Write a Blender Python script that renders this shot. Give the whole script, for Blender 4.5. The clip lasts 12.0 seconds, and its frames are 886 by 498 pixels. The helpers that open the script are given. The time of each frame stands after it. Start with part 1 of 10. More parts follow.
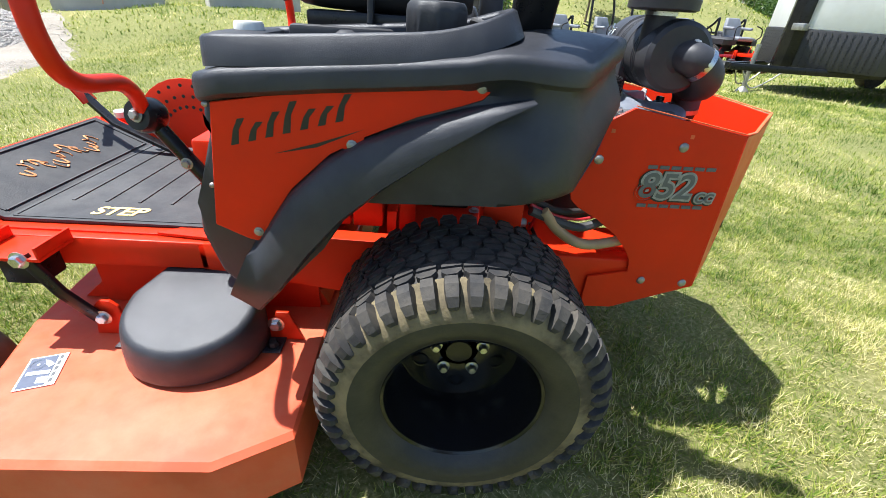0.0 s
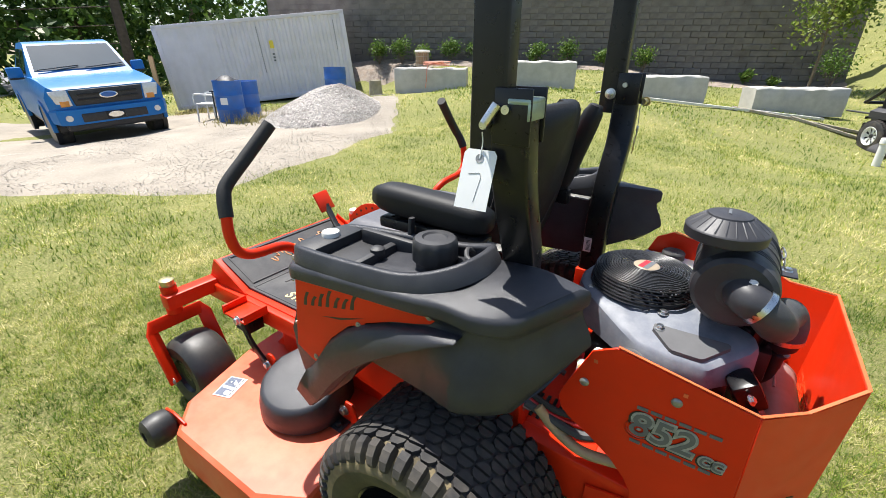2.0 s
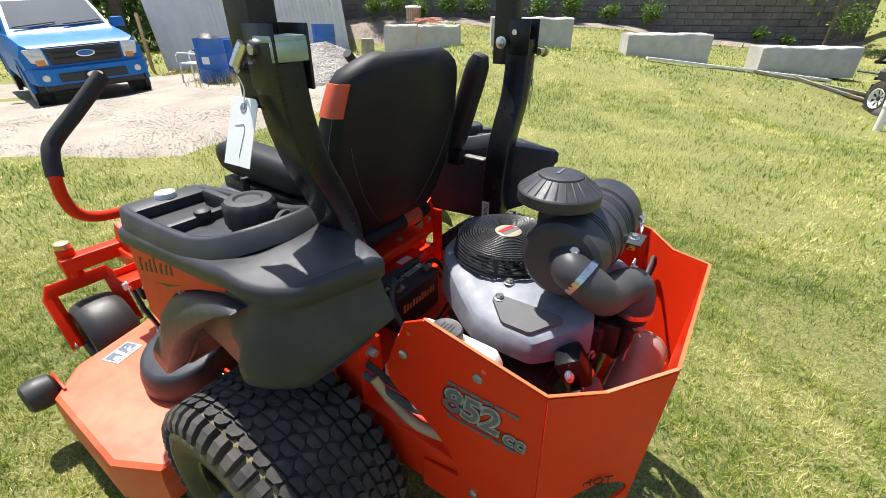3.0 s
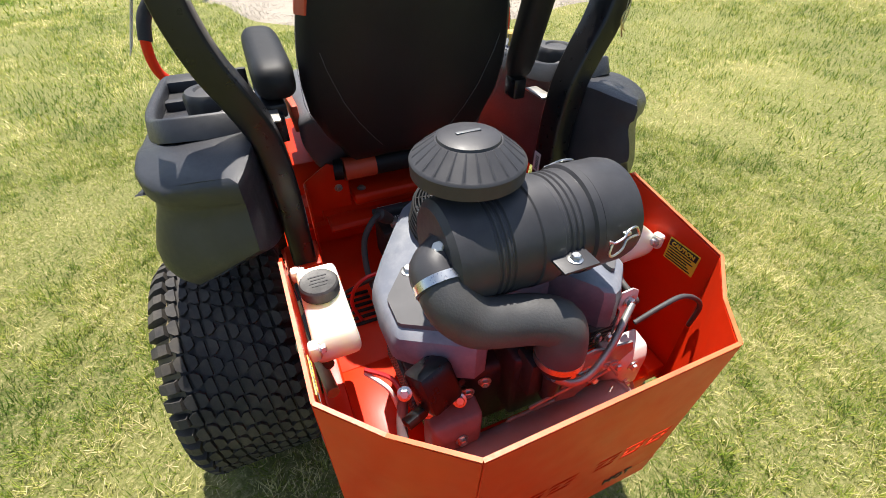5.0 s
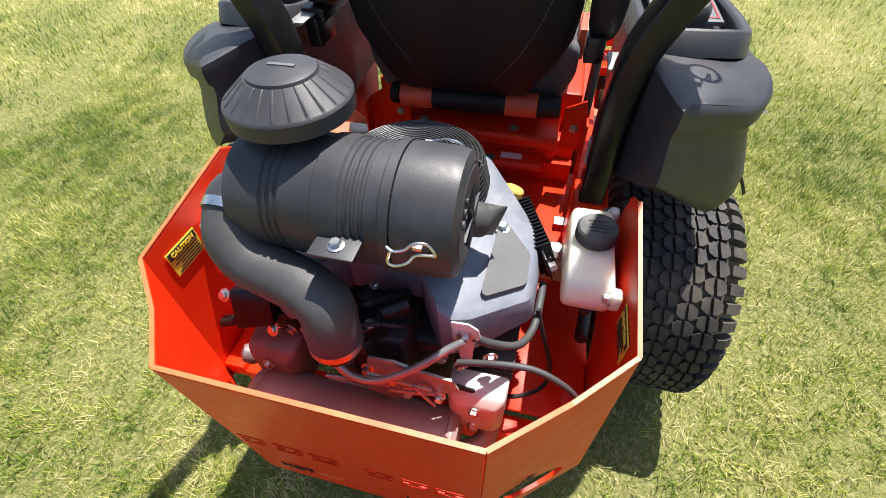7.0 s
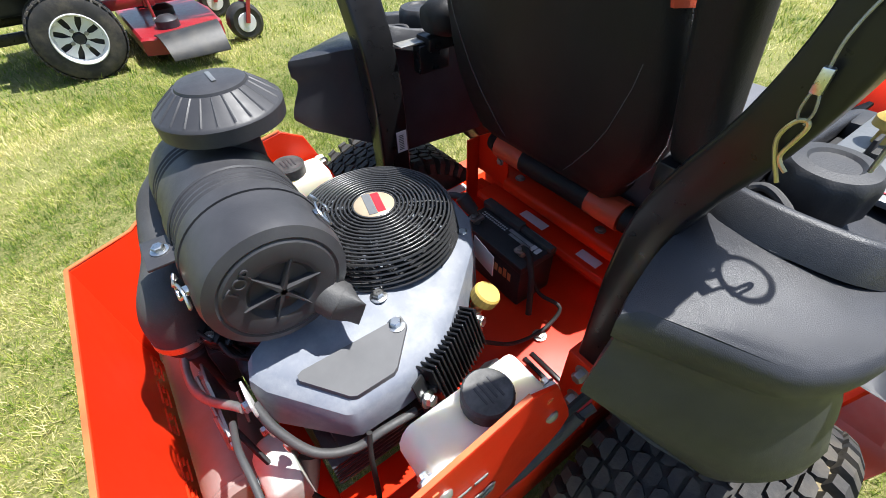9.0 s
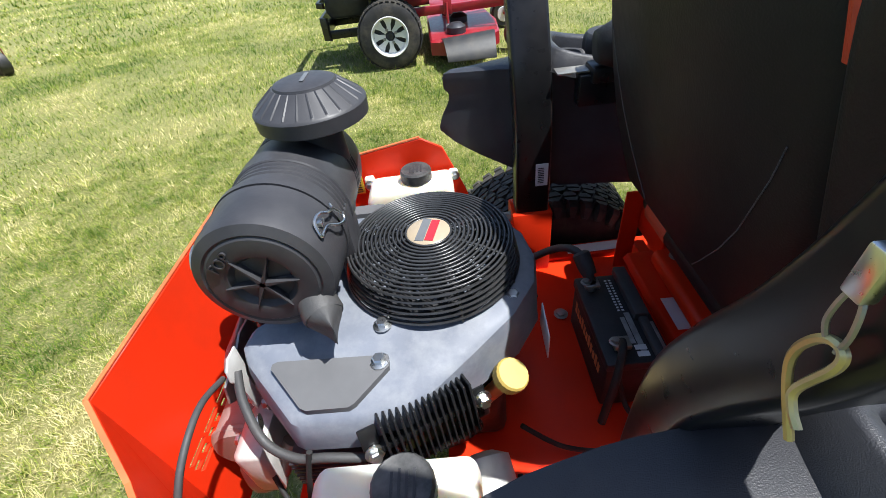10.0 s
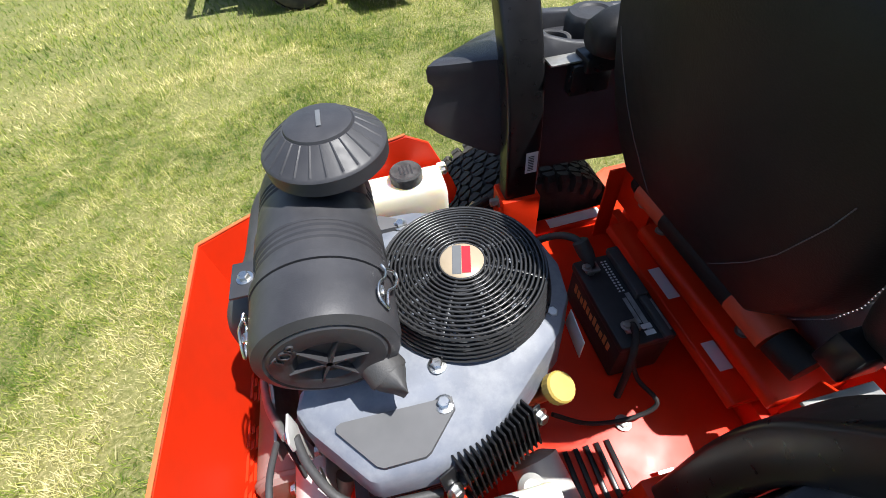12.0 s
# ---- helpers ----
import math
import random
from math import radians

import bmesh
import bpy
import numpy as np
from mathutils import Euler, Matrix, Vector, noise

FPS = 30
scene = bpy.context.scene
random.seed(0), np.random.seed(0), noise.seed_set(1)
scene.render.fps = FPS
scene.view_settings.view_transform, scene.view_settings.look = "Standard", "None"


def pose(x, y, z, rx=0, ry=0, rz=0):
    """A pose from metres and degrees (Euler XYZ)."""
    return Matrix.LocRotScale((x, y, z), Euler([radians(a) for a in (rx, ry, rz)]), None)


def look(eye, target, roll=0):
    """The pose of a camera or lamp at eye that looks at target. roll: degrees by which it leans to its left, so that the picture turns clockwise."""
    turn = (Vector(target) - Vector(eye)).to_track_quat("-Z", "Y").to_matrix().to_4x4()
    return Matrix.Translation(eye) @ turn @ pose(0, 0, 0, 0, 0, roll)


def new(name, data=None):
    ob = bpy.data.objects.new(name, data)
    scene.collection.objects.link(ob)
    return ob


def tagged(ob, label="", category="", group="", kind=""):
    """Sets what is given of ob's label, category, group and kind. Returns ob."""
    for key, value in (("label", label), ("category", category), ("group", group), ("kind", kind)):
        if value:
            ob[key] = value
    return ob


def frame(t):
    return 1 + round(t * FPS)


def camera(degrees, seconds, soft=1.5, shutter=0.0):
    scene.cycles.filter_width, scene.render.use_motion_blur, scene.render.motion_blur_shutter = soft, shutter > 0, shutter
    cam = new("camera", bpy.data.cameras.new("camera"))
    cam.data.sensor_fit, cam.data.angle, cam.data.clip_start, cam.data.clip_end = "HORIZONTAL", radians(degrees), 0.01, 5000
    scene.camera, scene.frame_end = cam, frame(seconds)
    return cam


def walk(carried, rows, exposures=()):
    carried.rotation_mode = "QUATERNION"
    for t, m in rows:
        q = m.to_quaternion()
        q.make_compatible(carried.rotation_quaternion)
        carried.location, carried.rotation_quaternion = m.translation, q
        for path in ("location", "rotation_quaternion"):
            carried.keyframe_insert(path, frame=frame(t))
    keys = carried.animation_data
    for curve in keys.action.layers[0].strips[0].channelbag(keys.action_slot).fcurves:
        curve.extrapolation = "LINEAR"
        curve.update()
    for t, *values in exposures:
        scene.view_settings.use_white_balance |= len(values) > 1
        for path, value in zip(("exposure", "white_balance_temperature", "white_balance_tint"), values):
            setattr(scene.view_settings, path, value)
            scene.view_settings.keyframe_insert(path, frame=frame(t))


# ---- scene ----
cam = camera(92, 12.0, soft=0.75)
PATH = [  # seconds, eye in metres, heading, pitch and roll in degrees
    (0, -0.077, -1.267, 0.997, -2.77, -29.72, 3.86),
    (0.5, 0.054, -1.250, 1.096, 10.54, -26.72, 1.85),
    (1, 0.192, -1.327, 1.262, 25.66, -25.88, -1.77),
    (1.5, 0.294, -1.348, 1.345, 33.03, -24.83, -1.12),
    (2, 0.437, -1.160, 1.374, 33.85, -24.35, 0.34),
    (2.5, 0.584, -0.998, 1.316, 28.17, -27.03, 0.16),
    (3, 0.730, -0.877, 1.338, 34.82, -28.87, 0.30),
    (3.2, 0.790, -0.826, 1.347, 36.85, -30.28, 0.88),
    (3.6, 0.832, -0.720, 1.344, 42.03, -32.92, 0.99),
    (4, 0.859, -0.613, 1.337, 47.24, -35.60, 0.92),
    (4.4, 0.881, -0.506, 1.329, 53.01, -38.07, 0.74),
    (4.8, 0.910, -0.398, 1.320, 59.85, -40.10, 0.53),
    (5, 0.935, -0.342, 1.315, 66.32, -39.89, 0.26),
    (5.5, 1.027, -0.174, 1.307, 78.92, -42.96, -0.93),
    (6, 1.015, -0.046, 1.305, 85.24, -42.70, -3.12),
    (6.5, 0.951, 0.115, 1.295, 94.71, -45.73, 0.23),
    (6.7, 0.928, 0.155, 1.294, 99.92, -46.97, -1.35),
    (7.1, 0.896, 0.240, 1.292, 108.28, -47.34, -2.99),
    (7.5, 0.869, 0.326, 1.290, 116.42, -47.33, -4.44),
    (7.9, 0.837, 0.409, 1.286, 123.99, -47.11, -5.52),
    (8.3, 0.793, 0.485, 1.280, 130.64, -46.84, -6.02),
    (8.5, 0.737, 0.501, 1.270, 131.28, -46.38, -4.58),
    (9, 0.543, 0.508, 1.282, 144.93, -43.79, -1.89),
    (9.5, 0.393, 0.509, 1.257, 169.23, -41.32, -5.49),
    (10, 0.271, 0.510, 1.249, 183.22, -39.60, -7.70),
    (10.5, 0.266, 0.464, 1.262, 184.73, -40.04, -6.48),
    (11, 0.311, 0.404, 1.299, 181.73, -45.32, -5.08),
    (11.5, 0.366, 0.380, 1.328, 178.42, -49.42, -5.94),
    (12, 0.403, 0.389, 1.354, 171.37, -49.19, -6.49),
]


def carried_pose(x, y, z, heading, pitch, roll):
    """A camera pose from its eye, heading (left of +y), pitch up and roll, in degrees."""
    return Matrix.Translation((x, y, z)) @ pose(0, 0, 0, 90 + pitch, 0, heading) @ pose(0, 0, 0, 0, 0, roll)


walk(cam, [(t, carried_pose(*row)) for t, *row in PATH], exposures=[(0.0, 1.10, 6050, 9), (0.5, 1.16, 6100, 9), (1.2, 1.02, 6400, 10), (2.0, 0.92, 6500, 10), (3.2, 0.97, 6550, 10), (5.5, 1.03, 6800, 11),
                                                                           (6.5, 1.09, 6700, 11), (8.5, 1.17, 6350, 10), (9.5, 1.01, 6200, 9), (10.5, 0.84, 6150, 9), (12.0, 0.88, 6300, 10)])
# ---- end of camera ----

# ---- light ----
SUN_WAY = Vector((0.333, -0.095, -0.80)).normalized()
world = bpy.data.worlds.new("sky")
scene.world = world
world.use_nodes = True
wn = world.node_tree.nodes
sky = wn.new("ShaderNodeTexSky")
sky.sky_type = "NISHITA"
sky.sun_disc = False
sky.sun_elevation = radians(66.6)
sky.sun_rotation = math.atan2(-SUN_WAY.x, -SUN_WAY.y)
sky.air_density, sky.dust_density = 1.0, 1.2
wn["Background"].inputs[1].default_value = 0.10
world.node_tree.links.new(sky.outputs[0], wn["Background"].inputs[0])
sun_data = bpy.data.lights.new("sun", "SUN")
sun_data.energy, sun_data.angle, sun_data.color = 5.0, radians(0.6), (1.0, 0.97, 0.92)
sun = new("sun", sun_data)
sun.matrix_world = look((-6, 2, 14), Vector((-6, 2, 14)) + SUN_WAY)

# ---- materials ----


def surface(name, colour, rough=0.5, metal=0.0, vary=0.12, scale=8.0, bump=0.0, bump_scale=200.0,
            stain=None, stain_amount=0.0, stain_scale=4.0, coat=0.0, rough_vary=0.1, sheen=0.0, spec=0.5):
    """A painted, moulded or metal surface: base colour that drifts at two scales, stains, uneven gloss and fine relief."""
    m = bpy.data.materials.new(name)
    m.use_nodes = True
    n, l = m.node_tree.nodes, m.node_tree.links
    b = n["Principled BSDF"]
    co = n.new("ShaderNodeTexCoord")
    big = n.new("ShaderNodeTexNoise")
    big.inputs["Scale"].default_value, big.inputs["Detail"].default_value = scale, 6
    l.new(co.outputs["Object"], big.inputs["Vector"])
    ramp = n.new("ShaderNodeValToRGB")
    ramp.color_ramp.elements[0].position, ramp.color_ramp.elements[1].position = 0.3, 0.7
    ramp.color_ramp.elements[0].color = (*[c * (1 - vary) for c in colour], 1)
    ramp.color_ramp.elements[1].color = (*[min(1, c * (1 + vary)) for c in colour], 1)
    l.new(big.outputs["Fac"], ramp.inputs["Fac"])
    last = ramp.outputs["Color"]
    if stain:
        st = n.new("ShaderNodeTexNoise")
        st.inputs["Scale"].default_value, st.inputs["Detail"].default_value = stain_scale, 9
        st.inputs["Roughness"].default_value = 0.65
        l.new(co.outputs["Object"], st.inputs["Vector"])
        sr = n.new("ShaderNodeValToRGB")
        sr.color_ramp.elements[0].position, sr.color_ramp.elements[1].position = 0.42, 0.75
        sr.color_ramp.elements[1].color = (stain_amount,) * 3 + (1,)
        l.new(st.outputs["Fac"], sr.inputs["Fac"])
        mix = n.new("ShaderNodeMix")
        mix.data_type = "RGBA"
        l.new(sr.outputs["Color"], mix.inputs[0])
        l.new(last, mix.inputs[6])
        mix.inputs[7].default_value = (*stain, 1)
        last = mix.outputs[2]
    l.new(last, b.inputs["Base Color"])
    rr = n.new("ShaderNodeMapRange")
    rr.inputs[3].default_value, rr.inputs[4].default_value = max(0.02, rough - rough_vary), min(1, rough + rough_vary)
    fine = n.new("ShaderNodeTexNoise")
    fine.inputs["Scale"].default_value, fine.inputs["Detail"].default_value = scale * 5, 4
    l.new(co.outputs["Object"], fine.inputs["Vector"])
    l.new(fine.outputs["Fac"], rr.inputs[0])
    l.new(rr.outputs[0], b.inputs["Roughness"])
    b.inputs["Metallic"].default_value = metal
    b.inputs["Coat Weight"].default_value = coat
    b.inputs["Specular IOR Level"].default_value = spec
    b.inputs["Sheen Weight"].default_value = sheen
    if bump:
        bn = n.new("ShaderNodeTexNoise")
        bn.inputs["Scale"].default_value, bn.inputs["Detail"].default_value = bump_scale, 3
        l.new(co.outputs["Object"], bn.inputs["Vector"])
        bp = n.new("ShaderNodeBump")
        bp.inputs["Strength"].default_value, bp.inputs["Distance"].default_value = bump, 0.002
        l.new(bn.outputs["Fac"], bp.inputs["Height"])
        l.new(bp.outputs["Normal"], b.inputs["Normal"])
    return m


ORANGE = surface("orange_powder_coat", (0.72, 0.030, 0.005), 0.36, spec=0.20, vary=0.07, scale=5, bump=0.05, bump_scale=350,
                 stain=(0.48, 0.035, 0.012), stain_amount=0.35, stain_scale=7)
# peach stain is dust plus the top's sun and sky sheen, put into colour
DECK_ORANGE = surface("dusty_sheened_orange_deck", (0.70, 0.095, 0.034), 0.40, vary=0.12, scale=6, bump=0.06, bump_scale=260,
                      stain=(0.70, 0.26, 0.15), stain_amount=0.5, stain_scale=5)
EDGE = surface("bare_plate_edge", (0.66, 0.125, 0.036), 0.5, vary=0.2, scale=30)
PLASTIC = surface("black_textured_plastic", (0.027, 0.028, 0.033), 0.42, spec=0.42, vary=0.15, scale=14, bump=0.3, bump_scale=1000,
                  stain=(0.07, 0.07, 0.073), stain_amount=0.4, stain_scale=11)
DULL_PLASTIC = surface("dull_black_plastic", (0.022, 0.022, 0.024), 0.55, vary=0.15, scale=20, bump=0.2, bump_scale=400,
                       stain=(0.06, 0.058, 0.055), stain_amount=0.3, stain_scale=16)
FILTER_BLACK = surface("filter_housing_plastic", (0.036, 0.036, 0.040), 0.46, spec=0.35, vary=0.12, scale=18, bump=0.08, bump_scale=500,
                       stain=(0.085, 0.083, 0.085), stain_amount=0.4, stain_scale=14)
GLOSS_BLACK = surface("gloss_black_paint", (0.008, 0.008, 0.009), 0.16, vary=0.2, scale=10,
                      stain=(0.05, 0.045, 0.035), stain_amount=0.12, stain_scale=18)
SATIN_BLACK = surface("satin_black_paint", (0.009, 0.009, 0.010), 0.30, spec=0.35, vary=0.2, scale=10, stain=(0.04, 0.038, 0.036), stain_amount=0.12, stain_scale=25)
GUARD_BLACK = surface("black_fan_guard_plastic", (0.03, 0.03, 0.031), 0.3, vary=0.2, scale=20)
VINYL = surface("black_vinyl", (0.010, 0.010, 0.0105), 0.55, spec=0.3, vary=0.15, scale=12, bump=0.3, bump_scale=420, rough_vary=0.06)
VINYL_GREY = surface("charcoal_vinyl", (0.10, 0.10, 0.11), 0.5, vary=0.12, scale=14, bump=0.3, bump_scale=420)
VINYL_ORANGE = surface("orange_vinyl", (0.60, 0.085, 0.035), 0.45, vary=0.1, scale=12, bump=0.3, bump_scale=420)
RUBBER = surface("tyre_rubber", (0.022, 0.021, 0.021), 0.75, vary=0.2, scale=20, bump=0.4, bump_scale=180,
                 stain=(0.15, 0.125, 0.09), stain_amount=0.6, stain_scale=9)
MUDDY_RUBBER = surface("muddy_tyre_rubber", (0.085, 0.068, 0.040), 0.85, vary=0.45, scale=14, bump=0.5, bump_scale=160,
                       stain=(0.33, 0.26, 0.135), stain_amount=0.95, stain_scale=7)
SMOOTH_RUBBER = surface("smooth_rubber", (0.02, 0.02, 0.02), 0.5, vary=0.2, scale=14, bump=0.2, bump_scale=200,
                        stain=(0.10, 0.085, 0.06), stain_amount=0.35, stain_scale=9)
GRIP = surface("foam_grip", (0.016, 0.016, 0.016), 0.7, vary=0.15, scale=30, bump=0.3, bump_scale=500)
HOSE = surface("black_rubber_hose", (0.045, 0.045, 0.046), 0.6, vary=0.15, scale=18, bump=0.2, bump_scale=300,
               stain=(0.10, 0.09, 0.08), stain_amount=0.3, stain_scale=12)
ENGINE_GREY = surface("blue_grey_engine_shroud", (0.150, 0.165, 0.20), 0.52, spec=0.4, vary=0.14, scale=9, bump=0.06, bump_scale=300,
                      stain=(0.29, 0.30, 0.31), stain_amount=0.6, stain_scale=24)
ENGINE_DARK = surface("dark_engine_casting", (0.035, 0.036, 0.042), 0.45, vary=0.2, scale=20, bump=0.3, bump_scale=180, metal=0.3)
BADGE_GREY = surface("grey_shroud_panel", (0.115, 0.115, 0.118), 0.7, spec=0.2, vary=0.08, scale=25)
# darker copy of the cast aluminium for parts on the engine's left
DARKENED_CAST = surface("darkened_engine_casting", (0.17, 0.145, 0.15), 0.5, metal=0.2, vary=0.2, scale=25, bump=0.2, bump_scale=150)
ZINC = surface("zinc_plated_steel", (0.62, 0.63, 0.62), 0.3, metal=1.0, vary=0.12, scale=60)
DULL_ZINC = surface("dull_zinc", (0.36, 0.36, 0.34), 0.45, metal=0.7, vary=0.2, scale=40, stain=(0.25, 0.19, 0.12), stain_amount=0.4, stain_scale=30)
YELLOW_ZINC = surface("yellow_zinc_bracket", (0.55, 0.47, 0.24), 0.4, metal=0.8, vary=0.2, scale=40)
ALUMINIUM = surface("cast_aluminium", (0.55, 0.54, 0.51), 0.5, metal=0.25, vary=0.15, scale=30, bump=0.2, bump_scale=200)
HOT_STEEL = surface("heat_stained_exhaust_steel", (0.29, 0.235, 0.22), 0.5, metal=0.25, vary=0.2, scale=12,
                    stain=(0.22, 0.12, 0.07), stain_amount=0.6, stain_scale=8)
TANK_WHITE = surface("cream_reservoir_plastic", (0.86, 0.81, 0.68), 0.4, vary=0.05, scale=12, stain=(0.70, 0.58, 0.42), stain_amount=0.4, stain_scale=9)
# thin translucent plastic lets daylight spread through it
TANK_WHITE.node_tree.nodes["Principled BSDF"].inputs["Subsurface Weight"].default_value = 0.7
TANK_WHITE.node_tree.nodes["Principled BSDF"].inputs["Subsurface Radius"].default_value = (1.0, 0.8, 0.5)
TANK_WHITE.node_tree.nodes["Principled BSDF"].inputs["Subsurface Scale"].default_value = 0.06
CAP_BLACK = surface("worn_black_cap", (0.03, 0.03, 0.03), 0.55, vary=0.15, scale=40, stain=(0.16, 0.155, 0.15), stain_amount=0.6, stain_scale=30)
CAP_WHITE = surface("off_white_cap", (0.72, 0.70, 0.64), 0.5, vary=0.1, scale=50)
CAP_YELLOW = surface("yellow_cap", (0.55, 0.39, 0.09), 0.45, vary=0.1, scale=50, stain=(0.5, 0.34, 0.1), stain_amount=0.4, stain_scale=60)
WHITE_STICKER = surface("white_sticker", (0.74, 0.74, 0.73), 0.4, vary=0.05, scale=30, stain=(0.5, 0.5, 0.52), stain_amount=0.3, stain_scale=30)
SILVER_STICKER = surface("silver_sticker", (0.34, 0.345, 0.345), 0.4, metal=0.3, vary=0.3, scale=60, stain=(0.12, 0.125, 0.13), stain_amount=0.6, stain_scale=45)
YELLOW_STICKER = surface("yellow_sticker", (0.78, 0.60, 0.05), 0.4, vary=0.05, scale=30)
BLACK_PRINT = surface("black_print", (0.015, 0.015, 0.016), 0.4, vary=0.1, scale=40)
YELLOW_PAINT = surface("yellow_vehicle_paint", (0.70, 0.55, 0.03), 0.3, vary=0.08, scale=3, coat=0.4)
GREY_PRINT = surface("grey_print", (0.12, 0.125, 0.13), 0.4, vary=0.1, scale=40)
RED_PRINT = surface("red_print", (0.50, 0.02, 0.03), 0.4, vary=0.1, scale=40)
BLUE_PRINT = surface("slate_blue_print", (0.10, 0.12, 0.17), 0.4, vary=0.15, scale=40)
ORANGE_PRINT = surface("faded_orange_print", (0.62, 0.27, 0.10), 0.5, vary=0.15, scale=60)
GOLD_PRINT = surface("gold_print", (0.72, 0.55, 0.22), 0.45, vary=0.12, scale=60)
TAN_BADGE = surface("tan_badge", (0.36, 0.29, 0.20), 0.35, vary=0.06, scale=40)
MAT = surface("rubber_floor_mat", (0.035, 0.035, 0.037), 0.7, vary=0.2, scale=10, bump=0.4, bump_scale=220,
              stain=(0.12, 0.115, 0.105), stain_amount=0.5, stain_scale=7)
RED_WIRE = surface("red_wire", (0.45, 0.015, 0.02), 0.4, vary=0.1)
TAN_HOSE = surface("tan_hose", (0.42, 0.29, 0.15), 0.5, vary=0.15, scale=20)
GREEN_ZINC = surface("greenish_galvanised_steel", (0.30, 0.38, 0.34), 0.35, metal=0.6, vary=0.2, scale=30)
PAPER = surface("white_card", (0.80, 0.80, 0.78), 0.6, vary=0.04, scale=20)

# ---- building blocks ----


APART = {"bolt", "hole_plug", "slot", "decal_bar", "frame_rail", "louvre", "sticker", "axle_nut", "cover_foot", "deck_lug", "pedal_stud", "peg_hole", "panel_mark", "border_line",
         "hinge_plate", "linkage_rod", "cap_bar", "sticker_bar", "code_bar", "label_bar", "frame_sticker", "lug", "hose_clamp", "lower_roll_end", "safety_chain", "wiper", "grille_bar",
         "side_window", "window", "pedal", "spindle", "cooler_bracket", "governor_plate", "cover_screw"}
SINGLE = {"ring", "side_ring", "spoke", "logo_stroke", "name_stroke", "bead", "star_rib", "top_edge", "mesh_wire"}
MANY = {"tread", "shoulder_tread", "stitching", "screen_hole", "cooling_fan", "stencil_bar", "tread_plate"}


def islands(bm, merge):
    """Groups the faces of a bmesh into its loose pieces; pieces whose boxes touch belong together."""
    seen, out = set(), []
    for f in bm.faces:
        if f in seen:
            continue
        stack, group = [f], []
        seen.add(f)
        while stack:
            g = stack.pop()
            group.append(g)
            for e in g.edges:
                for h in e.link_faces:
                    if h not in seen:
                        seen.add(h)
                        stack.append(h)
        out.append(group)
    if not merge:
        return out
    boxed = []
    for g in out:
        co = [v.co for f in g for v in f.verts]
        lo = [min(c[i] for c in co) - 0.001 for i in range(3)]
        hi = [max(c[i] for c in co) + 0.001 for i in range(3)]
        for q in [q for q in boxed if all(q[1][i] <= hi[i] and q[2][i] >= lo[i] for i in range(3))]:
            boxed.remove(q)
            g = g + q[0]
            lo, hi = [min(lo[i], q[1][i]) for i in range(3)], [max(hi[i], q[2][i]) for i in range(3)]
        boxed.append((g, lo, hi))
    return [q[0] for q in boxed]


def part(name, bm, material, parent=None, label="", angle=38):
    """Links a bmesh as one mesh object under a thing or a part; pieces that lie apart become objects of their own."""
    bmesh.ops.recalc_face_normals(bm, faces=bm.faces)
    groups = islands(bm, name in APART) if name in APART or name in SINGLE else [None]
    for group in groups:
        me = bpy.data.meshes.new(name)
        if group is None or len(groups) == 1:
            bm.to_mesh(me)
        else:
            index = {}
            faces = [[index.setdefault(v, len(index)) for v in f.verts] for f in group]
            me.from_pydata([tuple(v.co) for v in index], [], faces)
        me.polygons.foreach_set("use_smooth", [True] * len(me.polygons))
        me.set_sharp_from_angle(angle=radians(angle))
        if material:
            me.materials.append(material)
        ob = new(name, me)
        if parent:
            ob.parent = parent
        if label:
            ob["label"] = label
        if name in MANY:
            ob["kind"] = "stuff"
    bm.free()
    return ob


def thing(name, label, category, at=(0, 0, 0), turn=0.0, group=""):
    """An empty at a thing's base, to which its parts belong."""
    ob = new(name)
    ob.empty_display_size = 0.1
    ob.matrix_world = pose(*at, 0, 0, turn)
    return tagged(ob, label, category, group)


def bevel(bm, geom_faces, width, seg=2):
    edges = {e for f in geom_faces for e in f.edges}
    if width > 0:
        bmesh.ops.bevel(bm, geom=list(edges), offset=width, segments=seg, profile=0.5, affect="EDGES", clamp_overlap=True)


def box(bm, lo, hi, round_=0.0, m=None, seg=2):
    """A box from its lowest to its highest corner."""
    x0, y0, z0 = lo
    x1, y1, z1 = hi
    c = [(x0, y0, z0), (x1, y0, z0), (x1, y1, z0), (x0, y1, z0), (x0, y0, z1), (x1, y0, z1), (x1, y1, z1), (x0, y1, z1)]
    v = [bm.verts.new(m @ Vector(p) if m else p) for p in c]
    fs = [bm.faces.new([v[i] for i in q]) for q in ((3, 2, 1, 0), (4, 5, 6, 7), (0, 1, 5, 4), (1, 2, 6, 5), (2, 3, 7, 6), (3, 0, 4, 7))]
    bevel(bm, fs, round_, seg)
    return v


def prism(bm, outline, axis, a, b, round_=0.0, seg=2, m=None):
    """A flat outline pushed along an axis from a to b. The outline's two numbers are the other axes in order."""
    def at(p, d):
        q = {"x": (d, p[0], p[1]), "y": (p[0], d, p[1]), "z": (p[0], p[1], d)}[axis]
        return m @ Vector(q) if m else q
    lo = [bm.verts.new(at(p, a)) for p in outline]
    hi = [bm.verts.new(at(p, b)) for p in outline]
    fs = [bm.faces.new(lo[::-1]), bm.faces.new(hi)]
    n = len(outline)
    for i in range(n):
        fs.append(bm.faces.new((lo[i], lo[(i + 1) % n], hi[(i + 1) % n], hi[i])))
    bevel(bm, fs, round_, seg)


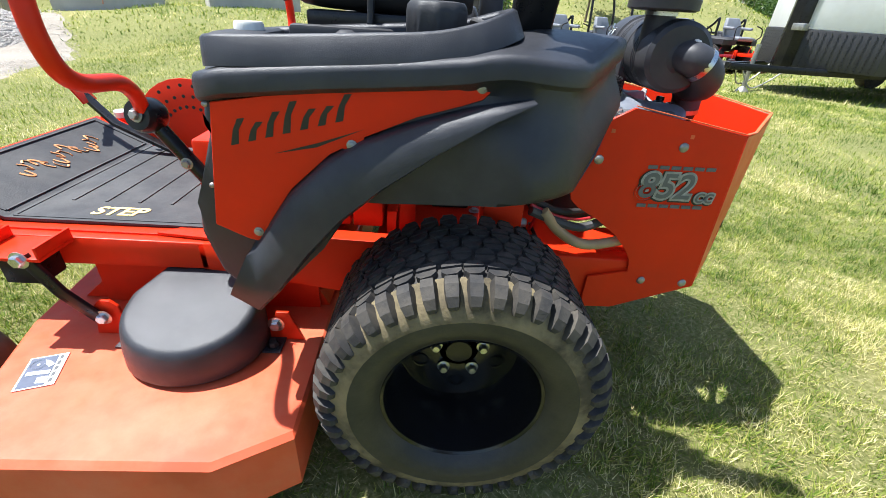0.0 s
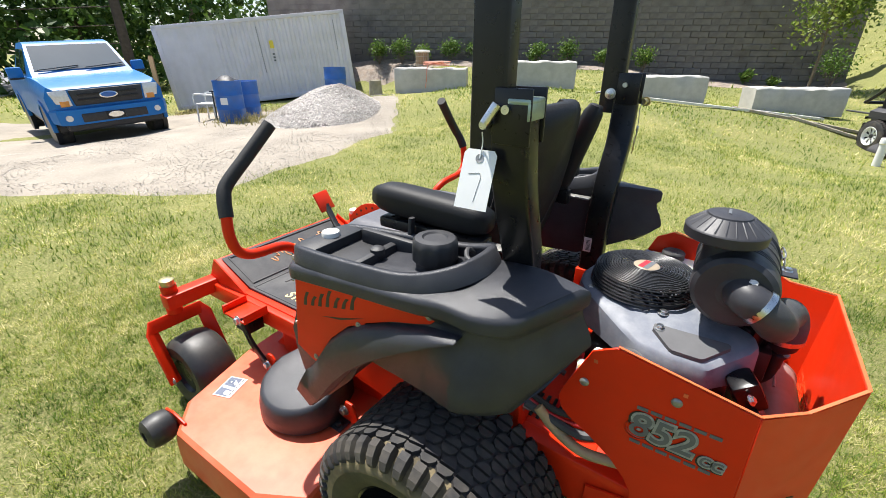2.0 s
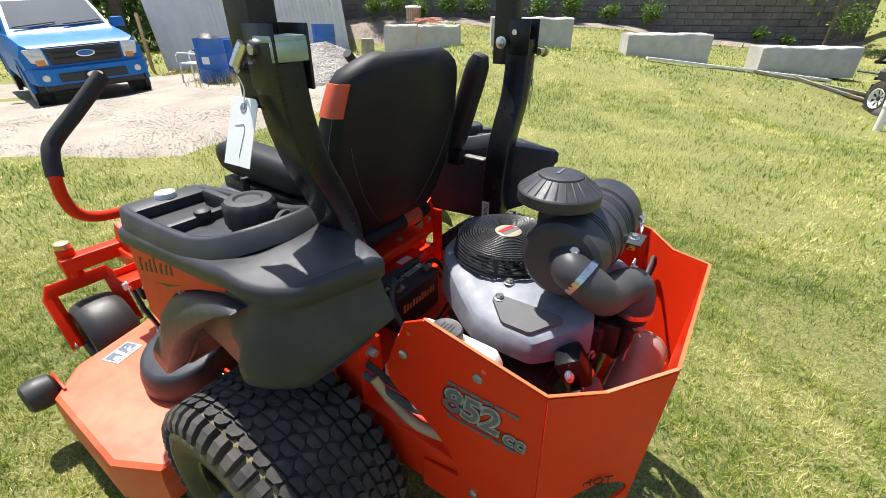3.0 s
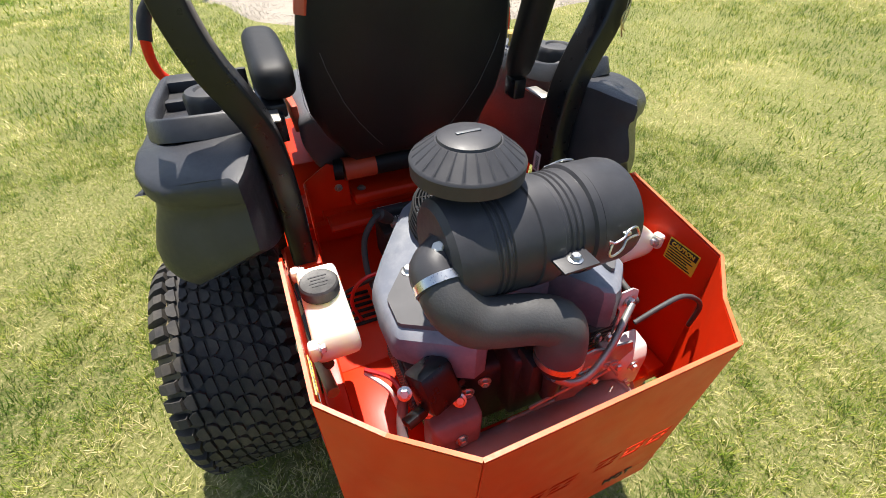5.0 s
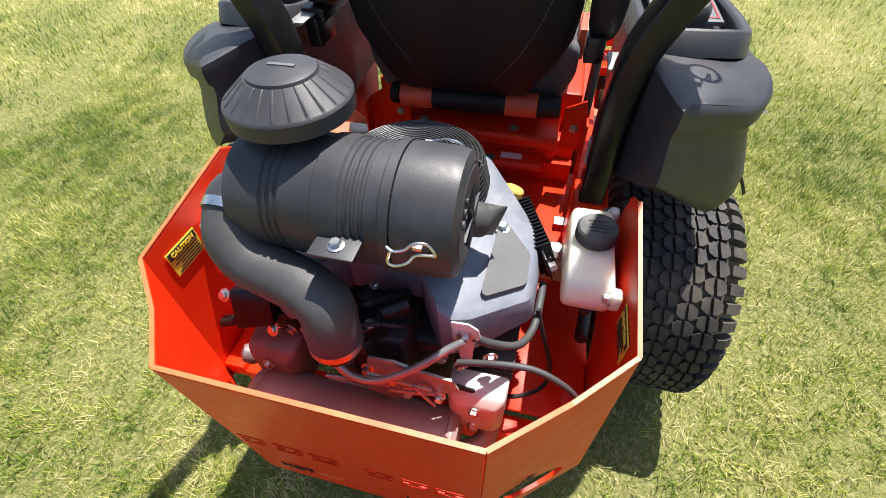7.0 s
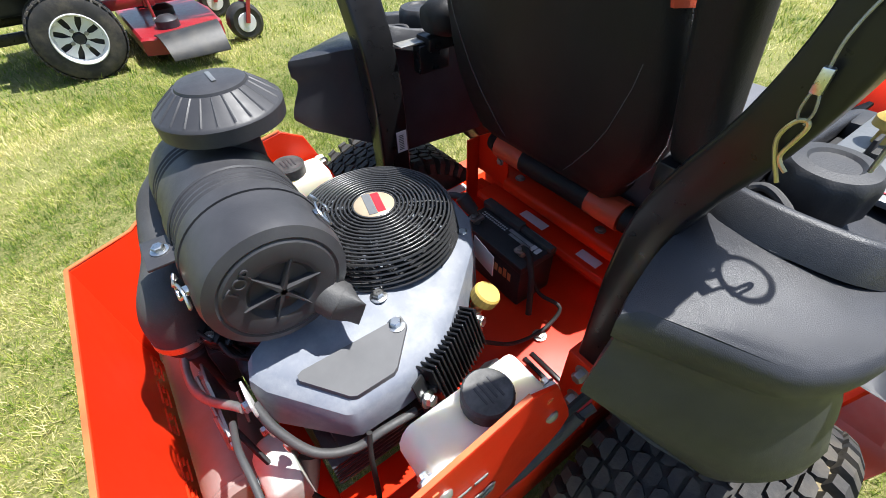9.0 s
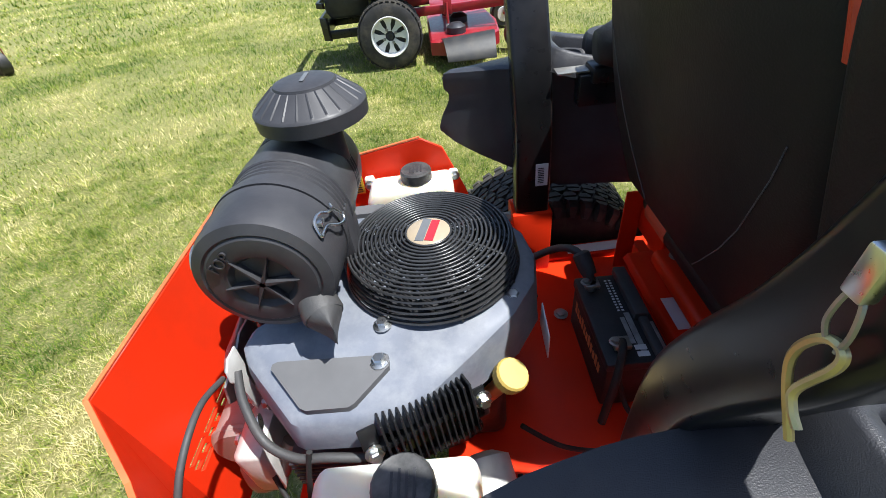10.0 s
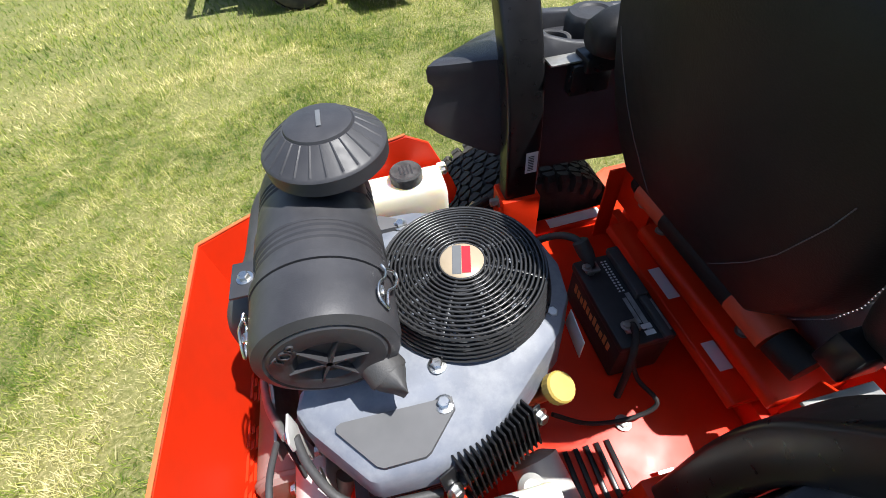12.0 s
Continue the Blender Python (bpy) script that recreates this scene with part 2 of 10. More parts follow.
def loft(bm, rings, cap=True, closed=True):
    """Skins rings of equal length."""
    vs = [[bm.verts.new(p) for p in r] for r in rings]
    for a, b in zip(vs, vs[1:]):
        n = len(a)
        for i in range(n if closed else n - 1):
            bm.faces.new((a[i], a[(i + 1) % n], b[(i + 1) % n], b[i]))
    if cap and closed:
        bm.faces.new(vs[0][::-1])
        bm.faces.new(vs[-1])


def lathe(bm, profile, m=None, seg=32, cap=True):
    """A profile of (radius, height) turned about z, then placed by m."""
    m = m or Matrix()
    rings = []
    for r, h in profile:
        rings.append([m @ Vector((r * math.cos(2 * math.pi * k / seg), r * math.sin(2 * math.pi * k / seg), h)) for k in range(seg)])
    loft(bm, rings, cap)


def smooth_line(pts, steps=6):
    """A rounded line through the points."""
    p = [Vector(q) for q in pts]
    if len(p) < 3:
        return p
    out = []
    for i in range(len(p) - 1):
        a, b, c, d = p[max(i - 1, 0)], p[i], p[i + 1], p[min(i + 2, len(p) - 1)]
        for s in range(steps):
            t = s / steps
            out.append(0.5 * ((2 * b) + (c - a) * t + (2 * a - 5 * b + 4 * c - d) * t * t + (3 * b - a - 3 * c + d) * t ** 3))
    return out + [p[-1]]


def sweep(bm, line, shape, cap=True, up=(0, 0, 1), closed=False):
    """Pushes a closed shape of (side, up) offsets along a line of points; shape may be a function of the share of the way."""
    line = [Vector(p) for p in line]
    rings = []
    n = len(line)
    side = None
    for i, p in enumerate(line):
        ahead = (line[(i + 1) % n if closed else min(i + 1, n - 1)] - line[(i - 1) % n if closed else max(i - 1, 0)]).normalized()
        if side is None:
            side = ahead.cross(Vector(up))
            if side.length < 1e-3:
                side = ahead.cross(Vector((0, 1, 0)))
        side = (side - ahead * side.dot(ahead)).normalized()
        top = side.cross(ahead)
        sh = shape(i / max(1, n - 1)) if callable(shape) else shape
        rings.append([p + side * a + top * b for a, b in sh])
    if closed:
        rings.append(rings[0])
        loft(bm, rings, cap=False)
        bmesh.ops.remove_doubles(bm, verts=bm.verts, dist=1e-6)
    else:
        loft(bm, rings, cap)


def circle(r, seg=10):
    return [(r * math.cos(2 * math.pi * k / seg), r * math.sin(2 * math.pi * k / seg)) for k in range(seg)]


def rect(w, h, r=0.004, n=2):
    """A rounded rectangle, w across and h high."""
    out = []
    for cx, cy, a0 in ((w / 2 - r, h / 2 - r, 0), (-w / 2 + r, h / 2 - r, 90), (-w / 2 + r, -h / 2 + r, 180), (w / 2 - r, -h / 2 + r, 270)):
        for k in range(n + 1):
            a = radians(a0 + 90 * k / n)
            out.append((cx + r * math.cos(a), cy + r * math.sin(a)))
    return out


def tube(bm, pts, r, seg=10, steps=6, up=(0, 0, 1)):
    sweep(bm, smooth_line(pts, steps) if steps else pts, circle(r, seg), up=up)


def aim(at, way, spin=0.0):
    """A pose whose z axis points along way."""
    return Matrix.Translation(at) @ Vector(way).to_track_quat("Z", "Y").to_matrix().to_4x4() @ pose(0, 0, 0, 0, 0, spin)


def hex_bolt(bm, at, way, r=0.011, h=0.008, washer=True):
    """A flanged hexagon bolt head."""
    m = aim(at, way)
    if washer:
        lathe(bm, [(r * 1.45, 0), (r * 1.45, 0.0016), (r * 1.1, 0.0024)], m, 14)
    lathe(bm, [(r, 0.0015), (r, h * 0.85), (r * 0.8, h)], m, 6)


def round_bolt(bm, at, way, r=0.011, h=0.005):
    """A domed carriage bolt head."""
    lathe(bm, [(r, -0.001), (r, 0.001), (r * 0.8, h * 0.7), (r * 0.4, h)], aim(at, way), 14)


def words(text, size, material, parent, m, name="lettering", label="", depth=0.0008, bold=0.0, shear=0.0, align="CENTER"):
    """Lettering in the built-in font, made into a mesh. m lays its x and y axes onto the surface."""
    cu = bpy.data.curves.new(name, "FONT")
    cu.body, cu.size, cu.extrude, cu.offset, cu.shear = text, size, depth, bold, shear
    cu.align_x, cu.align_y = align, "CENTER"
    tmp = bpy.data.objects.new(name, cu)
    me = bpy.data.meshes.new_from_object(tmp)
    bpy.data.objects.remove(tmp)
    me.materials.clear()
    me.materials.append(material)
    ob = new(name, me)
    ob.parent = parent
    ob.matrix_basis = m
    if label:
        ob["label"] = label
    return ob


def plane_pose(at, right, up):
    """A pose at a place with its x axis along right and its y axis near up."""
    r = Vector(right).normalized()
    n = r.cross(Vector(up)).normalized()
    u = n.cross(r)
    return Matrix(((r.x, u.x, n.x, at[0]), (r.y, u.y, n.y, at[1]), (r.z, u.z, n.z, at[2]), (0, 0, 0, 1)))


def smooth_noise(x, y, s=1.0):
    return noise.noise(Vector((x * s, y * s, 3.7)))

# ---- ground ----


def soil_material():
    """Lawn floor: thatch, soil and green between the blades, gravel where the drive lies."""
    m = bpy.data.materials.new("lawn_floor")
    m.use_nodes = True
    n, l = m.node_tree.nodes, m.node_tree.links
    b = n["Principled BSDF"]
    b.inputs["Roughness"].default_value = 0.95
    b.inputs["Specular IOR Level"].default_value = 0.15
    geo = n.new("ShaderNodeNewGeometry")

    def noise_of(scale, detail=8, rough=0.6):
        t = n.new("ShaderNodeTexNoise")
        t.inputs["Scale"].default_value, t.inputs["Detail"].default_value, t.inputs["Roughness"].default_value = scale, detail, rough
        l.new(geo.outputs["Position"], t.inputs["Vector"])
        return t.outputs["Fac"]

    def ramp(fac, stops):
        r = n.new("ShaderNodeValToRGB")
        r.color_ramp.elements[0].position, r.color_ramp.elements[0].color = stops[0][0], (*stops[0][1], 1)
        r.color_ramp.elements[1].position, r.color_ramp.elements[1].color = stops[-1][0], (*stops[-1][1], 1)
        for p, c in stops[1:-1]:
            e = r.color_ramp.elements.new(p)
            e.color = (*c, 1)
        l.new(fac, r.inputs["Fac"])
        return r.outputs["Color"]

    def mix(fac, a, b_):
        x = n.new("ShaderNodeMix")
        x.data_type = "RGBA"
        l.new(fac, x.inputs[0])
        l.new(a, x.inputs[6])
        l.new(b_, x.inputs[7])
        return x.outputs[2]

    fine = ramp(noise_of(60, 10, 0.75), [(0.32, (0.06, 0.058, 0.022)), (0.5, (0.24, 0.205, 0.09)), (0.66, (0.56, 0.46, 0.26))])
    patch = ramp(noise_of(0.9, 6, 0.6), [(0.35, (0.085, 0.150, 0.022)), (0.55, (0.16, 0.215, 0.038)), (0.72, (0.29, 0.29, 0.085))])
    half = n.new("ShaderNodeValue")
    half.outputs[0].default_value = 0.42
    l.new(mix(half.outputs[0], fine, patch), b.inputs["Base Color"])
    bp = n.new("ShaderNodeBump")
    bp.inputs["Strength"].default_value, bp.inputs["Distance"].default_value = 0.8, 0.02
    l.new(noise_of(45, 10, 0.8), bp.inputs["Height"])
    l.new(bp.outputs["Normal"], b.inputs["Normal"])
    return m


LAWN = soil_material()


LEVELS = [(0, 0, 0), (0.5, -1.5, 0), (3, 0, 0), (-3, 0, 0), (0, -4, 0), (0, 3.5, 0), (3, 3, 0), (-3, 3, 0), (-4, -3, 0), (4, -4, 0), (-8, 2, -0.04), (-7.5, 4.5, 0.0), (-9, 4.5, -0.02), (-10.1, 5.6, -0.10), (-11.3, 3.0, -0.28), (-10.6, 1.8, -0.33), (-11.0, 3.8, -0.22), (-13, 2.5, -0.50), (-15.5, 6.7, -0.50), (-13.3, 9.0, -0.19), (-11.2, 11.2, 0.12), (-15, 3, -0.55),
          (-5.2, 4.2, 0.05), (-6.9, 7.6, 0.50), (-5.2, 8.5, 0.68), (-3.8, 9.0, 0.71), (-2.4, 10.0, 0.54), (-0.4, 11.1, 0.36), (0.7, 11.8, 0.20), (2.4, 12.8, 0.02), (2.4, 8.4, -0.20),
          (3.2, 9.8, -0.30), (5, 10, -0.36), (4.6, 4.6, 0.06), (7, 8, 0.0), (-8, 8, 0.20), (-14.0, 13.0, 1.0), (-12.0, 13.4, 1.15), (-9.5, 14.0, 1.1), (-5.1, 15.7, 0.95), (2.2, 19.3, 0.32), (6, 21, 2.0),
          (4, 26, 3.6), (12, 28, 3.0), (12, 18, 0.3), (25, 20, -0.5), (20, 60, 0.5), (40, 60, -1.5), (-25, 9, -0.5), (-20, -5, 0), (10, -12, 0), (-10, -12, 0), (25, -10, 0), (-25, 30, 1.0), (0, 60, 3.0)]


def lift(x, y):
    """Height of the lawn above the plane under the mower's wheels, eased between known levels."""
    total, sum_w = 0.0, 0.0
    for a, b, h in LEVELS:
        w = 1.0 / ((x - a) ** 2 + (y - b) ** 2 + 0.25) ** 1.6
        total += w * h
        sum_w += w
    near = min(1.0, max(0.0, (math.hypot(x, y) - 1.2) / 3.0))
    return near * (total / sum_w + 0.012 * smooth_noise(x, y, 0.9)) + 0.006 * smooth_noise(x, y, 2.3) * near


def ground_sheet():
    xs = sorted({*[-400, -200, -100, -60, -40], *[-30 + 2 * k for k in range(9)], *[-12 + 0.75 * k for k in range(33)], *[13 + 2 * k for k in range(12)], 40, 60, 100, 200, 400})
    ys = sorted({*[-400, -200, -100, -60, -40, -25, -18], *[-14 + 1.0 * k for k in range(10)], *[-4 + 0.5 * k for k in range(44)], *[18.5 + 2 * k for k in range(14)], 50, 60, 80, 120, 200, 400})
    bm = bmesh.new()
    grid = [[bm.verts.new((x, y, lift(x, y))) for y in ys] for x in xs]
    for a, b in zip(grid, grid[1:]):
        for i in range(len(ys) - 1):
            bm.faces.new((a[i], b[i], b[i + 1], a[i + 1]))
    ob = part("ground", bm, LAWN, None, "mown lawn floor with thatch and dry patches", 180)
    return tagged(ob, category="lawn", kind="structure")


ground_sheet()


def leaf_material(name, stops, rough=0.55, through_=0.35):
    """Leaves and blades: colour by piece, lit partly from behind."""
    m = bpy.data.materials.new(name)
    m.use_nodes = True
    n, l = m.node_tree.nodes, m.node_tree.links
    b = n["Principled BSDF"]
    geo = n.new("ShaderNodeNewGeometry")
    r = n.new("ShaderNodeValToRGB")
    r.color_ramp.elements[0].position, r.color_ramp.elements[0].color = stops[0][0], (*stops[0][1], 1)
    r.color_ramp.elements[1].position, r.color_ramp.elements[1].color = stops[-1][0], (*stops[-1][1], 1)
    for p, c in stops[1:-1]:
        e = r.color_ramp.elements.new(p)
        e.color = (*c, 1)
    no = n.new("ShaderNodeTexNoise")
    no.inputs["Scale"].default_value, no.inputs["Detail"].default_value = 0.9, 6
    l.new(geo.outputs["Position"], no.inputs["Vector"])
    mr = n.new("ShaderNodeMapRange")
    mr.inputs[1].default_value, mr.inputs[2].default_value, mr.inputs[3].default_value, mr.inputs[4].default_value = 0.3, 0.7, -0.36, 0.42
    l.new(no.outputs["Fac"], mr.inputs[0])
    small = n.new("ShaderNodeTexNoise")
    small.inputs["Scale"].default_value, small.inputs["Detail"].default_value, small.inputs["Roughness"].default_value = 5.5, 4, 0.65
    l.new(geo.outputs["Position"], small.inputs["Vector"])
    ms = n.new("ShaderNodeMapRange")
    ms.inputs[1].default_value, ms.inputs[2].default_value, ms.inputs[3].default_value, ms.inputs[4].default_value = 0.32, 0.68, -0.29, 0.30
    l.new(small.outputs["Fac"], ms.inputs[0])
    patchy = n.new("ShaderNodeMath")
    l.new(mr.outputs[0], patchy.inputs[0])
    l.new(ms.outputs[0], patchy.inputs[1])
    own = n.new("ShaderNodeMapRange")
    own.inputs[3].default_value, own.inputs[4].default_value = 0.14, 0.86
    l.new(geo.outputs["Random Per Island"], own.inputs[0])
    ad = n.new("ShaderNodeMath")
    l.new(own.outputs[0], ad.inputs[0])
    l.new(patchy.outputs[0], ad.inputs[1])
    l.new(ad.outputs[0], r.inputs["Fac"])
    l.new(r.outputs["Color"], b.inputs["Base Color"])
    b.inputs["Roughness"].default_value = rough
    b.inputs["Specular IOR Level"].default_value = 0.3
    tr = n.new("ShaderNodeBsdfTranslucent")
    l.new(r.outputs["Color"], tr.inputs["Color"])
    mx = n.new("ShaderNodeMixShader")
    mx.inputs[0].default_value = through_
    out = n["Material Output"]
    l.new(b.outputs[0], mx.inputs[1])
    l.new(tr.outputs[0], mx.inputs[2])
    l.new(mx.outputs[0], out.inputs["Surface"])
    return m


GRASS = leaf_material("grass_blades", [(0.0, (0.070, 0.130, 0.014)), (0.32, (0.118, 0.190, 0.018)), (0.60, (0.250, 0.315, 0.038)), (0.82, (0.47, 0.45, 0.112)), (1.0, (0.80, 0.71, 0.36))])
TALL = leaf_material("tall_grass_blades", [(0.0, (0.05, 0.12, 0.01)), (0.5, (0.16, 0.28, 0.03)), (1.0, (0.36, 0.44, 0.08))])
STRAW = leaf_material("dry_clippings", [(0.0, (0.22, 0.21, 0.07)), (0.5, (0.36, 0.31, 0.13)), (1.0, (0.52, 0.45, 0.24))], 0.7, 0.2)
DRIVE = [(-5.0, 0.35), (-4.35, 0.85), (-4.0, 1.15), (-4.3, 2.3), (-4.35, 3.2), (-4.7, 4.0), (-4.75, 5.0), (-5.6, 6.2), (-6.6, 7.3), (-10, 7.0), (-14, 5.5), (-18, 1.5), (-17, -2.5), (-11, -1.2), (-8.0, -0.7), (-6.9, -0.4), (-5.8, -0.1)]
# worn spots in the lawn: place, half length, half width, turn in degrees
WORN = [(-2.44, -2.2, 0.42, 0.12, 80), (-3.4, -2.5, 0.40, 0.10, 110), (-6.2, -3.2, 0.9, 0.16, 140), (-4.9, -2.9, 0.7, 0.13, 150), (-0.68, -1.36, 0.12, 0.09, 0), (-0.48, -1.46, 0.10, 0.06, 60),
        (-1.15, -3.7, 0.25, 0.08, 20), (0.05, -2.45, 0.28, 0.09, 60), (0.9, -1.55, 0.22, 0.07, 40), (-3.9, 0.75, 0.35, 0.18, 60), (0.6, 1.7, 0.25, 0.08, 120), (-1.5, 2.1, 0.3, 0.1, 30), (1.4, -0.4, 0.2, 0.07, 100)]


def inside(px, py, poly):
    """Which of the points lie in the outline."""
    hit = np.zeros(len(px), bool)
    for (x0, y0), (x1, y1) in zip(poly, poly[1:] + poly[:1]):
        if y0 != y1:
            cross = ((y0 > py) != (y1 > py)) & (px < (x1 - x0) * (py - y0) / (y1 - y0) + x0)
            hit ^= cross
    return hit


def lift_many(px, py):
    total, sum_w = np.zeros(len(px)), np.zeros(len(px))
    for a, b, h in LEVELS:
        w = 1.0 / ((px - a) ** 2 + (py - b) ** 2 + 0.25) ** 1.6
        total += w * h
        sum_w += w
    near = np.clip((np.hypot(px, py) - 1.2) / 3.0, 0, 1)
    return near * total / sum_w


def tufts(name, label, material, rng, count, r0, r1, long_, wide, flat=0.0, centre=(0.0, 0.0), sparse=0.0):
    """Many single blades in a ring round the mower, as one mesh."""
    r = np.sqrt(rng.uniform(max(0.0, r0 - 0.45) ** 2, (r1 + 0.45) ** 2, count))
    a = rng.uniform(0, 2 * np.pi, count)
    px, py = centre[0] + r * np.cos(a), centre[1] + r * np.sin(a)
    wob = 0.25 * np.sin(px * 2.1 + 1.3 * np.cos(py * 1.7)) + 0.2 * np.sin(py * 3.3 + px)
    jx, jy = rng.normal(0, 0.11, count), rng.normal(0, 0.11, count)
    keep = ~inside(px + 0.55 * wob + jx, py + 0.55 * wob + jy, DRIVE)
    soft = np.clip((r1 + 0.45 - r) / 0.9, 0, 1) * np.clip((r - r0 + 0.45) / 0.9, 0, 1) if r0 > 0 else np.clip((r1 + 0.45 - r) / 0.9, 0, 1)
    keep &= rng.uniform(0, 1, count) < soft
    if sparse:
        worn = np.sin(px * 1.9 + 2.0 * np.sin(py * 1.1)) * np.sin(py * 2.3 + 1.5 * np.sin(px * 0.9))
        keep &= rng.uniform(0, 1, count) > sparse * np.clip((worn - 0.45) * 3, 0, 1)
        for wx, wy, la, lb, turned in WORN:
            ca, sa = math.cos(radians(turned)), math.sin(radians(turned))
            u, v = ((px - wx) * ca + (py - wy) * sa) / la, ((py - wy) * ca - (px - wx) * sa) / lb
            keep &= rng.uniform(0, 1, count) > 0.85 * np.clip(1.5 - np.hypot(u, v) + 0.5 * wob, 0, 1)
    px, py = px[keep], py[keep]
    n = len(px)
    pz = lift_many(px, py) - 0.006
    turn = rng.uniform(0, 2 * np.pi, n)
    size = long_ * rng.uniform(0.45, 1.25, n)
    size = size * (1 + 0.55 * np.sin(px * 23 + 3 * np.sin(py * 17)) * np.sin(py * 27 + 2 * np.sin(px * 19)))
    lean = rng.uniform(0.35, 1.30, n) if not flat else rng.uniform(1.25, 1.55, n)
    cx, cy = np.cos(turn), np.sin(turn)
    wx, wy = -cy * wide / 2, cx * wide / 2
    hz, hx = size * np.cos(lean), size * np.sin(lean)
    if flat:
        pz = pz + rng.uniform(0.006, 0.03, n)
    v = np.zeros((n, 3, 3))
    v[:, 0] = np.c_[px - wx, py - wy, pz]
    v[:, 1] = np.c_[px + wx, py + wy, pz]
    v[:, 2] = np.c_[px + cx * hx, py + cy * hx, pz + hz]
    me = bpy.data.meshes.new(name)
    me.vertices.add(n * 3)
    me.vertices.foreach_set("co", v.ravel())
    me.loops.add(n * 3)
    me.loops.foreach_set("vertex_index", np.arange(n * 3, dtype=np.int32))
    me.polygons.add(n)
    me.polygons.foreach_set("loop_start", (np.arange(n) * 3).astype(np.int32))
    me.update(calc_edges=True)
    me.materials.append(material)
    return tagged(new(name, me), label, "grass", kind="stuff")


RNG = np.random.default_rng(4)
tufts("grass", "short mown lawn grass, green with yellowed tips", GRASS, RNG, 820000, 0.0, 2.9, 0.037, 0.0038, centre=(0.1, -0.4), sparse=0.7)
tufts("grass", "short mown lawn grass further off", GRASS, RNG, 560000, 2.9, 8.0, 0.048, 0.0085, centre=(0.1, -0.4), sparse=0.6)
tufts("grass", "distant mown lawn grass", GRASS, RNG, 230000, 8.0, 17.0, 0.065, 0.024, centre=(0.1, 0.0), sparse=0.4)
tufts("grass", "grass on the far slope", GRASS, RNG, 110000, 17.0, 34.0, 0.12, 0.06, centre=(0.1, 0.0))
tufts("grass_clippings", "dry tan grass clippings lying on the lawn", STRAW, RNG, 52000, 0.0, 3.4, 0.036, 0.0026, flat=1.0, centre=(0.1, -0.4))
for x, y, r in ((-6.95, -4.2, 0.05), (-7.7, -4.15, 0.25), (-8.7, -4.1, 0.35), (-9.9, -4.0, 0.45)):
    tufts("tall_grass", "tall unmown green grass beside the yellow truck", TALL, RNG, 2600, 0.0, r, 0.30, 0.012, centre=(x, y))
tufts("grass_clippings", "dry tan grass clippings further off", STRAW, RNG, 12000, 3.4, 8.0, 0.06, 0.004, flat=1.0, centre=(0.1, -0.4))

# ---- the mower: nose towards -x, its left side towards -y, rear axle over x = 0 ----
mower = thing("zero_turn_mower", "orange and black zero-turn riding mower parked on mown grass", "riding mower")
SIDES = (-1, 1)


